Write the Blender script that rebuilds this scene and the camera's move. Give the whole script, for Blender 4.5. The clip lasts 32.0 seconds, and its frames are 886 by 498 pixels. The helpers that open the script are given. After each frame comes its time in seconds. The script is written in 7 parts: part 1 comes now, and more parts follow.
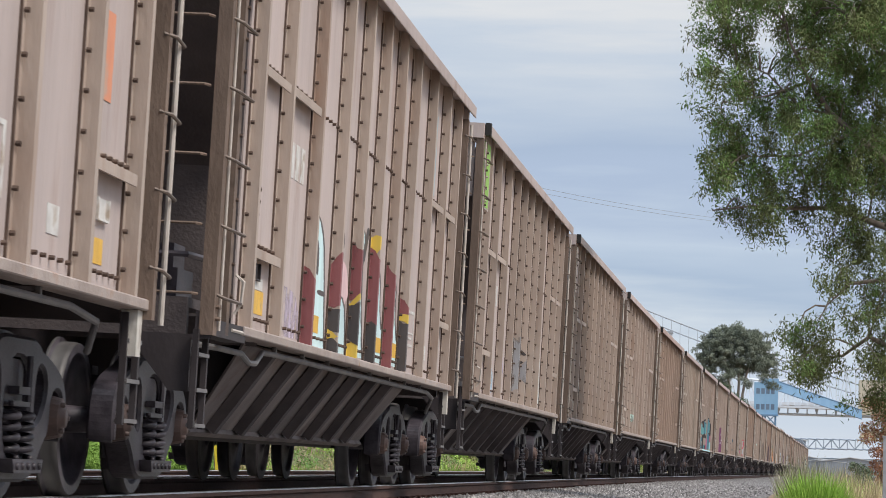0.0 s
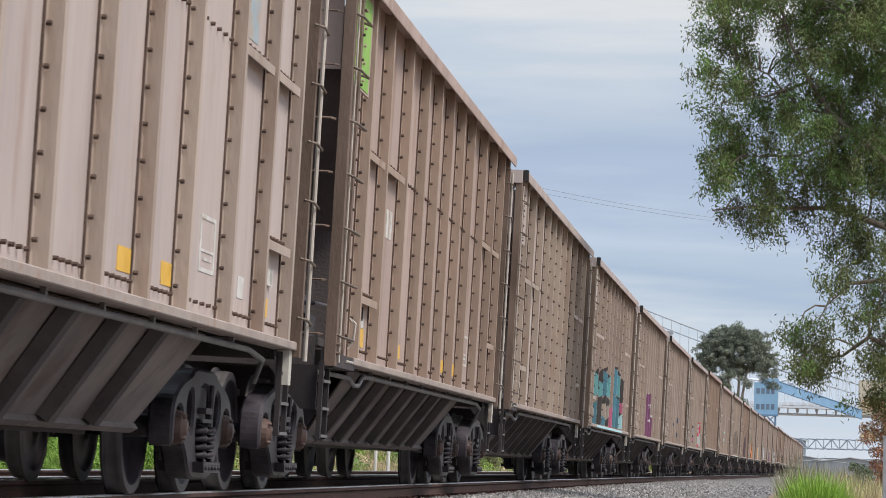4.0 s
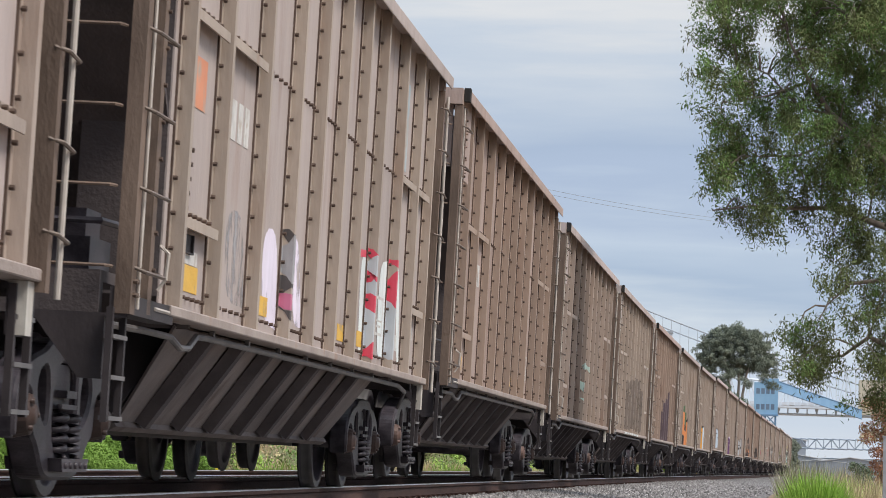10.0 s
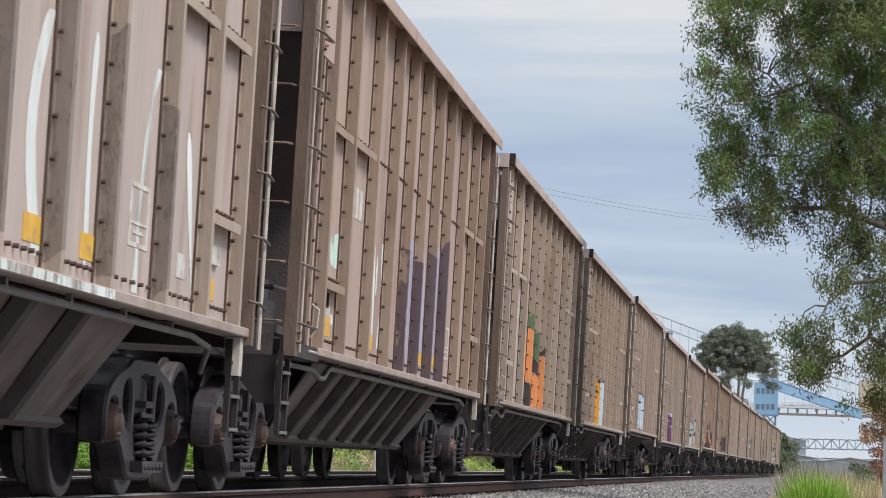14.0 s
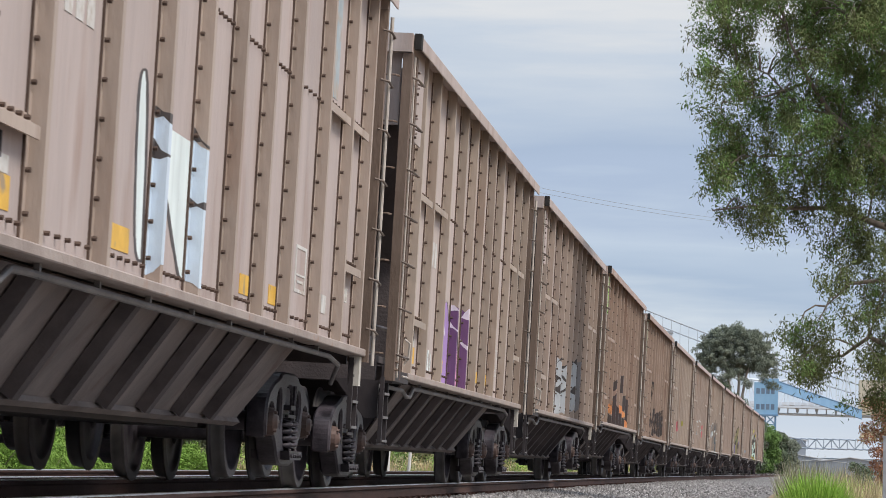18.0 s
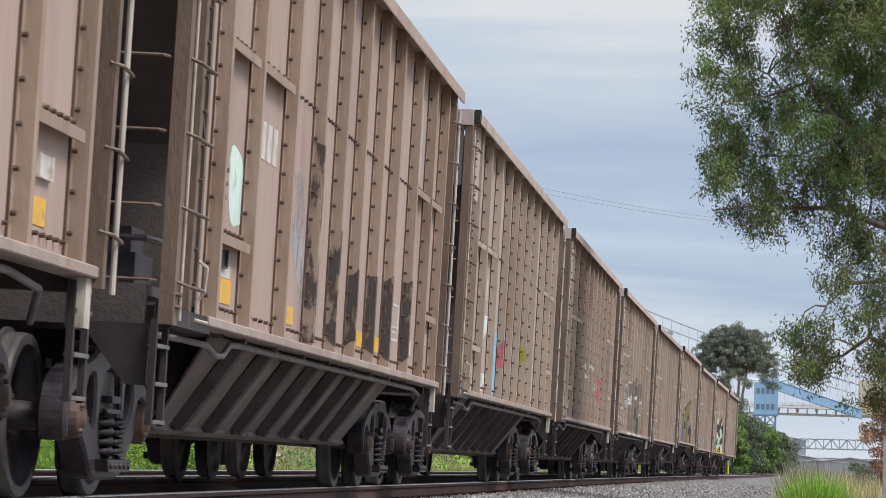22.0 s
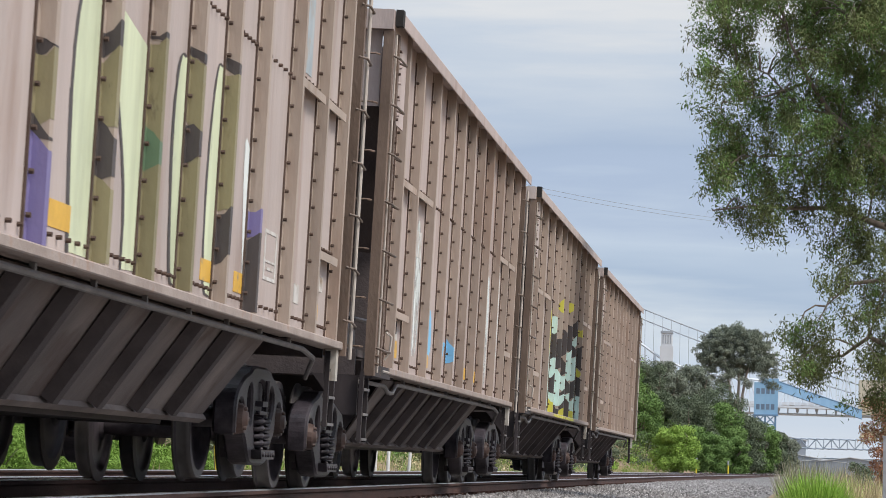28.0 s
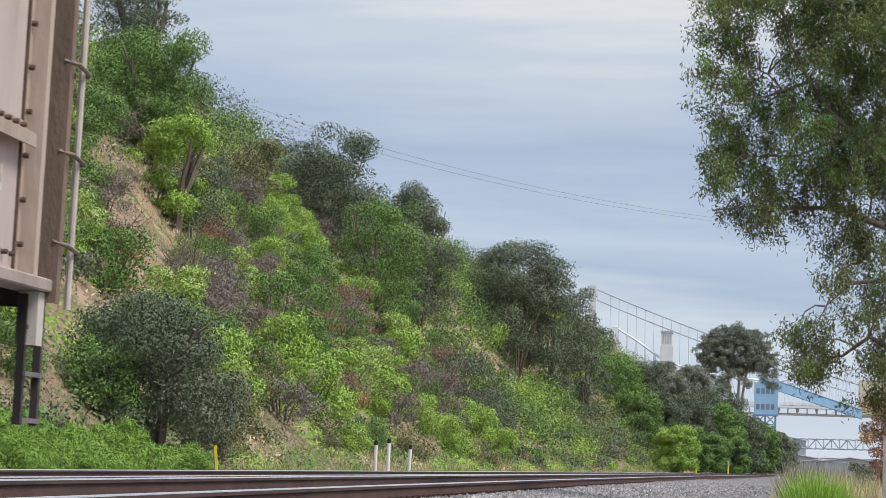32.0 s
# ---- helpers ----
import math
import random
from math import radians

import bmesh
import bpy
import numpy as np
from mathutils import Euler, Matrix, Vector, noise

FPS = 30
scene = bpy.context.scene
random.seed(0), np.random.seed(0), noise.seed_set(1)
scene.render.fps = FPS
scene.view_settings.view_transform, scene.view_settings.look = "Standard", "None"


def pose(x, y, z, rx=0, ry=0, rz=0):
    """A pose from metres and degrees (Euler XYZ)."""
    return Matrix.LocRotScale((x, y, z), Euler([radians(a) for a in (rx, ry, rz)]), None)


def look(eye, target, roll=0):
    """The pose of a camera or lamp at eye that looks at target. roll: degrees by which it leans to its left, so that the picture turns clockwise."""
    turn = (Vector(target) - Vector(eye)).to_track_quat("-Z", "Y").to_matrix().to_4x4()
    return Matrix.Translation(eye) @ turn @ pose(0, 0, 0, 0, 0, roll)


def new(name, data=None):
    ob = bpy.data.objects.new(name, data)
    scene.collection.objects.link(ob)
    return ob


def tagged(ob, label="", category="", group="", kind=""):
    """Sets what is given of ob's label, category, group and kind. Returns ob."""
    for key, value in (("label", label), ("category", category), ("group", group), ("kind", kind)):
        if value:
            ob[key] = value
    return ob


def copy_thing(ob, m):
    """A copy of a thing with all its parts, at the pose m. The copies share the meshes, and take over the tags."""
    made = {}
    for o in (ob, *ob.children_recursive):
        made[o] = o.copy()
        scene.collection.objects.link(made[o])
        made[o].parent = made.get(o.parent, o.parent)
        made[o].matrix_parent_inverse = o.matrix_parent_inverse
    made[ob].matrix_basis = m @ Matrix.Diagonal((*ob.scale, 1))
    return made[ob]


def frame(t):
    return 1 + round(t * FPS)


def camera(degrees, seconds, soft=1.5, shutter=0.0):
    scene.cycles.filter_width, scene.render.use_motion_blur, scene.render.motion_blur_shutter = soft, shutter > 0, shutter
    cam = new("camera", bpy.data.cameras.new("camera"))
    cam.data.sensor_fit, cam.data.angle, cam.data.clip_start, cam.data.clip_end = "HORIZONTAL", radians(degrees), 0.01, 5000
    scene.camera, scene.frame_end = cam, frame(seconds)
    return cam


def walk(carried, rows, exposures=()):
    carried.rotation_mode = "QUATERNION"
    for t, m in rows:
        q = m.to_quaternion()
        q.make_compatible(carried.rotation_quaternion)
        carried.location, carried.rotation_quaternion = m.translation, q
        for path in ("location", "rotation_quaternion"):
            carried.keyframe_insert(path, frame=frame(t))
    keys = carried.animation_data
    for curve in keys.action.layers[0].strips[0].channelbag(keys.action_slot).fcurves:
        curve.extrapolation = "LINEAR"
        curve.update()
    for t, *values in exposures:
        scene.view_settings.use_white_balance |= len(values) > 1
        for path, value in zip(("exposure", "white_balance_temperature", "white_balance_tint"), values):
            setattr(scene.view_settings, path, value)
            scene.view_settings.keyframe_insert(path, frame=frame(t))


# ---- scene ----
SECONDS = 32.0
EYE = (0.0, 0.0, 0.222)
YAW, TILT, LEAN = 5.419, 4.087, 1.442

cam = camera(16.65, SECONDS, soft=0.55, shutter=0.07)
_a, _e = radians(YAW), radians(TILT)
AIM = (EYE[0] - 100 * math.sin(_a) * math.cos(_e), EYE[1] + 100 * math.cos(_a) * math.cos(_e), EYE[2] + 100 * math.sin(_e))
STAND = look(EYE, AIM, LEAN)
walk(cam, [(0.0, STAND), (SECONDS, STAND)], [(0.0, 0.0), (SECONDS, 0.0)])

# ---- the line of the railway: metres along it to a place, heading in radians ----
CANT, TRACK_X, GRADE = 1.9225, -4.735, 0.00047
LINE_S = np.arange(-160.0, 1200.0, 1.0)


def _heading(s):
    """A right-hand bend of 1370 m radius that straightens out some 20 m past the viewer."""
    ease = s - 60 * np.log1p(np.exp(np.clip((s - 21.7) / 60, -40, 40)))
    return 0.00073 * (ease + 60 * np.log1p(np.exp(-21.7 / 60)))


LINE_TH = _heading(LINE_S)
LINE_X = np.concatenate([[0], np.cumsum(np.sin((LINE_TH[1:] + LINE_TH[:-1]) / 2))])
LINE_Y = np.concatenate([[0], np.cumsum(np.cos((LINE_TH[1:] + LINE_TH[:-1]) / 2))])
LINE_X += TRACK_X - np.interp(0.0, LINE_S, LINE_X)
LINE_Y -= np.interp(0.0, LINE_S, LINE_Y)


def on_track(s):
    return float(np.interp(s, LINE_S, LINE_X)), float(np.interp(s, LINE_S, LINE_Y)), float(np.interp(s, LINE_S, LINE_TH))


def at_track(s, w, z):
    """The world place w metres to the right of the line, z above the rail plane."""
    x, y, th = on_track(s)
    b = radians(CANT)
    side = w * math.cos(b) + z * math.sin(b)
    return Vector((x + math.cos(th) * side, y - math.sin(th) * side, GRADE * s - w * math.sin(b) + z * math.cos(b)))


# ---- sky and sun: a bright overcast ----
world = bpy.data.worlds.new("world")
scene.world = world
world.use_nodes = True


def sky():
    t = world.node_tree
    t.nodes.clear()
    N, L = t.nodes.new, t.links.new
    out, bg = N("ShaderNodeOutputWorld"), N("ShaderNodeBackground")
    nis = N("ShaderNodeTexSky")
    nis.sky_type, nis.sun_disc = "NISHITA", False
    nis.sun_elevation, nis.sun_rotation = radians(51.7), radians(116)
    nis.air_density, nis.dust_density = 1.2, 3.0
    co, mp = N("ShaderNodeTexCoord"), N("ShaderNodeMapping")
    mp.inputs["Scale"].default_value = (2.6, 2.6, 20.0)
    mp.inputs["Rotation"].default_value = (radians(2), radians(-3), 0)
    n1 = N("ShaderNodeTexNoise")
    n1.inputs["Scale"].default_value, n1.inputs["Detail"].default_value, n1.inputs["Roughness"].default_value = 1.7, 6.0, 0.5
    # layers of stratus: pale and blue-grey sheets one above the other, with drawn-out edges
    co2, mp2, n2 = N("ShaderNodeSeparateXYZ"), N("ShaderNodeMapping"), N("ShaderNodeTexNoise")
    mp2.inputs["Scale"].default_value, mp2.inputs["Location"].default_value = (5.0, 5.0, 46.0), (3.1, 0.7, 0.0)
    n2.inputs["Scale"].default_value, n2.inputs["Detail"].default_value, n2.inputs["Roughness"].default_value = 1.6, 5.0, 0.55
    L(co.outputs["Generated"], co2.inputs["Vector"])
    L(co.outputs["Generated"], mp2.inputs["Vector"])
    L(mp2.outputs["Vector"], n2.inputs["Vector"])
    wave = []
    for src, amount in ((n1.outputs["Fac"], 0.085), (n2.outputs["Fac"], 0.036)):
        k = N("ShaderNodeMath")
        k.operation = "MULTIPLY_ADD"
        k.inputs[1].default_value = amount
        L(src, k.inputs[0])
        if wave:
            L(wave[-1], k.inputs[2])
        else:
            L(co2.outputs["Z"], k.inputs[2])
        wave.append(k.outputs[0])
    span = N("ShaderNodeMapRange")
    span.inputs["From Min"].default_value, span.inputs["From Max"].default_value = 0.0595, 0.2595
    L(wave[-1], span.inputs["Value"])
    ramp = N("ShaderNodeValToRGB")
    e = ramp.color_ramp.elements
    layers = ((0.0, (0.66, 0.73, 0.82)), (0.10, (0.56, 0.66, 0.79)), (0.20, (0.60, 0.69, 0.81)), (0.255, (0.66, 0.74, 0.83)), (0.33, (0.44, 0.55, 0.71)),
              (0.43, (0.55, 0.65, 0.79)), (0.50, (0.445, 0.545, 0.72)), (0.58, (0.42, 0.52, 0.69)), (0.66, (0.50, 0.59, 0.73)), (0.74, (0.60, 0.67, 0.77)), (0.80, (0.76, 0.78, 0.81)), (1.0, (0.55, 0.63, 0.75)))
    while len(e) < len(layers):
        e.new(0.5)
    for k, (p, c) in enumerate(layers):
        e[k].position, e[k].color = p, (*c, 1)
    # an overcast dome is about three times as bright overhead as at the horizon
    sep, mul = N("ShaderNodeSeparateXYZ"), N("ShaderNodeMapRange")
    mul.inputs["From Min"].default_value, mul.inputs["From Max"].default_value = 0.15, 0.9
    mul.inputs["To Min"].default_value, mul.inputs["To Max"].default_value = 1.0, 1.7
    bright = N("ShaderNodeVectorMath")
    bright.operation = "SCALE"
    mix = N("ShaderNodeMixRGB")
    mix.inputs["Fac"].default_value = 0.93
    scale = N("ShaderNodeVectorMath")
    scale.operation = "SCALE"
    scale.inputs["Scale"].default_value = 0.12
    L(co.outputs["Generated"], mp.inputs["Vector"])
    L(mp.outputs["Vector"], n1.inputs["Vector"])
    L(span.outputs["Result"], ramp.inputs["Fac"])
    L(co.outputs["Generated"], sep.inputs["Vector"])
    L(sep.outputs["Z"], mul.inputs["Value"])
    L(ramp.outputs["Color"], bright.inputs[0])
    L(mul.outputs["Result"], bright.inputs["Scale"])
    L(nis.outputs["Color"], scale.inputs[0])
    L(scale.outputs["Vector"], mix.inputs["Color1"])
    L(bright.outputs["Vector"], mix.inputs["Color2"])
    # paler towards the horizon
    low, pale = N("ShaderNodeMapRange"), N("ShaderNodeMixRGB")
    low.inputs["From Min"].default_value, low.inputs["From Max"].default_value = 0.0, 0.05
    low.inputs["To Min"].default_value, low.inputs["To Max"].default_value = 0.6, 0.0
    pale.inputs["Color2"].default_value = (0.70, 0.755, 0.83, 1)
    L(sep.outputs["Z"], low.inputs["Value"])
    L(low.outputs["Result"], pale.inputs["Fac"])
    L(mix.outputs["Color"], pale.inputs["Color1"])
    L(pale.outputs["Color"], bg.inputs["Color"])
    bg.inputs["Strength"].default_value = 1.0
    L(bg.outputs["Background"], out.inputs["Surface"])


sky()
sun = new("sun", bpy.data.lights.new("sun", "SUN"))
sun.data.energy, sun.data.angle, sun.data.color = 3.5, radians(22), (1.0, 0.93, 0.84)
sun.matrix_basis = look((27, -13, 38), (0, 0, 0))


# ---- materials ----
def material(name, stops, rough=0.7, metal=0.0, scale=4.0, detail=8.0, stretch=(1, 1, 1), fine=0.0, bump=0.0, random_tint=0.0,
             spot=None, coords="Object", island=False, streak=0.0):
    """Colour from coarse noise through stops [(place, colour)], fine grain, bump, a tint per object or island, and spots of a second colour."""
    m = bpy.data.materials.new(name)
    m.use_nodes = True
    t = m.node_tree
    N, L = t.nodes.new, t.links.new
    bsdf = t.nodes["Principled BSDF"]
    bsdf.inputs["Metallic"].default_value = metal
    bsdf.inputs["Specular IOR Level"].default_value = 0.15 if island else 0.3
    co, mp = N("ShaderNodeTexCoord"), N("ShaderNodeMapping")
    mp.inputs["Scale"].default_value = stretch
    L(co.outputs[coords], mp.inputs["Vector"])
    n = N("ShaderNodeTexNoise")
    n.inputs["Scale"].default_value, n.inputs["Detail"].default_value, n.inputs["Roughness"].default_value = scale, detail, 0.6
    vec = mp.outputs["Vector"]
    info = N("ShaderNodeNewGeometry") if island else N("ShaderNodeObjectInfo")
    rnd = info.outputs["Random Per Island"] if island else info.outputs["Random"]
    shift = N("ShaderNodeVectorMath")
    shift.operation = "MULTIPLY_ADD"
    comb = N("ShaderNodeCombineXYZ")
    for k in range(3):
        L(rnd, comb.inputs[k])
    shift.inputs[1].default_value = (37, 53, 19)
    L(comb.outputs["Vector"], shift.inputs[0])
    L(vec, shift.inputs[2])
    vec = shift.outputs["Vector"]
    L(vec, n.inputs["Vector"])
    ramp = N("ShaderNodeValToRGB")
    e = ramp.color_ramp.elements
    while len(e) < len(stops):
        e.new(0.5)
    for k, (p, c) in enumerate(stops):
        e[k].position, e[k].color = p, (*c, 1)
    L(n.outputs["Fac"], ramp.inputs["Fac"])
    col = ramp.outputs["Color"]
    if spot:
        s_scale, s_from, s_to, s_col = spot
        sn = N("ShaderNodeTexNoise")
        sn.inputs["Scale"].default_value, sn.inputs["Detail"].default_value = s_scale, 6.0
        L(vec, sn.inputs["Vector"])
        sr = N("ShaderNodeMapRange")
        sr.inputs["From Min"].default_value, sr.inputs["From Max"].default_value = s_from, s_to
        L(sn.outputs["Fac"], sr.inputs["Value"])
        mx = N("ShaderNodeMixRGB")
        mx.inputs["Color2"].default_value = (*s_col, 1)
        L(sr.outputs["Result"], mx.inputs["Fac"])
        L(col, mx.inputs["Color1"])
        col = mx.outputs["Color"]
    if streak:
        # runs of dirt down the sheet
        sm, st, sk = N("ShaderNodeMapping"), N("ShaderNodeTexNoise"), N("ShaderNodeMapRange")
        sm.inputs["Scale"].default_value = (4.5, 4.5, 0.5)
        st.inputs["Scale"].default_value, st.inputs["Detail"].default_value, st.inputs["Roughness"].default_value = 1.5, 7.0, 0.6
        sk.inputs["From Min"].default_value, sk.inputs["From Max"].default_value = 0.3, 0.7
        sk.inputs["To Min"].default_value, sk.inputs["To Max"].default_value = 1 - streak, 1 + 0.6 * streak
        add = N("ShaderNodeVectorMath")
        L(co.outputs[coords], add.inputs[0])
        L(comb.outputs["Vector"], add.inputs[1])
        L(add.outputs["Vector"], sm.inputs["Vector"])
        L(sm.outputs["Vector"], st.inputs["Vector"])
        L(st.outputs["Fac"], sk.inputs["Value"])
        sv = N("ShaderNodeVectorMath")
        sv.operation = "SCALE"
        L(col, sv.inputs[0])
        L(sk.outputs["Result"], sv.inputs["Scale"])
        col = sv.outputs["Vector"]
    if random_tint:
        mr = N("ShaderNodeMapRange")
        mr.inputs["To Min"].default_value, mr.inputs["To Max"].default_value = 1 - random_tint, 1 + random_tint
        L(rnd, mr.inputs["Value"])
        sc = N("ShaderNodeVectorMath")
        sc.operation = "SCALE"
        L(col, sc.inputs[0])
        L(mr.outputs["Result"], sc.inputs["Scale"])
        col = sc.outputs["Vector"]
    L(col, bsdf.inputs["Base Color"])
    rr = N("ShaderNodeMapRange")
    rr.inputs["To Min"].default_value, rr.inputs["To Max"].default_value = max(0.05, rough - 0.12), min(1, rough + 0.12)
    L(n.outputs["Fac"], rr.inputs["Value"])
    L(rr.outputs["Result"], bsdf.inputs["Roughness"])
    if bump:
        f = N("ShaderNodeTexNoise")
        f.inputs["Scale"].default_value, f.inputs["Detail"].default_value = fine or scale * 8, 5.0
        L(vec, f.inputs["Vector"])
        b = N("ShaderNodeBump")
        b.inputs["Strength"].default_value, b.inputs["Distance"].default_value = min(1, bump), 0.02
        L(f.outputs["Fac"], b.inputs["Height"])
        L(b.outputs["Normal"], bsdf.inputs["Normal"])
    return m


def rgb(r, g, b):
    """Linear colour from 0..255 values."""
    return tuple(((v / 255) / 12.92 if v < 10.3 else ((v / 255 + 0.055) / 1.055) ** 2.4) for v in (r, g, b))


SILL_PAINT = material("sill_paint", [(0.3, (0.27, 0.215, 0.19)), (0.7, (0.41, 0.345, 0.315))], 0.6, 0, 3, 8, (1, 1, 1), 30, 0.3, 0.05, spot=(6, 0.58, 0.75, (0.30, 0.19, 0.14)))
# Underframe colours, darkened and cooled to carry the shade beneath the cars.
DARK_PAINT = material("shaded_grimy_paint", [(0.32, (0.02, 0.0165, 0.018)), (0.68, (0.062, 0.051, 0.054))], 0.6, 0, 2, 8, (1, 1, 0.5), 40, 0.1, 0.08)
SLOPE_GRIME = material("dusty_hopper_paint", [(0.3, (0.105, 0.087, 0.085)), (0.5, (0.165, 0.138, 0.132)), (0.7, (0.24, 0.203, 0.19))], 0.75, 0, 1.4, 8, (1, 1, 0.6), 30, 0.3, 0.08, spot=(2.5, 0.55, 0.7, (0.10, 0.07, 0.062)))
RIB_SHADE = material("shaded_rib_grime", [(0.3, (0.042, 0.034, 0.036)), (0.7, (0.10, 0.083, 0.083))], 0.8, 0, 2.5, 8, (1, 1, 1), 40, 0.3, 0.08)
IRON = material("cast_iron", [(0.34, (0.013, 0.011, 0.0145)), (0.66, (0.072, 0.061, 0.071))], 0.42, 0.0, 5, 8, (1, 1, 1), 60, 0.12, 0.1)
RUST = material("brown_steel", [(0.3, (0.12, 0.085, 0.066)), (0.7, (0.215, 0.155, 0.122))], 0.7, 0.1, 3, 8, (1, 1, 0.4), 40, 0.3, 0.1)
STEEL = material("polished_steel", [(0.3, (0.80, 0.79, 0.78)), (0.7, (0.92, 0.91, 0.90))], 0.35, 1.0, 6, 6)
RAIL_RUST = material("rail_rust", [(0.3, (0.05, 0.027, 0.023)), (0.7, (0.105, 0.06, 0.05))], 0.8, 0.0, 5, 8, (1, 0.3, 1), 60, 0.4)
TIE_WOOD = material("creosoted_wood", [(0.3, (0.05, 0.04, 0.035)), (0.7, (0.13, 0.105, 0.09))], 0.85, 0, 4, 8, (1, 4, 4), 40, 0.5, 0.2)
BALLAST = material("ballast", [(0.38, (0.06, 0.057, 0.057)), (0.52, (0.165, 0.158, 0.157)), (0.66, (0.38, 0.365, 0.36))], 0.95, 0, 11, 3, (1, 1, 1), 16, 1.0)
DIRT = material("dry_slope_earth", [(0.3, (0.17, 0.12, 0.08)), (0.5, (0.27, 0.19, 0.13)), (0.72, (0.40, 0.29, 0.20))], 0.95, 0, 0.5, 8, (1, 1, 1), 3, 0.8,
                spot=(0.9, 0.52, 0.68, (0.085, 0.10, 0.04)))


# ---- mesh helpers ----
def box(bm, x0, x1, y0, y1, z0, z1, m=None):
    vs = [bm.verts.new((x, y, z)) for x in (x0, x1) for y in (y0, y1) for z in (z0, z1)]
    if m is not None:
        for v in vs:
            v.co = m @ v.co
    for f in ((0, 1, 3, 2), (4, 6, 7, 5), (0, 4, 5, 1), (2, 3, 7, 6), (0, 2, 6, 4), (1, 5, 7, 3)):
        bm.faces.new([vs[i] for i in f])
    return vs


def prism(bm, outline, a, b, axis="y"):
    """Extrudes a closed outline of (u, v) from a to b along an axis: u, v are the other two in order."""
    def put(u, v, w):
        return {"x": (w, u, v), "y": (u, w, v), "z": (u, v, w)}[axis]
    lo = [bm.verts.new(put(u, v, a)) for u, v in outline]
    hi = [bm.verts.new(put(u, v, b)) for u, v in outline]
    n = len(outline)
    for i in range(n):
        bm.faces.new((lo[i], lo[(i + 1) % n], hi[(i + 1) % n], hi[i]))
    bm.faces.new(lo[::-1])
    bm.faces.new(hi)


def rod(bm, pts, r, n=8):
    """A round bar along a list of points."""
    pts = [Vector(p) for p in pts]
    rings = []
    for i, p in enumerate(pts):
        d = (pts[min(i + 1, len(pts) - 1)] - pts[max(i - 1, 0)]).normalized()
        u = d.orthogonal().normalized() if abs(d.z) > 0.9 else d.cross(Vector((0, 0, 1))).normalized()
        v = d.cross(u)
        rr = r[i] if isinstance(r, (list, tuple)) else r
        rings.append([bm.verts.new(p + (u * math.cos(a) + v * math.sin(a)) * rr) for a in [k * math.tau / n for k in range(n)]])
    for a, b in zip(rings, rings[1:]):
        for k in range(n):
            bm.faces.new((a[k], a[(k + 1) % n], b[(k + 1) % n], b[k]))
    bm.faces.new(rings[0][::-1])
    bm.faces.new(rings[-1])


def turned(bm, profile, n=24, m=None):
    """Turns a profile of (radius, x) about the x axis."""
    rings = []
    for r, x in profile:
        rings.append([bm.verts.new((x, r * math.cos(a), r * math.sin(a))) for a in [k * math.tau / n for k in range(n)]] if r > 0 else [bm.verts.new((x, 0, 0))])
    if m is not None:
        for ring in rings:
            for v in ring:
                v.co = m @ v.co
    for a, b in zip(rings, rings[1:]):
        for k in range(n):
            q = [a[k % len(a)], a[(k + 1) % len(a)], b[(k + 1) % len(b)], b[k % len(b)]]
            q = [v for i, v in enumerate(q) if v not in q[:i]]
            if len(q) > 2:
                bm.faces.new(q)


def done(bm, name, material, smooth=False):
    bmesh.ops.recalc_face_normals(bm, faces=bm.faces)
    me = bpy.data.meshes.new(name)
    bm.to_mesh(me)
    bm.free()
    me.materials.append(material)
    if smooth:
        me.polygons.foreach_set("use_smooth", [True] * len(me.polygons))
    return me


def part(name, bm, material, parent, label="", m=None, smooth=False):
    """Links a bmesh (or a mesh that exists) as one mesh object under a thing or a part."""
    me = done(bm, name, material, smooth) if isinstance(bm, bmesh.types.BMesh) else bm
    ob = new(name, me)
    ob.parent = parent
    if m is not None:
        ob.matrix_basis = m
    if label:
        ob["label"] = label
    return ob


def structure(name, bm, material, label, category, smooth=False):
    return tagged(new(name, done(bm, name, material, smooth)), label, category, kind="structure")


def thing(name, label, category, m=None, group=""):
    ob = tagged(new(name), label, category, group)
    ob.empty_display_size = 0.3
    if m is not None:
        ob.matrix_basis = m
    return ob

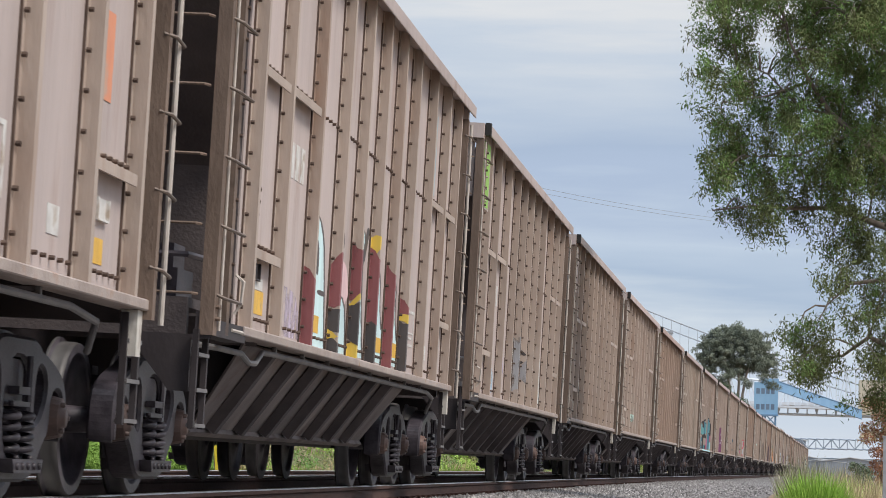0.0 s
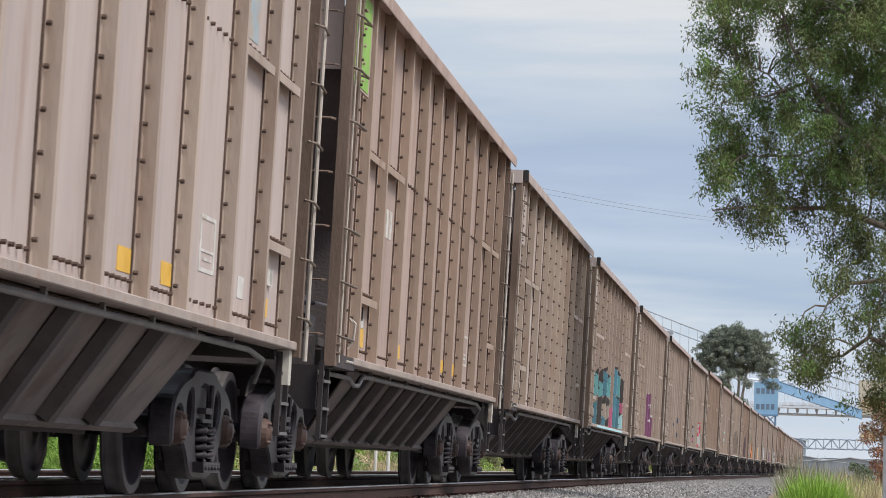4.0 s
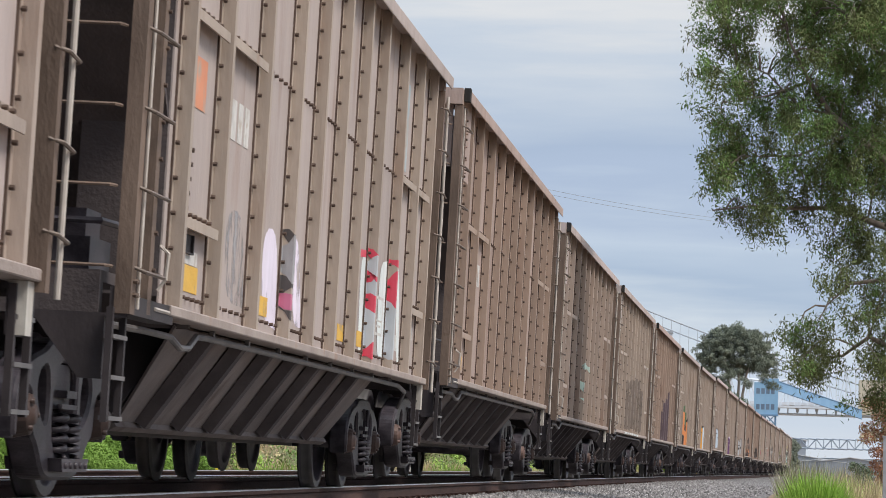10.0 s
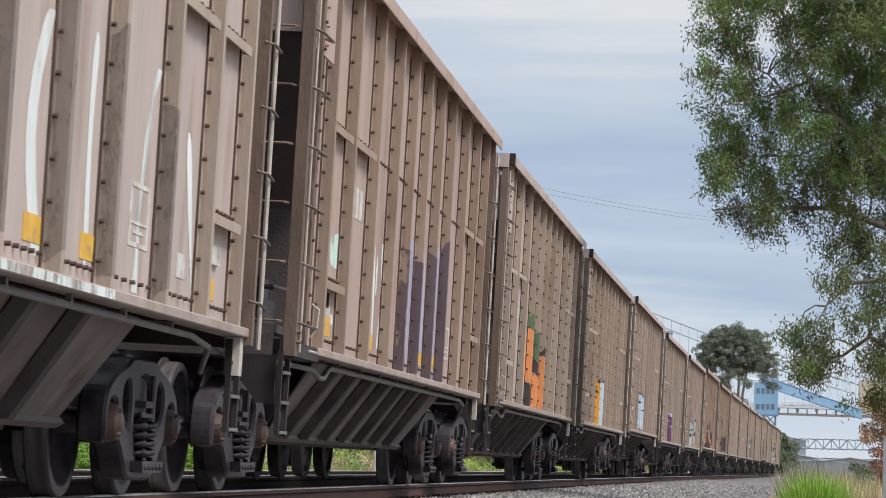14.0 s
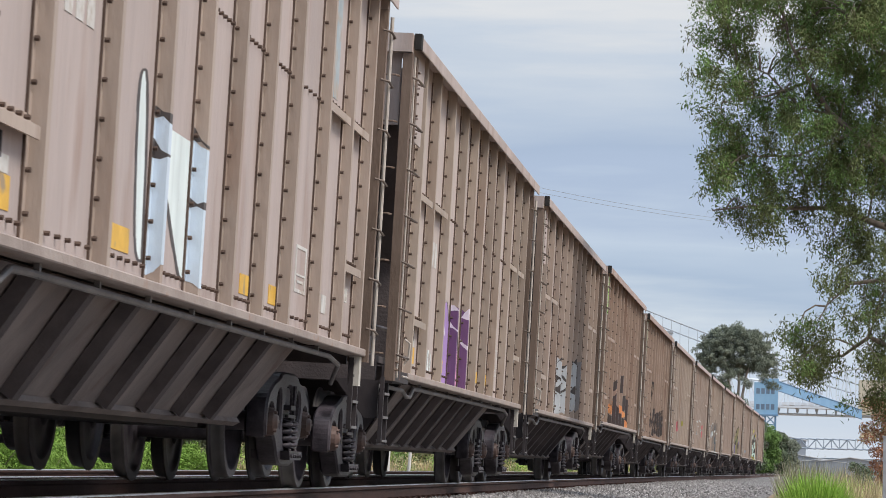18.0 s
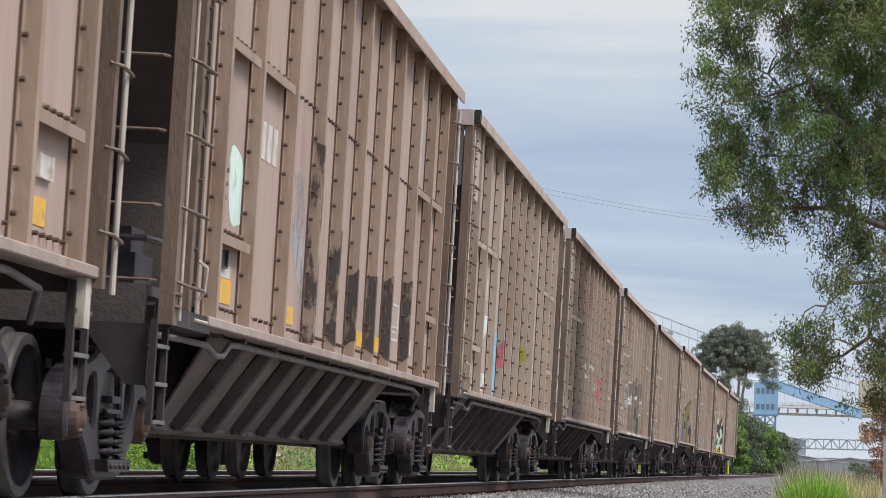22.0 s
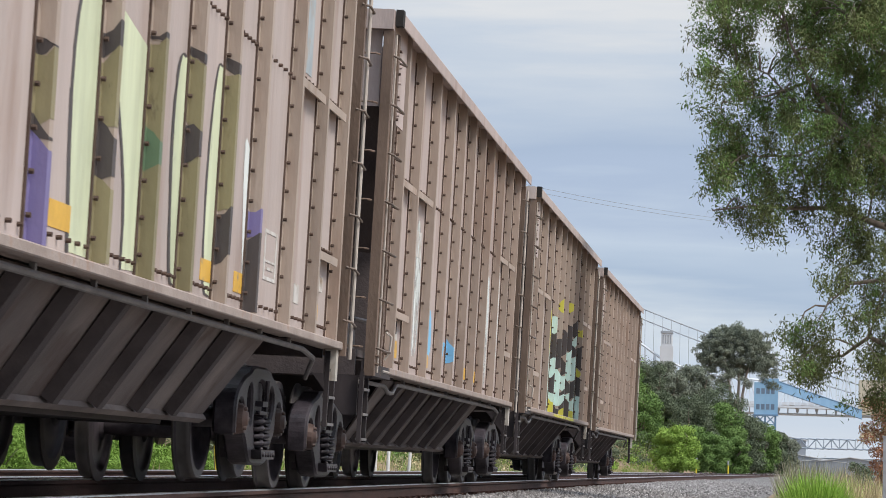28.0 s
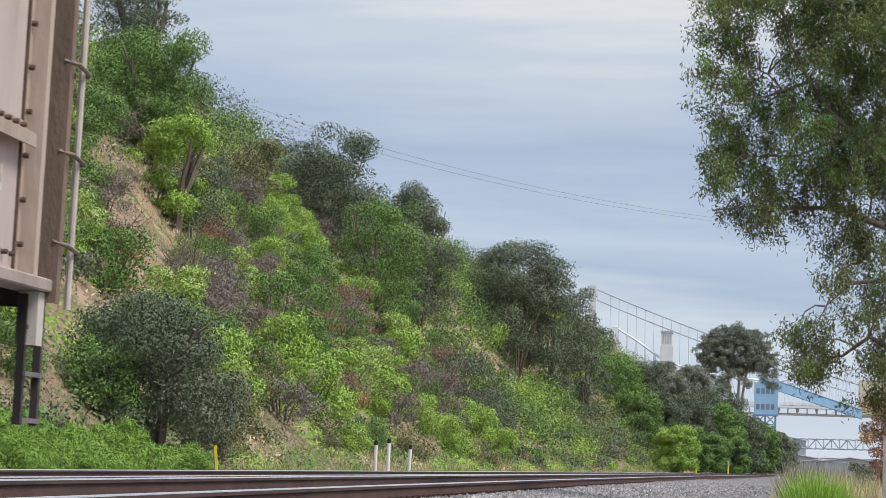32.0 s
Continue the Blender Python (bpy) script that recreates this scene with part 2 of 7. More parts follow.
# ---- graffiti and stencil paint ----
def sprayed(name, colour, cover=1.0):
    """Weathered spray paint; below full cover the sheet shows through in drawn-out gaps."""
    m = material(name, [(0.3, tuple(0.82 * v for v in colour)), (0.5, colour), (0.72, tuple(min(0.85, 1.1 * v) for v in colour))], 0.55, 0, 1.6, 8, (1, 1, 0.5), 24, 0.2, streak=0.14)
    t = m.node_tree
    N, L = t.nodes.new, t.links.new
    bsdf, out = t.nodes["Principled BSDF"], t.nodes["Material Output"]
    co, mp, wear, ease = N("ShaderNodeTexCoord"), N("ShaderNodeMapping"), N("ShaderNodeTexNoise"), N("ShaderNodeMapRange")
    mp.inputs["Scale"].default_value = (5.0, 5.0, 1.7)
    wear.inputs["Scale"].default_value, wear.inputs["Detail"].default_value, wear.inputs["Roughness"].default_value = 1.4, 9.0, 0.68
    ease.interpolation_type = "SMOOTHSTEP"
    ease.inputs["From Min"].default_value, ease.inputs["From Max"].default_value = 0.62 - 0.45 * cover, 0.72 - 0.36 * cover
    clear, mix = N("ShaderNodeBsdfTransparent"), N("ShaderNodeMixShader")
    L(co.outputs["Object"], mp.inputs["Vector"])
    L(mp.outputs["Vector"], wear.inputs["Vector"])
    L(wear.outputs["Fac"], ease.inputs["Value"])
    L(ease.outputs["Result"], mix.inputs["Fac"])
    L(clear.outputs["BSDF"], mix.inputs[1])
    L(bsdf.outputs["BSDF"], mix.inputs[2])
    L(mix.outputs["Shader"], out.inputs["Surface"])
    return m


YELLOW = material("yellow_reflector", [(0.35, (0.62, 0.36, 0.05)), (0.7, (0.78, 0.48, 0.09))], 0.5, 0, 6, 6, bump=0.1, spot=(7, 0.6, 0.7, (0.35, 0.26, 0.17)))
WHITE = material("white_stencil", [(0.35, (0.48, 0.46, 0.44)), (0.7, (0.68, 0.67, 0.65))], 0.6, 0, 8, 6, spot=(9, 0.55, 0.7, (0.4, 0.33, 0.27)))
ORANGE = material("faded_orange_patch", [(0.35, (0.58, 0.23, 0.13)), (0.7, (0.68, 0.29, 0.17))], 0.6, 0, 4, 6, spot=(5, 0.55, 0.7, (0.4, 0.33, 0.27)))
BLUEGREY = material("faded_sign_paint", [(0.35, (0.30, 0.36, 0.40)), (0.7, (0.45, 0.50, 0.53))], 0.6, 0, 4, 6, spot=(5, 0.5, 0.66, (0.4, 0.33, 0.27)))
LIME = material("lime_paint", [(0.35, (0.22, 0.42, 0.08)), (0.7, (0.30, 0.52, 0.12))], 0.6, 0, 4, 6)
PAD = material("weathered_white_paint", [(0.35, (0.42, 0.385, 0.345)), (0.7, (0.60, 0.57, 0.52))], 0.65, 0, 5, 8, (1, 1, 0.5), bump=0.2, spot=(6, 0.6, 0.75, (0.22, 0.16, 0.12)))
GLOVE = material("worn_bare_steel", [(0.35, (0.12, 0.112, 0.115)), (0.7, (0.23, 0.215, 0.21))], 0.5, 0.3, 5, 8)
RUNG = material("worn_brown_steel", [(0.35, (0.10, 0.075, 0.062)), (0.7, (0.21, 0.165, 0.14))], 0.55, 0.1, 5, 8)
POLE = material("worn_steel_and_edge_highlight", [(0.35, (0.42, 0.37, 0.33)), (0.7, (0.58, 0.53, 0.48))], 0.5, 0.1, 5, 8)
RUBBER = material("black_rubber", [(0.3, (0.015, 0.014, 0.014)), (0.7, (0.035, 0.033, 0.032))], 0.8, 0, 6, 4)

# ---- the hopper car: x to the side, y along the train, z above the rail ----
SEAM = material("dark_seam_and_bolts", [(0.3, (0.06, 0.04, 0.032)), (0.7, (0.13, 0.09, 0.072))], 0.8, 0, 6, 6)
TREAD = material("worn_wheel_tread", [(0.3, (0.05, 0.046, 0.046)), (0.7, (0.10, 0.093, 0.09))], 0.5, 0.2, 6, 6)
RIBS = (-5.74, -4.55, -3.11, -1.75, -0.60, 0.53, 1.70, 2.83, 4.28, 5.56, 6.70)
SHEET, FACE = 1.50, 1.588
PITCH = 16.122


def bar(bm, a, b, wide, deep):
    """A flat bar between two points, wide along y or x and deep across."""
    a, b = Vector(a), Vector(b)
    d = (b - a).normalized()
    u = d.cross(Vector((1, 0, 0)))
    u = u.normalized() if u.length > 0.05 else Vector((0, 1, 0))
    v = d.cross(u).normalized()
    vs = [bm.verts.new(p + u * i * wide / 2 + v * j * deep / 2) for p in (a, b) for i, j in ((-1, -1), (1, -1), (1, 1), (-1, 1))]
    for f in ((0, 1, 2, 3), (7, 6, 5, 4), (0, 4, 5, 1), (1, 5, 6, 2), (2, 6, 7, 3), (3, 7, 4, 0)):
        bm.faces.new([vs[i] for i in f])


def bolt(bm, x, y, z, side, r=0.014, out=0.026):
    n = 6
    lo = [bm.verts.new((x, y + r * math.cos(a), z + r * math.sin(a))) for a in [k * math.tau / n for k in range(n)]]
    hi = [bm.verts.new((x + side * out, v.co.y, v.co.z)) for v in lo]
    for k in range(n):
        bm.faces.new((lo[k], lo[(k + 1) % n], hi[(k + 1) % n], hi[k]))
    bm.faces.new(hi)


def coil(bm, r, wire, height, turns, seg=12, n=6):
    pts = [(r * math.cos(i * math.tau / seg), r * math.sin(i * math.tau / seg), height * i / (seg * turns)) for i in range(int(seg * turns) + 1)]
    rod(bm, pts, wire, n)


BEARING = material("rusty_bearing_steel", [(0.3, (0.05, 0.035, 0.032)), (0.7, (0.135, 0.085, 0.072))], 0.5, 0.1, 4, 6, random_tint=0.4)


def truck_meshes():
    """Shared meshes of the three-piece truck."""
    out = {}
    bm = bmesh.new()
    box(bm, -1.08, 1.08, -0.19, 0.19, 0.50, 0.74)
    turned(bm, [(0, -0.06), (0.2, -0.06), (0.2, 0.06), (0, 0.06)], 16, Matrix.Translation((0, 0, 0.74)) @ Matrix.Rotation(radians(90), 4, "Y"))
    for x in (-0.62, 0.62):
        box(bm, x - 0.1, x + 0.1, -0.09, 0.09, 0.70, 0.80)
    out["bolster"] = done(bm, "truck", IRON)
    # one side frame, its outer face towards +x, centred at x = 0: a rounded casting with a spring pocket and two windows
    def soft(pts):
        for _ in range(2):
            pts = [q for n, p in enumerate(pts) for q in ((p[0] * 0.75 + pts[n - 1][0] * 0.25, p[1] * 0.75 + pts[n - 1][1] * 0.25), (p[0] * 0.75 + pts[(n + 1) % len(pts)][0] * 0.25, p[1] * 0.75 + pts[(n + 1) % len(pts)][1] * 0.25))]
        return pts

    half = [(0.0, 0.115), (0.34, 0.115), (0.46, 0.17), (0.60, 0.30), (0.735, 0.36), (0.745, 0.54), (0.82, 0.60), (0.96, 0.60), (1.03, 0.54), (1.04, 0.33), (1.10, 0.33), (1.13, 0.52), (1.06, 0.66), (0.80, 0.76), (0.48, 0.81), (0.40, 0.86), (0.0, 0.86)]
    rim = [(y, z) for y, z in half] + [(-y, z) for y, z in half[-2:0:-1]]
    loops = [soft(rim), soft([(-0.28, 0.235), (0.28, 0.235), (0.28, 0.75), (-0.28, 0.75)]), soft([(0.37, 0.40), (0.52, 0.44), (0.66, 0.58), (0.60, 0.70), (0.39, 0.73)]), soft([(-0.37, 0.40), (-0.52, 0.44), (-0.66, 0.58), (-0.60, 0.70), (-0.39, 0.73)])]
    bm = bmesh.new()
    edges = []
    for loop in loops:
        vs = [bm.verts.new((-0.085, y, z)) for y, z in loop]
        edges += [bm.edges.new((vs[n], vs[(n + 1) % len(vs)])) for n in range(len(vs))]
    made = bmesh.ops.triangle_fill(bm, use_beauty=True, use_dissolve=True, edges=edges, normal=(1, 0, 0))
    faces = [f for f in made["geom"] if isinstance(f, bmesh.types.BMFace)]
    moved = bmesh.ops.extrude_face_region(bm, geom=faces)
    bmesh.ops.translate(bm, vec=(0.17, 0, 0), verts=[v for v in moved["geom"] if isinstance(v, bmesh.types.BMVert)])
    bmesh.ops.recalc_face_normals(bm, faces=bm.faces)
    bmesh.ops.bevel(bm, geom=[e for e in bm.edges if e.is_manifold and e.calc_face_angle(0) > 1.2], offset=0.018, segments=2, affect="EDGES", clamp_overlap=True)
    prism(bm, [(-0.33, 0.235), (0.33, 0.235), (0.29, 0.165), (-0.29, 0.165)], -0.15, 0.16, "x")
    for k in range(5):
        bolt(bm, 0.16, -0.24 + 0.12 * k, 0.20, 1, 0.02, 0.012)
    box(bm, 0.04, 0.12, -0.12, 0.12, 0.56, 0.60)
    box(bm, 0.085, 0.115, -0.20, 0.20, 0.50, 0.525)
    rod(bm, [(0.10, 0.16, 0.50), (0.10, 0.16, 0.76)], 0.018, 6)
    out["side_frame"] = done(bm, "side_frame", IRON, True)
    for p in out["side_frame"].polygons:
        p.use_smooth = p.area < 0.003
    # roller bearing with its end cap
    bm = bmesh.new()
    turned(bm, [(0, -0.06), (0.118, -0.06), (0.125, 0.03), (0.105, 0.115), (0.06, 0.12), (0.05, 0.14), (0, 0.14)], 18)
    for k in range(3):
        bolt(bm, 0.115, 0.08 * math.cos(k * 2.09), 0.08 * math.sin(k * 2.09), 1, 0.016, 0.025)
    out["bearing"] = done(bm, "bearing", BEARING)
    out["bearing"].polygons.foreach_set("use_smooth", [p.area < 0.002 for p in out["bearing"].polygons])
    bm = bmesh.new()
    coil(bm, 0.062, 0.0185, 0.25, 4.6)
    out["spring"] = done(bm, "spring", IRON, True)
    # wheel set: tread, flange, dished plate, axle
    bm = bmesh.new()
    for s in (-1, 1):
        prof = [(0.085, -0.10), (0.13, -0.08), (0.15, -0.02), (0.36, 0.015), (0.385, 0.05), (0.395, 0.066), (0.45, 0.066), (0.457, 0.03), (0.457, -0.035), (0.483, -0.045), (0.483, -0.065), (0.40, -0.072), (0.385, -0.05), (0.36, -0.03), (0.15, -0.06), (0.085, -0.10)]
        turned(bm, [(r, s * (0.7525 + x)) for r, x in prof], 36, pose(0, 0, 0))
    turned(bm, [(0, -1.05), (0.07, -1.05), (0.085, -0.7), (0.08, 0), (0.085, 0.7), (0.07, 1.05), (0, 1.05)], 12)
    me = done(bm, "wheel_set", IRON)
    me.materials.append(TREAD)
    for p in me.polygons:
        r = math.hypot(p.center.y, p.center.z)
        if r > 0.43 and abs(p.normal.x) < 0.8:
            p.material_index = 1
    me.polygons.foreach_set("use_smooth", [abs(p.normal.x) < 0.99 for p in me.polygons])
    out["wheel_set"] = me
    return out


TRUCK = truck_meshes()
wheel_sets = []


def hopper_car(paint, shaded_paint, rib_paint):
    car = thing("hopper_car", "", "freight car", group="hopper cars of the train")
    N = len(RIBS)
    for s in (1, -1):
        # side sheet with a seam at each rib, and the diagonal end plate by the ladder bay
        bm = bmesh.new()
        box(bm, s * (SHEET - 0.012), s * SHEET, -5.90, 6.80, 1.10, 4.104)
        part("side_sheet", bm, paint, car)
        # recessed plate behind the ladder bay, its dark colour standing in for shade
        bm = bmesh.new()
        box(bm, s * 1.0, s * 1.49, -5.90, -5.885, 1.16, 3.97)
        part("bay_plate", bm, shaded_paint, car, "plate inside the ladder bay coloured dark for shade")
        for i, y in enumerate(RIBS):
            bm = bmesh.new()
            prism(bm, [(s * SHEET, y - 0.05), (s * (SHEET + 0.012), y - 0.05), (s * (SHEET + 0.012), y), (s * FACE, y), (s * FACE, y + 0.075), (s * (FACE - 0.012), y + 0.075),
                       (s * (FACE - 0.012), y + 0.012), (s * SHEET, y + 0.012)], 1.107, 4.104, "z")
            part("rib", bm, rib_paint, car)
        bm = bmesh.new()
        prism(bm, [(s * 1.505, 4.106), (s * 1.650, 4.106), (s * 1.650, 4.005), (s * 1.664, 3.998), (s * 1.668, 4.005), (s * 1.668, 4.112), (s * 1.66, 4.124), (s * 1.47, 4.124), (s * 1.47, 3.94), (s * 1.486, 3.94), (s * 1.486, 4.106)], -7.02, 7.36, "y")
        part("top_chord", bm, paint, car)
        bm = bmesh.new()
        prism(bm, [(s * 1.61, 3.99), (s * 1.674, 3.99), (s * 1.674, 4.13), (s * 1.61, 4.13)], -7.10, -6.97, "y")
        part("chord_cap", bm, RUBBER, car, "black end cap of the top chord")
        bm = bmesh.new()
        prism(bm, [(s * 1.44, 1.046), (s * 1.604, 1.046), (s * 1.61, 1.053), (s * 1.61, 1.098), (s * 1.602, 1.106), (s * 1.44, 1.106)], -6.08, 7.05, "y")
        part("side_sill", bm, SILL_PAINT, car, "dusty pale side sill")
        # short stiffeners between ribs
        for i, z in ((0, 1.60), (0, 2.79), (1, 2.80), (8, 2.82), (9, 2.82), (9, 1.70)):
            a, b = RIBS[i] + 0.02, RIBS[i + 1] - 0.07
            bm = bmesh.new()
            prism(bm, [(s * SHEET, z + 0.09), (s * (SHEET + 0.012), z + 0.09), (s * (SHEET + 0.012), z + 0.035), (s * (FACE - 0.02), z + 0.035), (s * (FACE - 0.01), z + 0.03), (s * (FACE - 0.01), z - 0.03), (s * (FACE - 0.022), z - 0.03), (s * (FACE - 0.022), z + 0.022), (s * SHEET, z + 0.022)], a, b, "y")
            part("stiffener", bm, rib_paint, car)
        # bolts: columns at each rib, rows across the bays
        bm = bmesh.new()
        for i, y in enumerate(RIBS):
            # thin dark brown strip beside each rib
            box(bm, s * SHEET, s * (SHEET + 0.012), y - 0.072, y - 0.052, 1.12, 4.0)
            for k in range(14):
                bolt(bm, s * (SHEET + 0.011), y - 0.03, 1.24 + k * 0.198, s)
        for k in range(14):
            bolt(bm, s * 1.598, -6.62, 1.26 + k * 0.198, s, 0.013, 0.02)
        for i in range(N - 1):
            lo, hi = RIBS[i] + 0.45, RIBS[i + 1] - 0.12
            for k in range(5):
                y = lo + (hi - lo) * k / 4
                bolt(bm, s * (SHEET - 0.002), y, 1.19, s, 0.013, 0.03)
                if 2 <= i <= 7:
                    bolt(bm, s * (SHEET - 0.002), y, 2.84, s, 0.013, 0.03)
                if i in (0, 1, 8, 9):
                    bolt(bm, s * (SHEET + 0.011), y, (2.79, 2.80, 0, 0, 0, 0, 0, 0, 2.82, 2.82)[i] + 0.065, s, 0.013, 0.03)
                if i in (0, 9):
                    bolt(bm, s * (SHEET + 0.011), y, (1.60, 1.70)[i == 9] + 0.065, s, 0.013, 0.03)
        for k in range(5):
            bolt(bm, s * (SHEET - 0.002), -5.36 + 0.02 * k, 1.70 + 0.085 * k, s, 0.015, 0.03)
        part("bolts", bm, SEAM, car, "rusty bolt heads")["kind"] = "stuff"
        # upper corner panel over the ladder bay, and the angle that carries the bay's foot
        bm = bmesh.new()
        box(bm, s * 1.56, s * 1.575, -7.05, -5.91, 3.22, 4.104)
        for k in range(5):
            bolt(bm, s * 1.574, -6.95, 3.3 + 0.14 * k, s)
            bolt(bm, s * 1.574, -6.40, 3.3 + 0.14 * k, s)
        part("corner_panel", bm, paint, car)
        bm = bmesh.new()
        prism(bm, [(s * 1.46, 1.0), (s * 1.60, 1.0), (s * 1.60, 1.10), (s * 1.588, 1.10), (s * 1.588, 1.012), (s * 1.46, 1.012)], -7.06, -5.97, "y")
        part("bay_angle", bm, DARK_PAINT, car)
        # ladder bay at the brake end
        bm = bmesh.new()
        prism(bm, [(s * 1.525, -7.18), (s * 1.61, -7.18), (s * 1.61, -7.06), (s * 1.595, -7.06), (s * 1.595, -7.165), (s * 1.525, -7.165)], 1.0, 3.94, "z")
        for k in range(4):
            bolt(bm, s * 1.608, -7.13 + 0.04 * (k % 2), 1.10 + 0.07 * (k // 2), s)
        post = part("corner_post", bm, RUST, car, "brown corner post")
        bm = bmesh.new()
        prism(bm, [(s * 1.40, -7.17), (s * 1.60, -7.17), (s * 1.52, -7.0), (s * 1.40, -7.0)], 0.98, 1.0, "z")
        box(bm, s * 1.50, s * 1.603, -7.172, -7.168, 1.0, 1.14)
        part("foot_plate", bm, DARK_PAINT, post, "dark foot plate")
        # thin pale rod added along the post for its bright edge highlight
        bm = bmesh.new()
        rod(bm, [(s * 1.622, -7.05, 1.03), (s * 1.622, -7.05, 3.92)], 0.010, 6)
        part("ladder_pole", bm, POLE, post, "pale upright for far ladder pole and near post highlight")
        bm = bmesh.new()
        prism(bm, [(s * 1.545, -6.70), (s * 1.60, -6.70), (s * 1.60, -6.60), (s * 1.588, -6.60), (s * 1.588, -6.688), (s * 1.545, -6.688)], 1.02, 3.97, "z")
        part("ladder_stile", bm, RUST, car)
        bm = bmesh.new()
        rod(bm, [(s * 1.61, -6.5, 1.16), (s * 1.65, -6.5, 1.22), (s * 1.66, -6.5, 1.36), (s * 1.61, -6.5, 1.40)], 0.011, 6)
        rod(bm, [(s * 1.60, -6.50, 1.06), (s * 1.60, -6.10, 1.06)], 0.012, 6)
        part("grab_handle", bm, POLE, car, "small pale grab handle")
        for k in range(7):
            z = 1.22 + 0.415 * k
            bm = bmesh.new()
            rod(bm, [(s * 1.60, -7.12, z + 0.025), (s * 1.665, -7.10, z), (s * 1.665, -6.60, z), (s * 1.60, -6.58, z + 0.025)], 0.0105, 6)
            part("rung", bm, RUNG, post, "worn brown steel rung")
            bm = bmesh.new()
            rod(bm, [(s * 1.50, -7.18, z + 0.02), (s * 1.48, -7.25, z + 0.02), (s * 0.96, -7.25, z + 0.02), (s * 0.94, -7.18, z + 0.02)], 0.0095, 6)
            part("end_grab_iron", bm, RUST, post, "rusty grab iron")
        # the other end's ladder
        bm = bmesh.new()
        prism(bm, [(s * 1.46, 6.98), (s * 1.63, 6.98), (s * 1.63, 7.06), (s * 1.615, 7.06), (s * 1.615, 6.995), (s * 1.46, 6.995)], 1.0, 3.94, "z")
        post = part("corner_post", bm, RUST, car, "brown corner post")
        bm = bmesh.new()
        rod(bm, [(s * 1.645, 7.16, 0.98), (s * 1.645, 7.16, 3.9)], 0.016, 8)
        part("ladder_pole", bm, POLE, car, "pale upright for far ladder pole and near post highlight")
        for k in range(7):
            z = 1.25 + 0.415 * k
            bm = bmesh.new()
            rod(bm, [(s * 1.60, 6.98, z + 0.03), (s * 1.665, 7.0, z + 0.015), (s * 1.675, 7.18, z - 0.01), (s * 1.64, 7.22, z - 0.015)], 0.0105, 6)
            part("rung", bm, RUNG, post, "worn brown steel rung")
        # hopper: ribbed side slope, its lip
        bm = bmesh.new()
        top = [(s * 1.42, y, 1.03) for y in (-4.95, 4.45)]
        low = [(s * 0.96, y, 0.44) for y in (-4.3, 4.55)]
        q = [bm.verts.new(v) for v in (top[0], top[1], low[1], low[0])]
        q2 = [bm.verts.new(v.co - Vector((s * 0.012, 0, -0.012))) for v in q]
        bm.faces.new(q)
        bm.faces.new(q2[::-1])
        for k in range(4):
            bm.faces.new((q[k], q2[k], q2[(k + 1) % 4], q[(k + 1) % 4]))
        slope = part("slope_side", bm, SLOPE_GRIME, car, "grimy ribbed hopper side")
        # ribs coloured darker than the sheet to imitate their shaded faces
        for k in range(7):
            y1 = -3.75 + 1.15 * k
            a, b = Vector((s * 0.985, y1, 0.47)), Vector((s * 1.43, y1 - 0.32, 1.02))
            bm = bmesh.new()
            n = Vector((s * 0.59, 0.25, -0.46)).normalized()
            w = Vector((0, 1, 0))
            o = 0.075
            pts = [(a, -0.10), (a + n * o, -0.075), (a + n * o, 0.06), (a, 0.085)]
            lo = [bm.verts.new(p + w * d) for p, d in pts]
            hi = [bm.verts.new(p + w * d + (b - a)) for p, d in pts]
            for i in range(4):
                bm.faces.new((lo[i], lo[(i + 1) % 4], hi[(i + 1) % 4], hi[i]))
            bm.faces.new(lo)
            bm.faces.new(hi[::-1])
            part("slope_rib", bm, RIB_SHADE, slope)
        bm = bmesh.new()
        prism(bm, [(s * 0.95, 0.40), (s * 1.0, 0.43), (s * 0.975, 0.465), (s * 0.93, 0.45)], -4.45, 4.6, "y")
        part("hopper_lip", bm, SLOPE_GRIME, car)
        bm = bmesh.new()
        rod(bm, [(s * 1.36, -6.6, 0.965), (s * 1.42, -5.9, 0.965), (s * 1.47, -5.35, 0.955), (s * 1.49, -5.15, 0.90), (s * 1.50, -4.95, 0.905), (s * 1.50, -4.7, 0.985), (s * 1.50, -4.4, 0.992), (s * 1.50, 5.6, 0.992), (s * 1.48, 6.3, 0.95), (s * 1.40, 6.5, 0.80)], 0.02, 8)
        for k in range(8):
            box(bm, s * 1.485, s * 1.515, -4.2 + 1.3 * k, -4.165 + 1.3 * k, 0.975, 1.045)
        part("train_pipe", bm, GLOVE, car, "worn steel train pipe")
        bm = bmesh.new()
        box(bm, s * 1.49, s * 1.58, 6.86, 6.885, 0.80, 1.043)
        box(bm, s * 1.568, s * 1.58, 6.885, 6.98, 0.80, 1.043)
        part("jacking_pad", bm, PAD, car, "weathered white jacking plate")
        for y in (-7.05, 7.02):
            bm = bmesh.new()
            for yy in (-0.16, 0.16):
                box(bm, s * 1.50, s * 1.535, y + yy - 0.02, y + yy + 0.02, 0.44, 1.03)
            st = part("step_stirrup", bm, DARK_PAINT, car)
            if y > 0:
                bm = bmesh.new()
                box(bm, s * 1.49, s * 1.498, y - 0.18, y + 0.18, 0.80, 1.03)
                part("bracket", bm, DARK_PAINT, st, "dark step bracket")
            for z in (0.45, 0.66, 0.87):
                bm = bmesh.new()
                box(bm, s * 1.49, s * 1.545, y - 0.17, y + 0.17, z, z + 0.022)
                part("tread", bm, GLOVE, st, "worn steel step tread")
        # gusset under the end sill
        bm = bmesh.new()
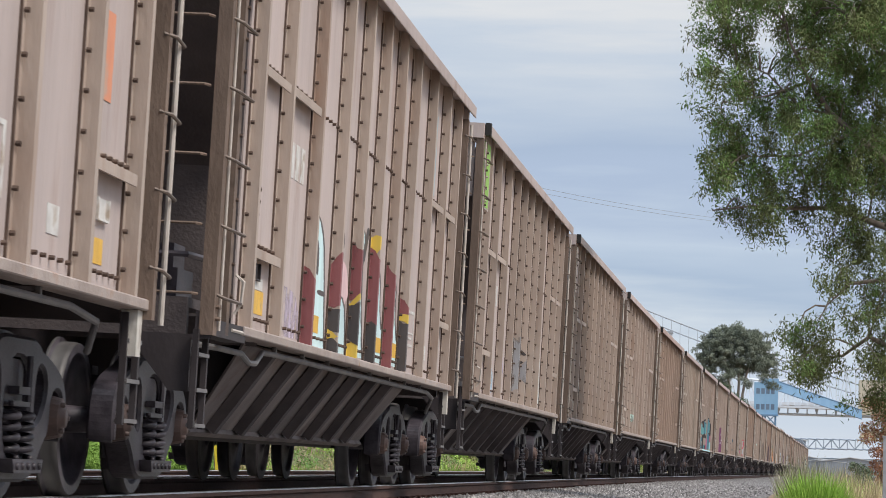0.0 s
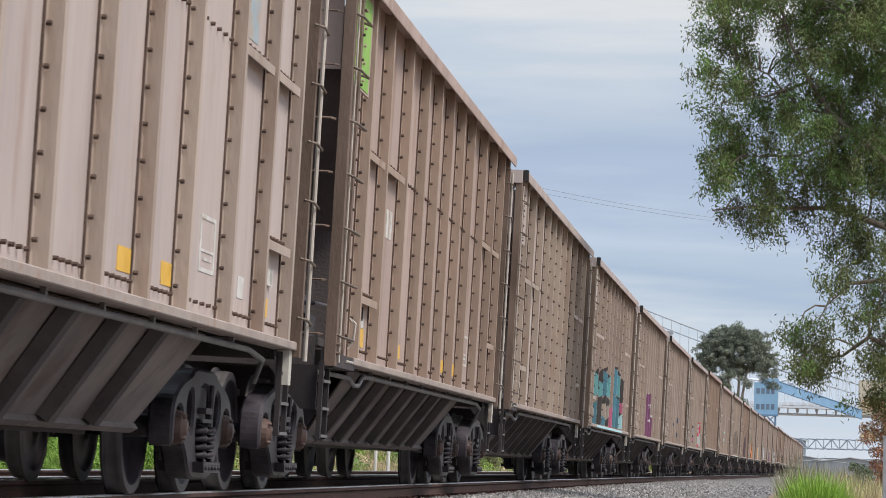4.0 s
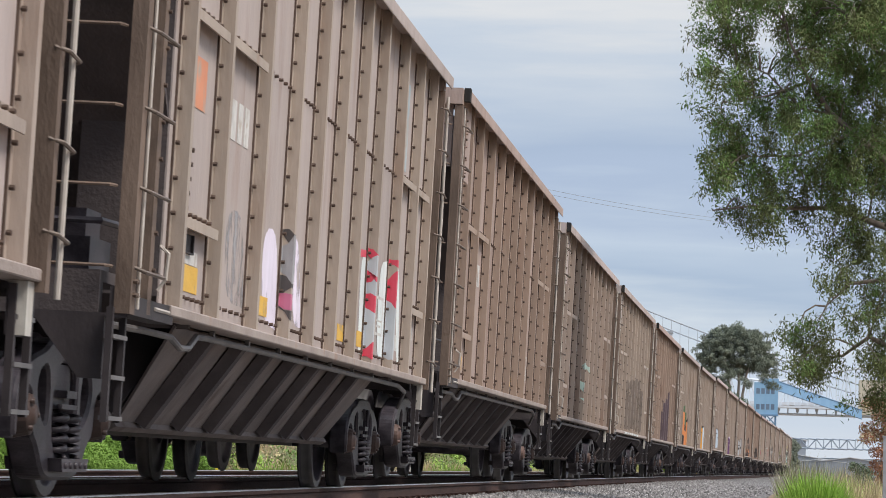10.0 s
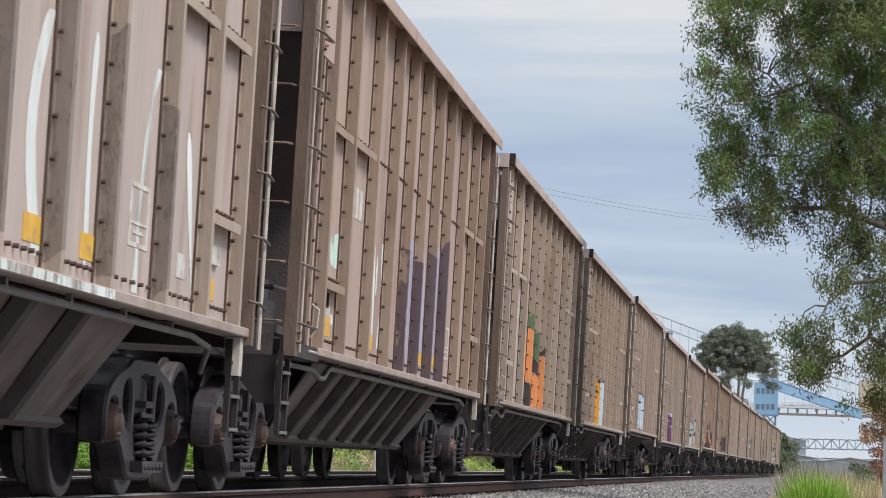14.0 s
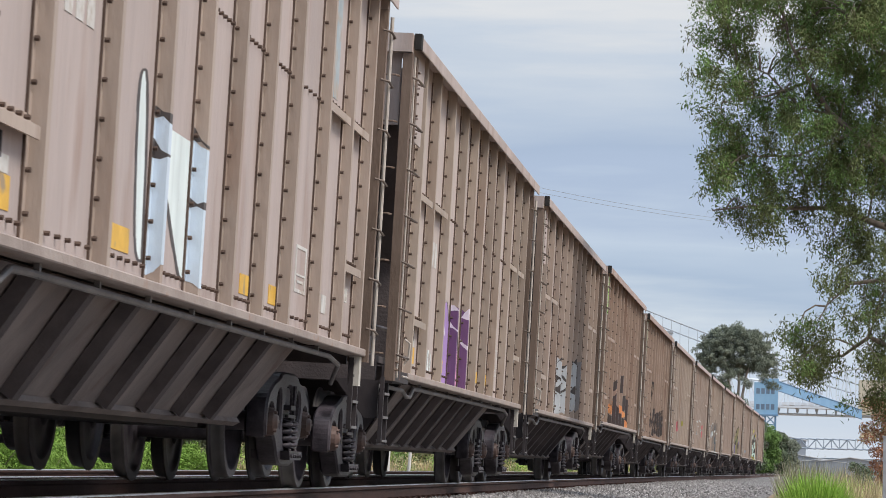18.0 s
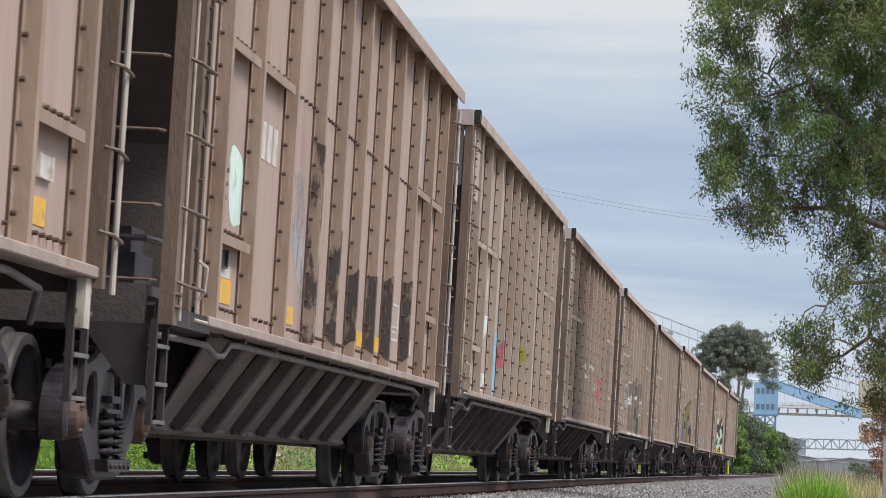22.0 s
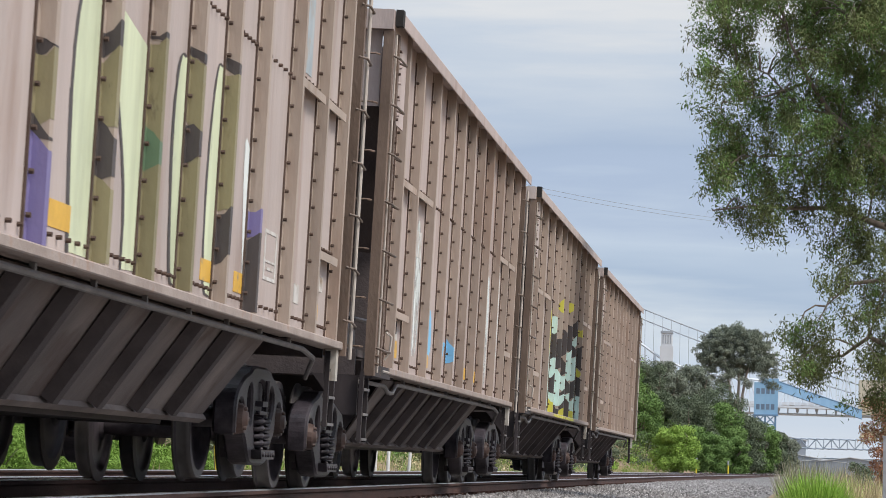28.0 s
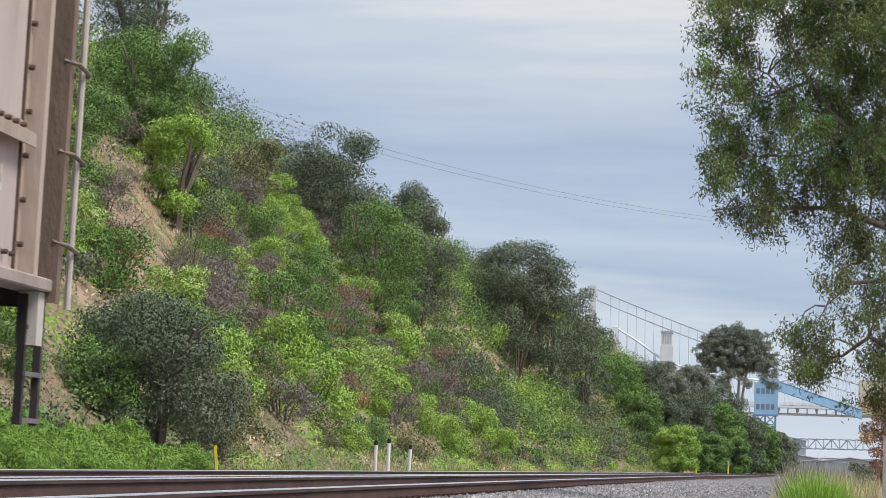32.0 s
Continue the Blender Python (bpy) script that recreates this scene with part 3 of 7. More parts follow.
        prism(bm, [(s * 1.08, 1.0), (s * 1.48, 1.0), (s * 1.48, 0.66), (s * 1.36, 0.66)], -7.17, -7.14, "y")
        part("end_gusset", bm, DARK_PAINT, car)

        # reflectors and small stencils
        if s < 0:
            continue
        for y, w in ((-5.12, 0.62), (-2.44, 0.46), (1.45, 0.34), (2.62, 0.32), (6.02, 0.42)):
            bm = bmesh.new()
            box(bm, s * SHEET, s * (SHEET + 0.004), y - w / 2, y + w / 2, 1.23, 1.36 if w < 0.5 else 1.385)
            part("reflector", bm, YELLOW, car, "faded yellow reflector")
        bm = bmesh.new()
        box(bm, s * SHEET, s * (SHEET + 0.004), -5.40, -4.86, 1.39, 1.47)
        part("stencil", bm, WHITE, car, "faded white stencil bar")
        bm = bmesh.new()
        for a, b, c, d in ((3.58, 3.63, 1.38, 1.72), (4.05, 4.10, 1.38, 1.72), (3.63, 4.05, 1.38, 1.405), (3.63, 4.05, 1.695, 1.72), (3.70, 3.98, 1.45, 1.47), (3.63, 4.05, 1.50, 1.515)):
            box(bm, s * SHEET, s * (SHEET + 0.004), a, b, c, d)
        part("stencil", bm, WHITE, car, "white stencilled frame")
        bm = bmesh.new()
        box(bm, s * SHEET, s * (SHEET + 0.004), 4.98, 5.22, 1.30, 1.44)
        part("stencil", bm, WHITE, car, "small white sticker")
        for y, paint_ in ((-5.22, DARK_PAINT), (6.12, WHITE)):
            bm = bmesh.new()
            prism(bm, [(y - 0.14, 1.445), (y + 0.14, 1.445), (y + 0.14, 1.455), (y - 0.14, 1.455)], s * SHEET, s * (SHEET + 0.025), "x")
            prism(bm, [(y - 0.14, 1.455), (y - 0.12, 1.455), (y - 0.12, 1.56), (y - 0.14, 1.56)], s * SHEET, s * (SHEET + 0.025), "x")
            prism(bm, [(y + 0.12, 1.455), (y + 0.14, 1.455), (y + 0.14, 1.56), (y + 0.12, 1.56)], s * SHEET, s * (SHEET + 0.025), "x")
            prism(bm, [(y - 0.12, 1.455), (y + 0.12, 1.455), (y + 0.12, 1.56), (y - 0.12, 1.56)], s * SHEET, s * (SHEET + 0.008), "x")
            part("card_holder", bm, paint_, car, "small card holder")
        bm = bmesh.new()
        for k in range(3):
            box(bm, s * SHEET, s * (SHEET + 0.004), -4.0 + 0.24 * k, -3.84 + 0.24 * k, 2.25, 2.50)
        part("stencil", bm, WHITE, car, "faded white number bars")
        bm = bmesh.new()
        box(bm, s * SHEET, s * (SHEET + 0.004), 4.72, 5.2, 2.95, 3.75)
        part("sign_patch", bm, BLUEGREY, car, "faded grey-blue sign patch")
    # ends: cross beams, upper end sheet, slope sheet, end sill
    for y, d in ((-7.14, -1), (7.20, 1)):
        bm = bmesh.new()
        prism(bm, [(y - 0.06, 3.95), (y + 0.06, 3.95), (y + 0.06, 4.118), (y - 0.06, 4.118)], -1.605, 1.605, "x")
        part("end_beam", bm, paint, car)
        bm = bmesh.new()
        yy = -7.06 if d < 0 else 7.06
        box(bm, -1.50, 1.50, yy - 0.01, yy + 0.01, 3.30, 3.96)
        part("end_sheet", bm, paint, car)
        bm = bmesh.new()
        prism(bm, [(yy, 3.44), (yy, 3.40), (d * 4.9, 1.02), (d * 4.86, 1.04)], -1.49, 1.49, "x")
        part("end_slope_sheet", bm, shaded_paint, car, "end slope sheet coloured dark for recess shade")
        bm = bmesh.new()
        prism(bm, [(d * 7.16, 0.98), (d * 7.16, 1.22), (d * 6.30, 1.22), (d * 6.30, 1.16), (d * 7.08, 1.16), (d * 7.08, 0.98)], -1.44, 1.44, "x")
        part("end_sill", bm, shaded_paint, car)
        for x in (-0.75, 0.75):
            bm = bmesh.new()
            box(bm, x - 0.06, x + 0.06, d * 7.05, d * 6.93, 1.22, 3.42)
            part("end_post", bm, shaded_paint, car)
        bm = bmesh.new()
        box(bm, -0.17, 0.17, d * 7.05, d * 7.55, 0.74, 0.98)
        box(bm, -0.12, 0.12, d * 7.55, d * 7.98, 0.78, 0.94)
        prism(bm, [(-0.16, d * 7.9), (0.18, d * 7.9), (0.16, d * 8.1), (-0.02, d * 8.06), (-0.14, d * 8.14)], 0.72, 1.0, "z")
        part("coupler", bm, IRON, car, "cast coupler")
        bm = bmesh.new()
        rod(bm, [(0.35, d * 7.2, 0.86), (0.42, d * 7.6, 0.55), (0.36, d * 8.0, 0.55)], 0.025, 6)
        part("brake_hose", bm, RUBBER, car, "black rubber brake hose")
    # hand brake on the brake end
    bm = bmesh.new()
    turned(bm, [(0.25, -0.012), (0.275, 0), (0.25, 0.012), (0.235, 0), (0.25, -0.012)], 20, Matrix.Translation((0.62, -7.34, 2.3)) @ Matrix.Rotation(radians(90), 4, "Z"))
    for k in range(4):
        a = k * math.pi / 4
        rod(bm, [(0.62 - 0.24 * math.cos(a), -7.34, 2.3 - 0.24 * math.sin(a)), (0.62 + 0.24 * math.cos(a), -7.34, 2.3 + 0.24 * math.sin(a))], 0.01, 5)
    box(bm, 0.5, 0.74, -7.33, -7.1, 2.1, 2.5)
    part("hand_brake", bm, DARK_PAINT, car, "dark hand brake wheel and housing")
    bm = bmesh.new()
    box(bm, 0.98, 1.34, -7.0, -6.5, 1.22, 1.40)
    box(bm, 1.02, 1.30, -6.95, -6.6, 1.40, 1.55)
    rod(bm, [(1.0, -7.05, 1.48), (1.4, -7.05, 1.48), (1.45, -6.5, 1.48)], 0.02, 6)
    part("brake_valve", bm, IRON, car, "grimy brake valve")
    bm = bmesh.new()
    turned(bm, [(0, -0.55), (0.14, -0.52), (0.17, -0.45), (0.17, 0.45), (0.14, 0.52), (0, 0.55)], 16, Matrix.Translation((0.2, -6.5, 1.45)))
    part("air_reservoir", bm, DARK_PAINT, car)
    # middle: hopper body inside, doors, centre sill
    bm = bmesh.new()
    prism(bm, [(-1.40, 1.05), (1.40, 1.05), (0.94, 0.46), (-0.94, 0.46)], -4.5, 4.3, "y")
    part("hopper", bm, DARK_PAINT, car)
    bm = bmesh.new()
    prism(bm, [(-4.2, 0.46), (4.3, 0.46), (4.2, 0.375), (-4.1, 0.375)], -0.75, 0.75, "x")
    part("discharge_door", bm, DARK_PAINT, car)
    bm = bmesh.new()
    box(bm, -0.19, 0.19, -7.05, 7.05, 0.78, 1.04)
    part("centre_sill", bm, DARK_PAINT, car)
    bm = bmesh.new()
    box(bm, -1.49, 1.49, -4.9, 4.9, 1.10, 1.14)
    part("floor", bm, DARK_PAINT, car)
    for y in (-6.3, 6.3):
        truck = part("truck", TRUCK["bolster"], IRON, car, "cast three-piece truck", pose(0, y, 0))
        for s in (1, -1):
            part("side_frame", TRUCK["side_frame"], IRON, truck, "", pose(s * 1.02, 0, 0, 0, 0, 0 if s > 0 else 180))
            for dy in (-0.89, 0.89):
                part("bearing", TRUCK["bearing"], BEARING, truck, "rusty roller bearing cap", pose(s * 1.02, dy, 0.457, 0, 0, 0 if s > 0 else 180))
            for dy in (-0.15, 0.0, 0.15):
                part("spring", TRUCK["spring"], IRON, truck, "heavy coil spring", pose(s * (1.09 if dy else 1.02), dy, 0.235))
        for dy in (-0.89, 0.89):
            part("wheel_set", TRUCK["wheel_set"], IRON, truck, "worn steel wheel set with bright treads", pose(0, dy, 0.457))
    return car

# ---- leaves ----
def foliage(name, dark, mid, light, rough=0.75, tint=0.22):
    return material(name, [(0.3, dark), (0.5, mid), (0.7, light)], rough, 0, 0.35, 4, (1, 1, 1), random_tint=tint, island=True)


LEAF_BRIGHT = foliage("bright_leaves", (0.15, 0.25, 0.045), (0.245, 0.375, 0.075), (0.37, 0.52, 0.13))
LEAF_GREEN = foliage("green_leaves", (0.075, 0.135, 0.038), (0.125, 0.21, 0.062), (0.20, 0.305, 0.098))
LEAF_OAK = foliage("oak_leaves", (0.068, 0.092, 0.058), (0.115, 0.145, 0.093), (0.19, 0.225, 0.155))
LEAF_OLIVE = foliage("olive_leaves", (0.12, 0.13, 0.065), (0.175, 0.185, 0.095), (0.25, 0.26, 0.145))
LEAF_GUM = foliage("gum_leaves", (0.07, 0.084, 0.036), (0.12, 0.145, 0.058), (0.20, 0.235, 0.098))
# Greyed and lightened to stand in for distance haze on far trees.
LEAF_HAZE = foliage("haze_greyed_leaves", (0.135, 0.155, 0.125), (0.185, 0.21, 0.165), (0.25, 0.275, 0.215), 0.9, 0.2)
BLOSSOM = foliage("cream_blossom", (0.32, 0.36, 0.14), (0.42, 0.46, 0.2), (0.52, 0.55, 0.3))
DEAD = foliage("dead_twigs", (0.13, 0.105, 0.09), (0.205, 0.175, 0.155), (0.29, 0.255, 0.23), 0.9)
DEAD_RED = foliage("withered_leaves", (0.22, 0.10, 0.06), (0.32, 0.16, 0.10), (0.42, 0.24, 0.15), 0.9)
GRASS_DRY = foliage("dry_grass", (0.36, 0.29, 0.16), (0.50, 0.42, 0.25), (0.64, 0.56, 0.36), 0.9)
TUFT_GREEN = foliage("lush_grass", (0.19, 0.34, 0.05), (0.28, 0.46, 0.08), (0.37, 0.56, 0.13))
GRASS_GREEN = foliage("fresh_grass", (0.12, 0.21, 0.035), (0.18, 0.30, 0.058), (0.27, 0.41, 0.095))
BARK = material("grey_bark", [(0.3, (0.10, 0.08, 0.065)), (0.7, (0.24, 0.20, 0.165))], 0.9, 0, 4, 8, (2, 2, 0.4), 20, 0.5)
PALE_BARK = material("pale_gum_bark", [(0.3, (0.24, 0.20, 0.17)), (0.7, (0.48, 0.43, 0.38))], 0.85, 0, 3, 8, (2, 2, 0.4), 20, 0.4)


def leaf_arrays(rng, centres, length, width, normals=None, droop=0.0):
    """Diamond-shaped leaves at the given centres: vertices and faces."""
    n = len(centres)
    d = rng.normal(size=(n, 3))
    if normals is not None:
        d += normals * 0.8
    d[:, 2] -= droop
    d /= np.linalg.norm(d, axis=1)[:, None] + 1e-9
    u = np.cross(d, rng.normal(size=(n, 3)))
    u /= np.linalg.norm(u, axis=1)[:, None] + 1e-9
    ln = (length * rng.uniform(0.6, 1.3, n))[:, None]
    wd = (width * rng.uniform(0.6, 1.3, n))[:, None]
    v = np.stack([centres, centres + d * ln * 0.45 + u * wd / 2, centres + d * ln, centres + d * ln * 0.45 - u * wd / 2], 1)
    return v.reshape(-1, 3)


def sprigs(rng, centres, length, width, normals):
    """Small pointed leaves that face outwards from their clump: three vertices each."""
    n = len(centres)
    face = normals * 0.85 + rng.normal(size=(n, 3)) * 0.42
    d = np.cross(face, rng.normal(size=(n, 3)))
    d /= np.linalg.norm(d, axis=1)[:, None] + 1e-9
    u = np.cross(face, d)
    u /= np.linalg.norm(u, axis=1)[:, None] + 1e-9
    ln = (length * rng.uniform(0.6, 1.3, n))[:, None]
    wd = (width * rng.uniform(0.6, 1.3, n))[:, None]
    return np.stack([centres + u * wd / 2, centres + d * ln, centres - u * wd / 2], 1).reshape(-1, 3)


def quads(name, verts, mats, index=None, k=4):
    n = len(verts) // k
    me = bpy.data.meshes.new(name)
    me.from_pydata(verts.tolist(), [], np.arange(k * n).reshape(n, k).tolist())
    for m in mats:
        me.materials.append(m)
    if index is not None:
        me.polygons.foreach_set("material_index", index.astype(int).tolist())
    return me


def blob_points(rng, blobs, n, shell=0.45):
    """Points in the outer shells of a set of ellipsoids (x, y, z, rx, ry, rz), with the outward directions."""
    b = np.array(blobs, float)
    weight = b[:, 3] * b[:, 4] + b[:, 3] * b[:, 5]
    which = rng.choice(len(b), n, p=weight / weight.sum())
    d = rng.normal(size=(n, 3))
    d /= np.linalg.norm(d, axis=1)[:, None]
    d[:, 2] = np.where((d[:, 2] < -0.4) & (rng.random(n) < 0.4), -d[:, 2], d[:, 2])
    r = (1 - shell * rng.random(n) ** 1.5)[:, None] * (1 + 0.06 * rng.normal(size=(n, 1)))
    return b[which, :3] + d * b[which, 3:] * r, d


def crown_blobs(rng, n, rx, rz, z0):
    """Clumps that fill an uneven dome of half-width rx and height rz above z0."""
    out = []
    for _ in range(n):
        a, q = rng.uniform(0, math.tau), math.sqrt(rng.random())
        h = rng.uniform(-0.08, 1)
        r = rx * 0.8 * q * math.sqrt(max(0.05, 1 - (h - 0.35) ** 2 * 1.6))
        s = rng.uniform(0.3, 0.5) * rx * (9 / n) ** 0.2
        out.append((r * math.cos(a), r * math.sin(a), z0 + rz * (0.15 + 0.72 * h), s, s, s * rng.uniform(0.6, 0.9)))
    return out


def crown(seed, n_blobs, rx, rz, z0, leaves, length, width, mats, share=None, droop=0.0, shell=0.45):
    rng = np.random.default_rng(seed)
    pts, nor = blob_points(rng, crown_blobs(rng, n_blobs, rx, rz, z0), leaves, shell)
    v = leaf_arrays(rng, pts, length, width, nor, droop) if droop else sprigs(rng, pts, length, width, nor)
    idx = None
    if share:
        # the second material sits on the outer, upper leaves
        idx = ((pts[:, 2] > z0 + 0.5 * rz) & (rng.random(leaves) < share)).astype(int)
    return quads("crown", v, mats, idx, 4 if droop else 3)


def stems(seed, height, spread, n, r, material=BARK, twigs=0):
    rng = random.Random(seed)
    bm = bmesh.new()
    for k in range(n):
        a = rng.uniform(0, math.tau)
        pts = [Vector((0.1 * math.cos(a), 0.1 * math.sin(a), -0.3))]
        for i in range(1, 5):
            f = i / 4
            pts.append(Vector((spread * f * math.cos(a) + rng.uniform(-1, 1) * 0.1 * spread, spread * f * math.sin(a) + rng.uniform(-1, 1) * 0.1 * spread, height * f ** 0.8)))
        rod(bm, pts, [r * (1 - 0.18 * i) for i in range(5)], 5)
        for _ in range(twigs):
            i = rng.randint(1, 3)
            p = pts[i].lerp(pts[i + 1], rng.random())
            d = Vector((rng.uniform(-1, 1), rng.uniform(-1, 1), rng.uniform(0.1, 1.2))) * spread * rng.uniform(0.25, 0.6)
            rod(bm, [p, p + d * 0.5 + Vector((0, 0, 0.05)), p + d], [r * 0.3, r * 0.2, r * 0.1], 3)
    return done(bm, "stem", material)


# ---- ground ----
def smooth(a, b, x):
    t = np.clip((x - a) / (b - a), 0, 1)
    return t * t * (3 - 2 * t)


HILL_W = (-900, -200, -70, -40, -28, -20, -14.5, -9.6, -8.2, -6.6)
HILL_Z = (30, 30, 27, 23.5, 18.0, 11.2, 5.2, 0.4, -0.35, -0.40)


def ground_z(s, w):
    """Height of the ground beside the line, above the level of the rails."""
    hill = float(np.interp(w, HILL_W, HILL_Z))
    if w < -8:
        hill *= 1 - 0.72 * float(smooth(420, 560, s))
        hill += min(1, (-8 - w) / 6) * (0.9 * noise.noise(Vector((s * 0.05, w * 0.08, 3))) + 0.35 * noise.noise(Vector((s * 0.2, w * 0.25, 9))))
        return hill
    if w < -6.6:
        return hill
    # canted formation: two ballasted tracks
    c = -w * math.sin(radians(CANT))
    if w < 1.25:
        return c - 0.20 - (0.14 if w < -2.3 else 0) + (0.0 if w > -5.9 else 0.2 * (w + 5.9))
    return float(np.interp(w, (1.25, 2.6, 4.6, 9, 30, 900), (-0.24, -0.34, -0.52, -0.56, -0.6, -2)))


def beside(s, w, z=None):
    """World place at s along and w across, at height z or on the ground."""
    x, y, th = on_track(s)
    return Vector((x + math.cos(th) * w, y - math.sin(th) * w, GRADE * s + (ground_z(s, w) if z is None else z)))


def bearing(dist, degrees, z=0.0):
    """World place by distance and bearing from the viewer; bearings count clockwise from the y axis."""
    return Vector((dist * math.sin(radians(degrees)), dist * math.cos(radians(degrees)), z))


def locate(p):
    """s and w of a world place."""
    i = int(np.argmin((LINE_X - p.x) ** 2 + (LINE_Y - p.y) ** 2))
    th = LINE_TH[i]
    return float(LINE_S[i]), float((p.x - LINE_X[i]) * math.cos(th) - (p.y - LINE_Y[i]) * math.sin(th))


def grounded(dist, degrees):
    p = bearing(dist, degrees)
    s, w = locate(p)
    p.z = GRADE * s + ground_z(s, w)
    return p


def bare(s, w):
    """The worn streak of soil down the nearer slope."""
    return 82 < s < 122 and abs(w - (4.7 - 0.212 * s)) < 0.9


def build_ground():
    ss = list(np.arange(-80, 0, 8.0)) + list(np.arange(0, 200, 2.5)) + list(np.arange(200, 520, 8.0)) + list(np.arange(520, 1190, 30.0))
    ws = [-900, -400, -200, -100, -70, -55] + list(np.arange(-44, -8, 1.5)) + [-8.0, -7.3, -6.6, -5.9, -5.0, -4.2, -3.3, -2.4, -2.2, -1.5, -0.75, 0, 0.75, 1.25, 1.9, 2.6, 3.6, 4.6, 6, 9, 14, 30, 80, 300, 900]
    bm = bmesh.new()
    rows = [[bm.verts.new(beside(s, w)) for w in ws] for s in ss]
    for a, b in zip(rows, rows[1:]):
        for i in range(len(ws) - 1):
            bm.faces.new((a[i], a[i + 1], b[i + 1], b[i]))
    ob = structure("ground", bm, DIRT, "dry brown earth slope with a grey crushed stone railway formation", "ground", True)
    ob.data.materials.append(BALLAST)
    k = 0
    lo, hi = ws.index(-7.3), ws.index(4.6)
    for _ in range(len(ss) - 1):
        for i in range(len(ws) - 1):
            if lo <= i < hi:
                ob.data.polygons[k].material_index = 1
            k += 1
    return ob


ground = build_ground()

RAIL = ((-0.075, -0.186), (0.075, -0.186), (0.075, -0.172), (0.014, -0.150), (0.010, -0.055), (0.036, -0.038), (0.037, -0.010), (0.031, -0.001), (0.02, 0.0), (-0.02, 0.0),
        (-0.031, -0.001), (-0.037, -0.010), (-0.036, -0.038), (-0.010, -0.055), (-0.014, -0.150), (-0.075, -0.172))
rails = []
for w, z, say in ((0.7525, 0, "rusty"), (-0.7525, 0, "rusty"), (-4.274 + 0.7525, -0.161, "rusty"), (-4.274 - 0.7525, -0.161, "rusty")):
    bm = bmesh.new()
    rows = [[bm.verts.new(at_track(s, w + a, z + b)) for a, b in RAIL] for s in list(np.arange(-60, 200, 2.0)) + list(np.arange(200, 1150, 10.0))]
    for a, b in zip(rows, rows[1:]):
        for i in range(len(RAIL)):
            bm.faces.new((a[i], a[(i + 1) % len(RAIL)], b[(i + 1) % len(RAIL)], b[i]))
    ob = structure("rail", bm, RAIL_RUST, "rusty steel rail with a polished running surface", "rail")
    ob.data.materials.append(STEEL)
    n = len(RAIL)
    ob.data.polygons.foreach_set("material_index", [1 if i % n in (6, 7, 8, 9, 10) else 0 for i in range(len(ob.data.polygons))])
    rails.append(ob)

# ---- the train ----
def car_paints(name, c, rust, f=0.96):
    """Sheet paint with streaks of rust running down it; c is the middle colour."""
    stops = [(0.3, tuple(v * 0.84 * f for v in c)), (0.5, tuple(v * f for v in c)), (0.72, tuple(v * 1.1 * f for v in c))]
    return material(name, stops, 0.62, 0, 0.9, 10, (1, 1.4, 0.3), 24, 0.3, 0.07, spot=(2.2, 0.55, 0.8, rust), streak=0.08)


# Rib colours: sheet colours made darker and more olive to imitate shaded webs.
PAINT, RIB_BEIGE = car_paints("beige_car_paint", (0.455, 0.383, 0.358), (0.30, 0.205, 0.165)), car_paints("shaded_olive_rib_paint", (0.415, 0.342, 0.288), (0.29, 0.195, 0.145))
PAINT_BROWN, RIB_BROWN = car_paints("brown_car_paint", (0.415, 0.318, 0.282), (0.26, 0.158, 0.12)), car_paints("shaded_brown_rib_paint", (0.365, 0.275, 0.222), (0.23, 0.143, 0.107))
PAINT_PINK, RIB_TAN = car_paints("dusty_car_paint", (0.47, 0.393, 0.372), (0.32, 0.222, 0.182)), car_paints("shaded_tan_rib_paint", (0.42, 0.341, 0.292), (0.29, 0.197, 0.15))
PAINT_LIGHT, RIB_LIGHT = car_paints("pale_car_paint", (0.49, 0.417, 0.392), (0.34, 0.242, 0.20)), car_paints("shaded_pale_rib_paint", (0.44, 0.361, 0.307), (0.30, 0.207, 0.16))
# Shade inside the ladder bay and car ends is put into this dark colour.
BAY_SHADE = material("shaded_bay_paint", [(0.3, (0.055, 0.045, 0.047)), (0.7, (0.105, 0.087, 0.086))], 0.8, 0, 1.5, 8, (1, 1, 1), 40, 0.3, 0.08)
CAR_PAINT = "plplpbpbddpbpbbdbpdbpppbdppppp"
masters = {"l": hopper_car(PAINT_LIGHT, BAY_SHADE, RIB_LIGHT), "p": hopper_car(PAINT_PINK, BAY_SHADE, RIB_TAN), "b": hopper_car(PAINT, BAY_SHADE, RIB_BEIGE), "d": hopper_car(PAINT_BROWN, BAY_SHADE, RIB_BROWN)}
CAR_SAY = {"l": "pale dusty beige steel hopper car with bolted ribs", "p": "dusty pinkish-beige steel hopper car with bolted ribs", "b": "weathered beige steel hopper car with bolted ribs", "d": "brown rust-stained steel hopper car with bolted ribs"}
cars, used = [], set()
for k in range(30):
    key = CAR_PAINT[k]
    if key in used:
        c = copy_thing(masters[key], Matrix.Identity(4))
    else:
        c = masters[key]
        used.add(key)
    cars.append(tagged(c, CAR_SAY[key] + ", moving on rails"))


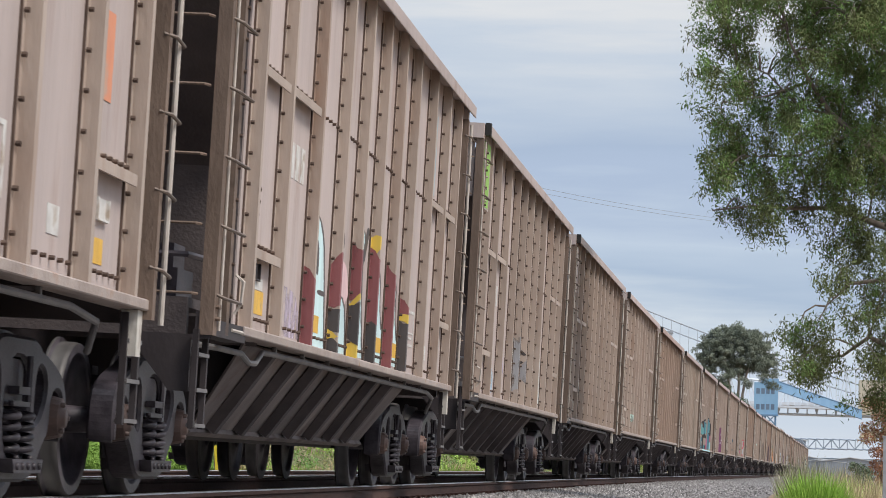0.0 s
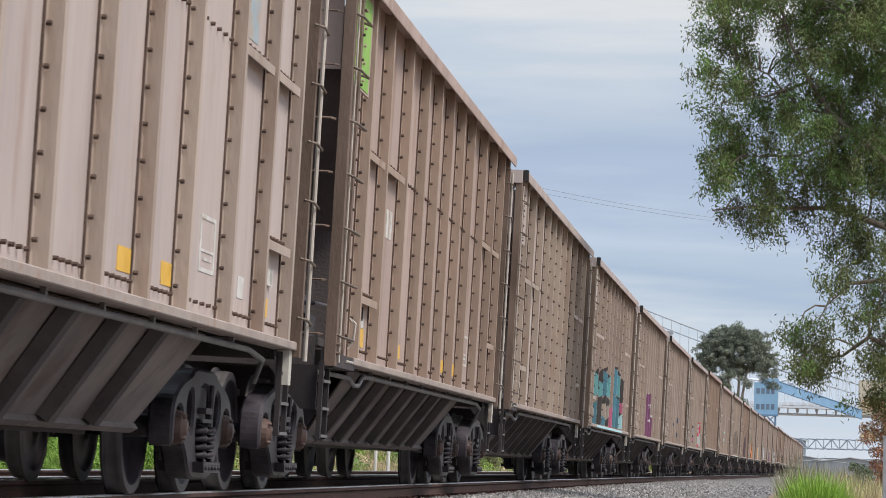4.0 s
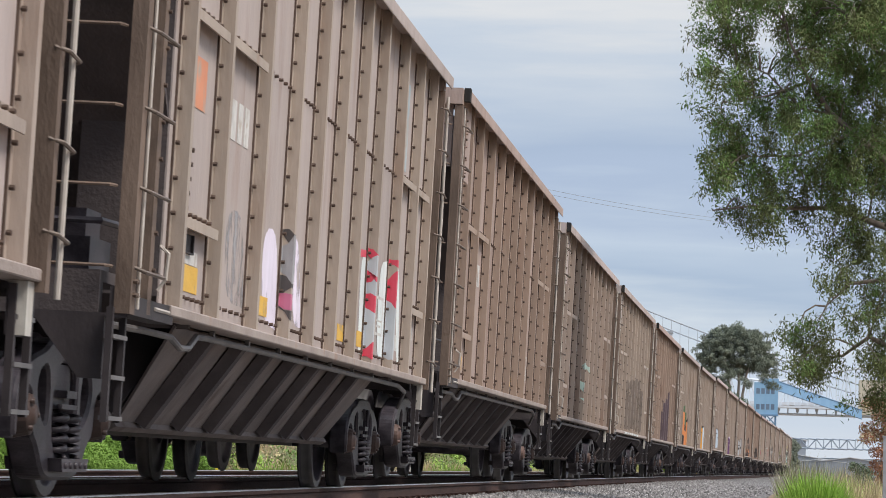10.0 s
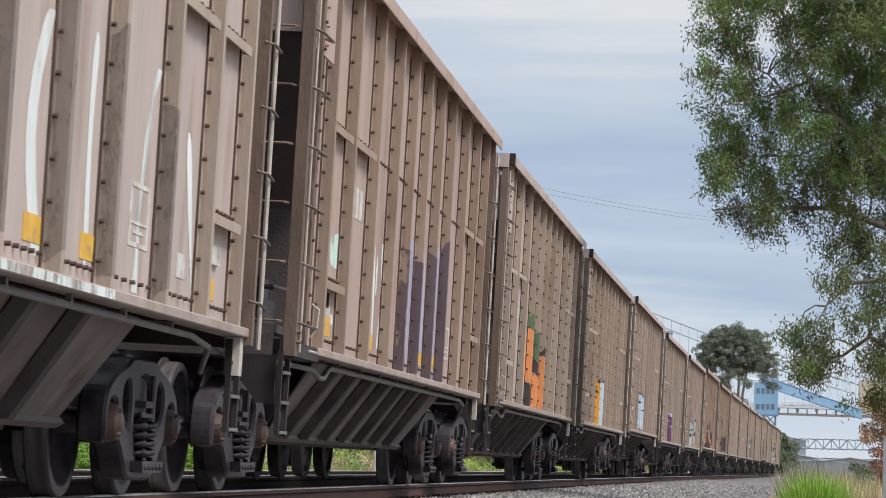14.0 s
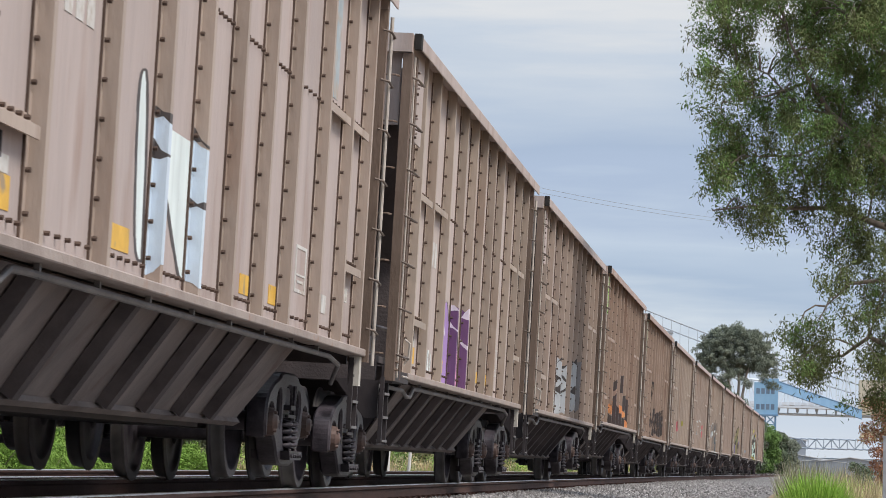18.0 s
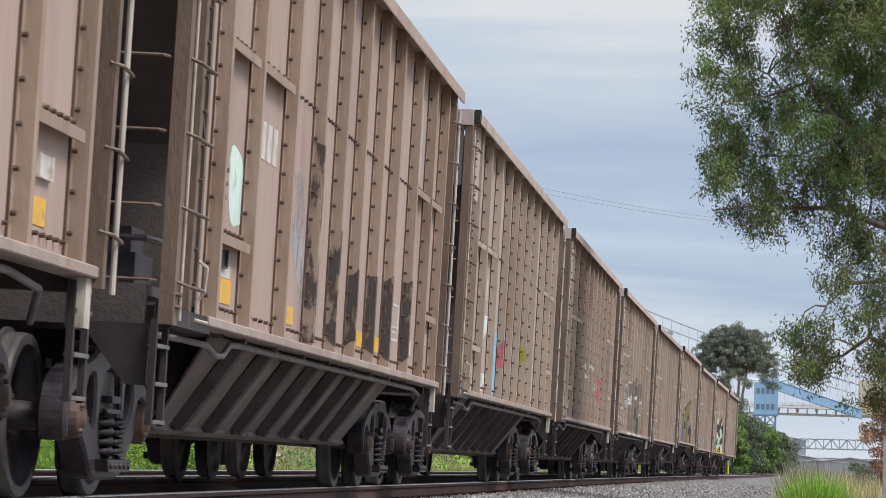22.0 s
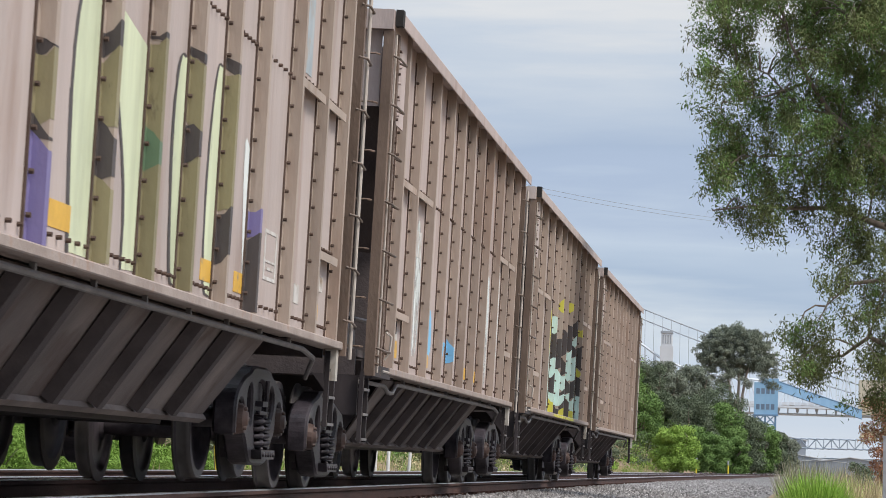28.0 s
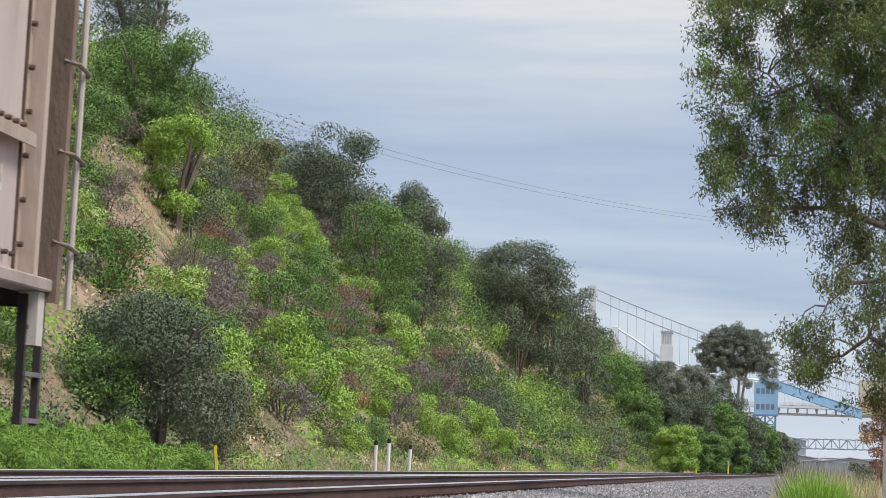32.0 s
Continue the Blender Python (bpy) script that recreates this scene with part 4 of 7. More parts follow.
def sprayed_sheet(car, paint, y0, y1, z0, z1, label, sub=0.0):
    """A skin of paint that follows the sheet and its ribs on the near side."""
    e = 0.004
    line = [(SHEET + e, y0)]
    for y in RIBS[1:]:
        if y0 < y - 0.08 and y + 0.085 < y1:
            line += [(SHEET + e, y - 0.064), (SHEET + 0.012 + e, y - 0.064), (SHEET + 0.012 + e, y - e), (FACE + e, y - e), (FACE + e, y + 0.075), (SHEET + e, y + 0.079)]
    line.append((SHEET + e, y1))
    bm = bmesh.new()
    lo = [bm.verts.new((x, y, z0)) for x, y in line]
    hi = [bm.verts.new((x, y, z1)) for x, y in line]
    for i in range(len(line) - 1):
        bm.faces.new((lo[i], lo[i + 1], hi[i + 1], hi[i]))
    part("graffiti", bm, paint, car, label)


SPRAY_RGB = {"BK": (40, 40, 44), "WH": (208, 216, 216), "MA": (122, 58, 64), "CY": (192, 220, 224), "YE": (205, 175, 60), "PK": (212, 182, 186), "LV": (176, 164, 184), "SB": (165, 190, 212), "GY": (142, 142, 146),
             "MI": (190, 216, 210), "TU": (160, 208, 216), "TD": (62, 124, 144), "TG": (92, 160, 166), "MG": (178, 92, 126), "PU": (112, 54, 100), "PW": (216, 208, 226), "DB": (44, 82, 108), "RE": (206, 48, 80),
             "SV": (178, 184, 190), "GR": (120, 220, 120), "GD": (122, 112, 104), "DV": (80, 66, 76), "LB": (160, 156, 182), "PB": (212, 228, 236), "YO": (222, 164, 48), "PC": (192, 208, 224), "VI": (158, 124, 190),
             "PUD": (94, 50, 108), "KK": (226, 152, 196), "RP": (216, 112, 126), "OG": (216, 146, 92), "SK": (112, 180, 220), "RR": (196, 100, 108), "OL": (142, 142, 44), "TM": (112, 184, 162), "DT": (62, 82, 92),
             "CR": (196, 206, 174), "OV": (128, 122, 88), "VB": (104, 98, 150), "GN": (78, 114, 84), "MT": (192, 218, 212), "YS": (196, 192, 66)}
SPRAYS = {}


def spray_paint(key):
    """A paint by its key; a digit at the end gives its cover in tenths."""
    if key not in SPRAYS:
        base, cover = (key[:-1], int(key[-1]) / 10) if key[-1].isdigit() else (key, 0.93)
        SPRAYS[key] = sprayed("spray_paint", tuple(min(0.8, 0.84 * v / 0.84 + 0.16 * d) for v, d in zip(rgb(*SPRAY_RGB[base]), (0.40, 0.33, 0.30))), cover)
    return SPRAYS[key]


def rounded(pts, fixed):
    """Cuts the free corners of a closed outline twice."""
    for _ in range(2):
        out = []
        for n, p in enumerate(pts):
            a, b = pts[n - 1], pts[(n + 1) % len(pts)]
            if fixed(p):
                out.append(p)
            else:
                out += [(p[0] * 0.75 + a[0] * 0.25, p[1] * 0.75 + a[1] * 0.25), (p[0] * 0.75 + b[0] * 0.25, p[1] * 0.75 + b[1] * 0.25)]
        pts = out
    return pts


LINED = ("CY", "TU", "CR", "MT", "PB", "VI", "KK")
sway = random.Random(23)


def graffiti(k, say, *shapes):
    """Paint on the near side of a car: b shapes lie on a bay of the sheet (share of the bay's width, height), w bands on a rib, s bands along the sill."""
    bm, keys = bmesh.new(), []

    def lay(key, pts):
        if key not in keys:
            keys.append(key)
        bm.faces.new([bm.verts.new(p) for p in pts]).material_index = keys.index(key)

    for n, (where, key, *v) in enumerate(shapes):
        e = 0.0012 + 0.00016 * n
        if where == "s":
            y0, y1 = RIBS[v[0]], RIBS[v[1]]
            lay(key, [(1.6115 + e, y0, 1.052), (1.6115 + e, y1, 1.052), (1.6115 + e, y1, 1.097), (1.6115 + e, y0, 1.097)])
        elif where[0] == "w":
            y, (z0, z1) = RIBS[int(where[1:])], v
            t0, t1 = (0 if z0 < 1.15 else sway.uniform(-0.04, 0.04)), sway.uniform(-0.05, 0.05)
            c0, c1 = (0 if z0 < 1.15 else sway.uniform(-0.02, 0.02)), sway.uniform(-0.025, 0.025)
            a, b = SHEET + 0.012, FACE + e
            m = (a + b) / 2
            lay(key, [(a, y - e, z0 + t0), (m, y - e, z0 + c0), (b, y - e, z0 - t0), (b, y - e, z1 - t1), (m, y - e, z1 + c1), (a, y - e, z1 + t1)])
            lay(key, [(b, y - e, z0 - t0), (b, y + 0.075, z0 - t0), (b, y + 0.075, z1 - t1), (b, y - e, z1 - t1)])
            lay(key, [(a + e, y - 0.05, z0 + t0), (a + e, y - e, z0 + t0), (a + e, y - e, z1 + t1), (a + e, y - 0.05, z1 + t1)])
        else:
            i = int(where[1:])
            y0, y1 = RIBS[i] + 0.08, RIBS[i + 1] - 0.052
            edge = [(y0 + (y1 - y0) * u, z) for u, z in zip(v[::2], v[1::2])]

            def fixed(p):
                return p[0] < y0 + 0.01 or p[0] > y1 - 0.01 or p[1] < 1.15

            edge = rounded(edge, fixed)
            lay(key, [(SHEET + e, y, z) for y, z in edge])
            if key in LINED:
                # a line of darker or paler paint just inside the edge
                line = "BK8"
                for p, q in zip(edge, edge[1:] + edge[:1]):
                    if fixed(p) and fixed(q):
                        continue
                    w = 0.035 + 0.015 * sway.random()
                    lay(line, [(SHEET + e + 0.00008, p[0], p[1]), (SHEET + e + 0.00008, q[0], q[1]), (SHEET + e + 0.00008, q[0] - w * 1.6, q[1] - w * 0.3), (SHEET + e + 0.00008, p[0] - w * 1.6, p[1] - w * 0.3)])
    me = bpy.data.meshes.new("graffiti")
    bm.to_mesh(me)
    bm.free()
    for key in keys:
        me.materials.append(spray_paint(key))
    part("graffiti", me, None, cars[k], say)["kind"] = "stuff"


graffiti(28, "dark red, pale blue and black graffiti lettering",
        ("b1", "LV5", 0.00, 1.48, 0.90, 1.49, 1.00, 1.14, 0.00, 1.14), ("w2", "MA", 1.11, 1.64), ("b2", "CY", 0.00, 2.21, 0.71, 2.07, 0.87, 1.58, 1.00, 1.11, 0.00, 1.13, 0.00, 1.67),
        ("b2", "BK", 0.00, 1.93, 0.51, 1.97, 0.57, 1.69, 0.49, 1.64), ("b2", "BK", 0.55, 1.56, 0.89, 1.56, 0.90, 1.52, 0.54, 1.52), ("w3", "MA", 1.47, 1.84), ("w3", "BK", 1.26, 1.45),
        ("w3", "YE", 1.20, 1.26), ("w3", "BK", 1.11, 1.20), ("b3", "PK", 0.00, 1.81, 0.81, 1.89, 1.00, 1.61, 0.00, 1.16), ("b3", "CY", 0.00, 2.19, 0.61, 2.15, 0.66, 1.93, 0.00, 1.83),
        ("b3", "CY", 0.00, 1.58, 0.87, 1.61, 1.00, 1.13, 0.00, 1.13), ("w4", "MA", 1.59, 2.02), ("w4", "YE", 1.55, 1.59), ("w4", "BK", 1.24, 1.55))
graffiti(28, "dark red, pale blue and black graffiti lettering",
        ("w4", "YE", 1.11, 1.24), ("b4", "CY", 0.00, 2.21, 0.84, 2.22, 0.67, 1.96, 0.79, 1.47, 1.00, 1.14, 0.00, 1.14, 0.00, 1.93),
        ("b4", "BK", 0.79, 2.25, 1.00, 2.23, 0.77, 1.94, 0.68, 1.93), ("w5", "YE", 2.04, 2.18), ("w5", "MA", 1.44, 2.04), ("w5", "BK", 1.11, 1.44),
        ("b5", "CY", 0.00, 2.11, 0.74, 1.97, 0.82, 1.59, 1.00, 1.45, 1.00, 1.14, 0.00, 1.15, 0.00, 1.76), ("w6", "MA", 1.11, 1.98),
        ("b6", "CY", 0.00, 2.11, 0.83, 1.92, 0.78, 1.64, 1.00, 1.40, 1.00, 1.15, 0.00, 1.15, 0.00, 1.62), ("w7", "MA", 1.63, 1.75), ("w7", "YE", 1.57, 1.63), ("w7", "BK", 1.12, 1.57))
graffiti(27, "pale white and blue graffiti scrawl",
        ("b1", "SB6", 0.43, 1.46, 0.85, 1.48, 0.90, 1.17, 0.42, 1.15), ("b1", "SB4", 0.34, 2.17, 0.60, 2.14, 0.66, 1.72, 0.41, 1.69),
        ("b2", "LV5", 0.00, 2.04, 0.58, 1.95, 0.90, 1.62, 0.85, 1.38, 0.00, 1.37, 0.00, 1.75), ("b3", "WH", 0.48, 2.01, 1.00, 2.01, 1.00, 1.50, 1.00, 1.13, 0.59, 1.15, 0.51, 1.69),
        ("w4", "GY6", 1.28, 1.99), ("b4", "WH", 0.39, 2.01, 0.79, 2.01, 1.00, 1.16, 0.57, 1.17), ("w5", "BK", 1.80, 1.83), ("w5", "BK", 1.68, 1.71), ("w5", "GY6", 1.44, 1.68),
        ("b5", "WH8", 0.49, 2.09, 1.00, 2.10, 1.00, 1.22, 0.63, 1.23), ("b6", "WH7", 0.51, 2.01, 1.00, 2.04, 1.00, 1.21, 0.67, 1.19))
graffiti(27, "pale white and blue graffiti scrawl",
        ("b7", "WH7", 0.50, 2.01, 0.87, 2.02, 1.00, 1.17, 0.67, 1.19))
graffiti(26, "white looped graffiti tag and faint blue smears",
        ("b1", "WH", 0.41, 2.02, 0.46, 2.16, 0.68, 1.97, 0.63, 1.92), ("b1", "WH", 0.58, 1.93, 0.69, 1.93, 0.53, 1.55, 0.54, 1.15, 0.47, 1.14, 0.46, 1.58),
        ("b1", "WH", 0.68, 1.96, 0.83, 1.97, 1.00, 1.84, 1.00, 1.55, 0.73, 1.40, 0.53, 1.35, 0.52, 1.37, 0.76, 1.44, 0.89, 1.57, 0.86, 1.83, 0.73, 1.94),
        ("b3", "SB4", 0.44, 2.35, 0.73, 2.38, 0.84, 1.84, 0.48, 1.81), ("b4", "SB4", 0.48, 2.20, 0.73, 2.23, 0.88, 1.59, 0.59, 1.57),
        ("b5", "SB4", 0.46, 2.32, 0.83, 2.36, 1.00, 1.75, 0.73, 1.73))
graffiti(25, "faint mint paint smear",
        ("b2", "MI4", 0.55, 2.07, 1.00, 2.10, 1.00, 1.30, 0.56, 1.33), ("w3", "MI4", 1.28, 1.55))
graffiti(22, "large turquoise and black graffiti lettering",
        ("b0", "PK5", 0.00, 2.10, 0.84, 2.10, 1.00, 1.70, 0.50, 1.71), ("b0", "PK", 0.49, 1.22, 1.00, 1.19, 1.00, 1.11, 0.51, 1.13), ("w1", "BK", 2.07, 2.13), ("w1", "TG", 1.65, 2.07),
        ("w1", "TD", 1.11, 1.53), ("b1", "TU", 0.00, 2.13, 0.68, 2.17, 0.88, 2.07, 1.00, 1.52, 1.00, 1.17, 0.50, 1.14, 0.00, 1.70),
        ("b1", "WH8", 0.45, 1.73, 1.00, 1.77, 1.00, 1.50, 0.45, 1.47), ("w2", "BK", 1.95, 2.18), ("w2", "TG", 1.67, 1.95), ("w2", "BK", 1.12, 1.67),
        ("b2", "TU", 0.62, 1.59, 1.00, 1.51, 1.00, 1.15, 0.00, 1.13, 0.00, 1.32, 0.48, 1.55), ("b2", "WH", 0.49, 2.25, 0.68, 2.23, 0.66, 1.87, 0.48, 1.87), ("w3", "BK", 2.21, 2.29),
        ("w3", "TD", 1.72, 2.21))
graffiti(22, "large turquoise and black graffiti lettering",
        ("w3", "BK", 1.56, 1.71), ("w3", "TD", 1.13, 1.30), ("b3", "TU", 0.00, 2.31, 0.83, 2.29, 1.00, 1.74, 1.00, 1.15, 0.65, 1.16, 0.00, 1.97), ("w4", "BK", 2.11, 2.17),
        ("w4", "TG", 1.71, 2.11), ("w4", "BK", 1.53, 1.71), ("w4", "BK", 1.13, 1.26), ("b4", "PK", 0.00, 2.05, 0.88, 2.05, 1.00, 1.14, 0.79, 1.13), ("w5", "MG", 1.12, 1.51),
        ("b5", "TU", 0.00, 2.19, 1.00, 2.32, 1.00, 1.17, 0.80, 1.16), ("w6", "BK", 2.37, 2.43), ("w6", "TD", 1.80, 2.37), ("w6", "TD", 1.14, 1.78),
        ("b6", "TU", 0.00, 2.34, 1.00, 2.34, 1.00, 1.74, 1.00, 1.15, 0.79, 1.16), ("w7", "BK", 2.28, 2.34), ("w7", "TG", 1.82, 2.28), ("w7", "BK", 1.76, 1.82), ("w7", "TD", 1.14, 1.76))
graffiti(22, "large turquoise and black graffiti lettering",
        ("b7", "TU", 0.59, 2.20, 0.90, 2.20, 1.00, 1.14, 0.70, 1.16), ("w8", "BK", 1.70, 2.22), ("w8", "MG", 1.48, 1.70), ("w8", "BK", 1.42, 1.48), ("w8", "TU", 1.14, 1.42),
        ("s", "TU", 1, 8))
graffiti(21, "purple graffiti lettering with white lines",
        ("b3", "WH6", 0.76, 1.90, 1.00, 1.84, 1.00, 1.62, 1.00, 1.13, 0.66, 1.14, 0.86, 1.47), ("w4", "WH", 2.19, 2.21), ("w4", "PU", 1.13, 2.19),
        ("b4", "PW", 0.44, 2.22, 1.00, 2.22, 1.00, 1.13, 0.67, 1.14), ("w5", "WH", 2.22, 2.24), ("w5", "PU", 1.12, 2.22), ("w5", "WH", 1.92, 1.94), ("w5", "WH", 1.85, 1.87),
        ("w5", "WH", 1.51, 1.55), ("b5", "PW", 0.54, 1.86, 0.71, 1.90, 0.89, 1.64, 1.00, 1.14, 0.72, 1.14, 0.61, 1.59), ("w6", "WH", 1.66, 1.70), ("w6", "PU", 1.13, 1.66),
        ("b6", "WH7", 0.58, 2.09, 0.83, 2.13, 1.00, 2.01, 0.77, 1.98), ("b6", "WH7", 0.78, 1.94, 1.00, 1.83, 0.75, 1.72, 0.69, 1.74))
graffiti(21, "purple graffiti lettering with white lines",
        ("b7", "WH7", 0.45, 2.23, 0.66, 2.25, 0.90, 1.94, 0.67, 1.81))
graffiti(20, "small dark blue paint smears",
        ("w6", "DB7", 1.74, 1.90), ("w6", "DB7", 1.31, 1.45), ("w4", "DB4", 1.64, 1.71), ("b5", "SB4", 0.00, 2.53, 0.00, 2.50, 0.00, 2.34, 0.00, 2.37))
graffiti(19, "red and white graffiti letters beside dark smudges",
        ("b1", "GY4", 0.37, 1.82, 0.88, 1.84, 1.00, 1.24, 0.46, 1.25), ("b2", "PW8", 0.38, 1.81, 0.91, 1.85, 1.00, 1.16, 0.50, 1.21), ("w3", "BK8", 1.79, 1.85), ("w3", "GY8", 1.53, 1.79),
        ("w3", "BK8", 1.43, 1.52), ("w3", "MG", 1.32, 1.42), ("w3", "BK8", 1.28, 1.32), ("b3", "PW5", 0.38, 1.85, 0.71, 1.85, 1.00, 1.23, 0.60, 1.23),
        ("b6", "WH", 0.67, 1.99, 1.00, 2.03, 1.00, 1.17, 0.78, 1.18), ("b6", "RE", 0.00, 2.01, 1.00, 2.05, 1.00, 1.99, 0.00, 1.94), ("w7", "RE", 1.99, 2.05), ("w7", "SV", 1.25, 1.99),
        ("w7", "RE", 1.81, 1.84), ("w7", "RE", 1.55, 1.68), ("w7", "RE", 1.15, 1.25), ("b7", "WH", 0.59, 2.01, 1.00, 2.06, 1.00, 1.18, 0.67, 1.18))
graffiti(19, "red and white graffiti letters beside dark smudges",
        ("w8", "RE", 2.02, 2.08), ("w8", "RE", 1.68, 1.94), ("w8", "SV", 1.20, 1.68), ("b8", "WH", 0.52, 2.07, 0.71, 2.04, 1.00, 1.18, 0.79, 1.21))
graffiti(17, "pale mint outlined graffiti tag",
        ("b3", "MI", 0.41, 2.19, 0.62, 2.19, 1.00, 2.05, 1.00, 1.99, 0.73, 2.07, 0.50, 2.13), ("b3", "MI8", 0.80, 1.66, 1.00, 1.65, 1.00, 1.14, 0.49, 1.15, 0.43, 1.53, 0.59, 1.59),
        ("w4", "MI8", 2.04, 2.11), ("w4", "MI5", 1.65, 1.80), ("w4", "MI8", 1.49, 1.51),
        ("b4", "MI", 0.41, 2.10, 0.67, 2.03, 0.89, 2.11, 1.00, 2.03, 0.63, 1.93, 0.53, 1.77, 0.74, 1.50, 0.69, 1.19, 0.51, 1.18, 0.38, 1.75),
        ("b4", "MI8", 1.00, 1.80, 1.00, 1.78, 1.00, 1.46, 1.00, 1.20, 1.00, 1.20), ("w5", "MI8", 2.04, 2.13), ("b5", "MI8", 0.42, 2.15, 0.76, 2.16, 0.84, 1.95, 0.70, 1.85, 0.48, 1.98))
graffiti(17, "pale mint outlined graffiti tag",
        ("b7", "GR", 0.64, 1.59, 0.87, 1.62, 0.88, 1.50, 0.71, 1.48))
graffiti(16, "grey graffiti lettering outlined in white",
        ("w3", "GD7", 1.16, 2.26), ("w4", "GD7", 1.17, 2.31), ("w5", "GD7", 1.19, 2.34), ("w6", "GD7", 1.19, 2.40), ("w7", "GD6", 1.17, 2.41), ("w8", "GD6", 1.16, 2.19),
        ("b2", "WH", 0.34, 2.32, 0.49, 2.29, 0.73, 1.84, 0.60, 1.82, 0.53, 2.14),
        ("b2", "WH", 0.85, 2.36, 1.00, 2.36, 0.88, 2.07, 0.90, 1.67, 0.90, 1.16, 0.78, 1.17, 0.76, 1.57, 0.74, 1.92, 0.75, 2.19), ("b3", "WH", 0.57, 2.29, 1.00, 2.35, 1.00, 2.28, 0.63, 2.24),
        ("b3", "WH", 0.50, 2.16, 0.60, 2.20, 0.69, 1.46, 1.00, 1.16, 0.83, 1.15, 0.51, 1.51), ("b3", "WH", 1.00, 1.97, 1.00, 1.98, 1.00, 1.69, 1.00, 1.69))
graffiti(16, "grey graffiti lettering outlined in white",
        ("b4", "WH", 0.70, 2.33, 1.00, 2.38, 1.00, 2.33, 0.76, 2.29, 0.67, 2.08, 0.76, 1.60, 1.00, 1.31, 0.80, 1.36, 0.55, 1.77),
        ("b5", "WH", 0.80, 2.31, 1.00, 2.32, 0.70, 1.78, 1.00, 1.18, 0.79, 1.17, 0.53, 1.77), ("b6", "WH", 0.68, 2.34, 0.86, 2.36, 0.78, 1.87, 0.88, 1.20, 0.74, 1.19),
        ("b7", "WH", 0.82, 2.38, 1.00, 2.38, 0.66, 1.96, 0.76, 1.14, 0.64, 1.14), ("b8", "WH", 0.55, 2.13, 0.75, 2.15, 1.00, 1.17, 1.00, 1.17),
        ("b1", "WH", 0.40, 1.98, 0.62, 2.00, 0.79, 1.90, 0.64, 1.93, 0.42, 1.91), ("b1", "WH8", 0.39, 1.30, 0.72, 1.42, 0.77, 1.40, 0.48, 1.29), ("s", "WH5", 2, 7))
graffiti(15, "faded black and violet graffiti",
        ("b0", "MI7", 0.55, 1.99, 1.00, 2.06, 1.00, 1.77, 0.61, 1.78), ("b0", "WH6", 0.56, 1.40, 1.00, 1.41, 1.00, 1.33, 0.55, 1.34),
        ("b2", "WH", 0.50, 2.12, 0.58, 2.13, 0.69, 1.30, 0.58, 1.31), ("b2", "WH", 0.87, 2.18, 1.00, 2.18, 1.00, 1.68, 1.00, 1.26, 0.87, 1.26, 1.00, 1.67),
        ("b2", "WH", 0.66, 2.05, 0.74, 2.06, 0.75, 1.71, 0.67, 1.71), ("w4", "DV5", 1.11, 2.25), ("b4", "LB", 0.00, 2.38, 1.00, 2.38, 1.00, 1.16, 0.77, 1.17), ("w5", "DV", 1.13, 2.19),
        ("b5", "LB", 0.00, 2.43, 0.90, 2.42, 1.00, 1.11, 0.88, 1.12), ("w6", "DV", 1.11, 2.34), ("b6", "LB", 0.00, 2.48, 1.00, 2.47, 1.00, 1.12, 0.83, 1.15), ("w7", "DV", 1.12, 2.52))
graffiti(15, "faded black and violet graffiti",
        ("w7", "MG", 1.45, 1.89))
graffiti(13, "yellow and pale blue graffiti lettering",
        ("b1", "WH7", 0.36, 2.35, 0.52, 2.39, 0.55, 2.27, 0.42, 2.24), ("b1", "WH7", 0.35, 2.19, 0.76, 2.31, 0.87, 2.10, 0.74, 2.17, 0.50, 2.03, 0.42, 2.15),
        ("b2", "PB", 0.00, 2.20, 0.53, 2.21, 0.59, 1.75, 0.68, 1.15, 0.00, 1.17, 0.00, 1.73), ("b2", "YO", 0.64, 1.96, 0.81, 2.01, 1.00, 1.14, 0.68, 1.15, 0.65, 1.61),
        ("w3", "YO", 1.11, 1.96), ("w3", "BK", 1.91, 1.96), ("w3", "BK", 1.71, 1.75), ("b3", "PB", 0.00, 1.93, 1.00, 1.95, 1.00, 1.15, 0.00, 1.15, 0.00, 1.61),
        ("b3", "DB", 1.00, 1.45, 1.00, 1.26, 1.00, 1.14, 1.00, 1.14), ("w4", "BK", 1.94, 1.97), ("w4", "PC", 1.11, 1.94))
graffiti(12, "pale blue and black graffiti letters",
        ("b2", "PB", 0.71, 2.24, 0.91, 2.22, 1.00, 1.22, 0.82, 1.23, 0.72, 1.84), ("w3", "BK", 1.99, 2.05), ("w3", "PC", 1.18, 1.99), ("w3", "BK", 1.79, 1.85),
        ("b3", "PB", 0.00, 2.00, 1.00, 1.99, 1.00, 1.20, 0.86, 1.22), ("w4", "BK", 1.98, 2.03), ("w4", "PC", 1.17, 1.98), ("w4", "BK", 1.61, 1.66))
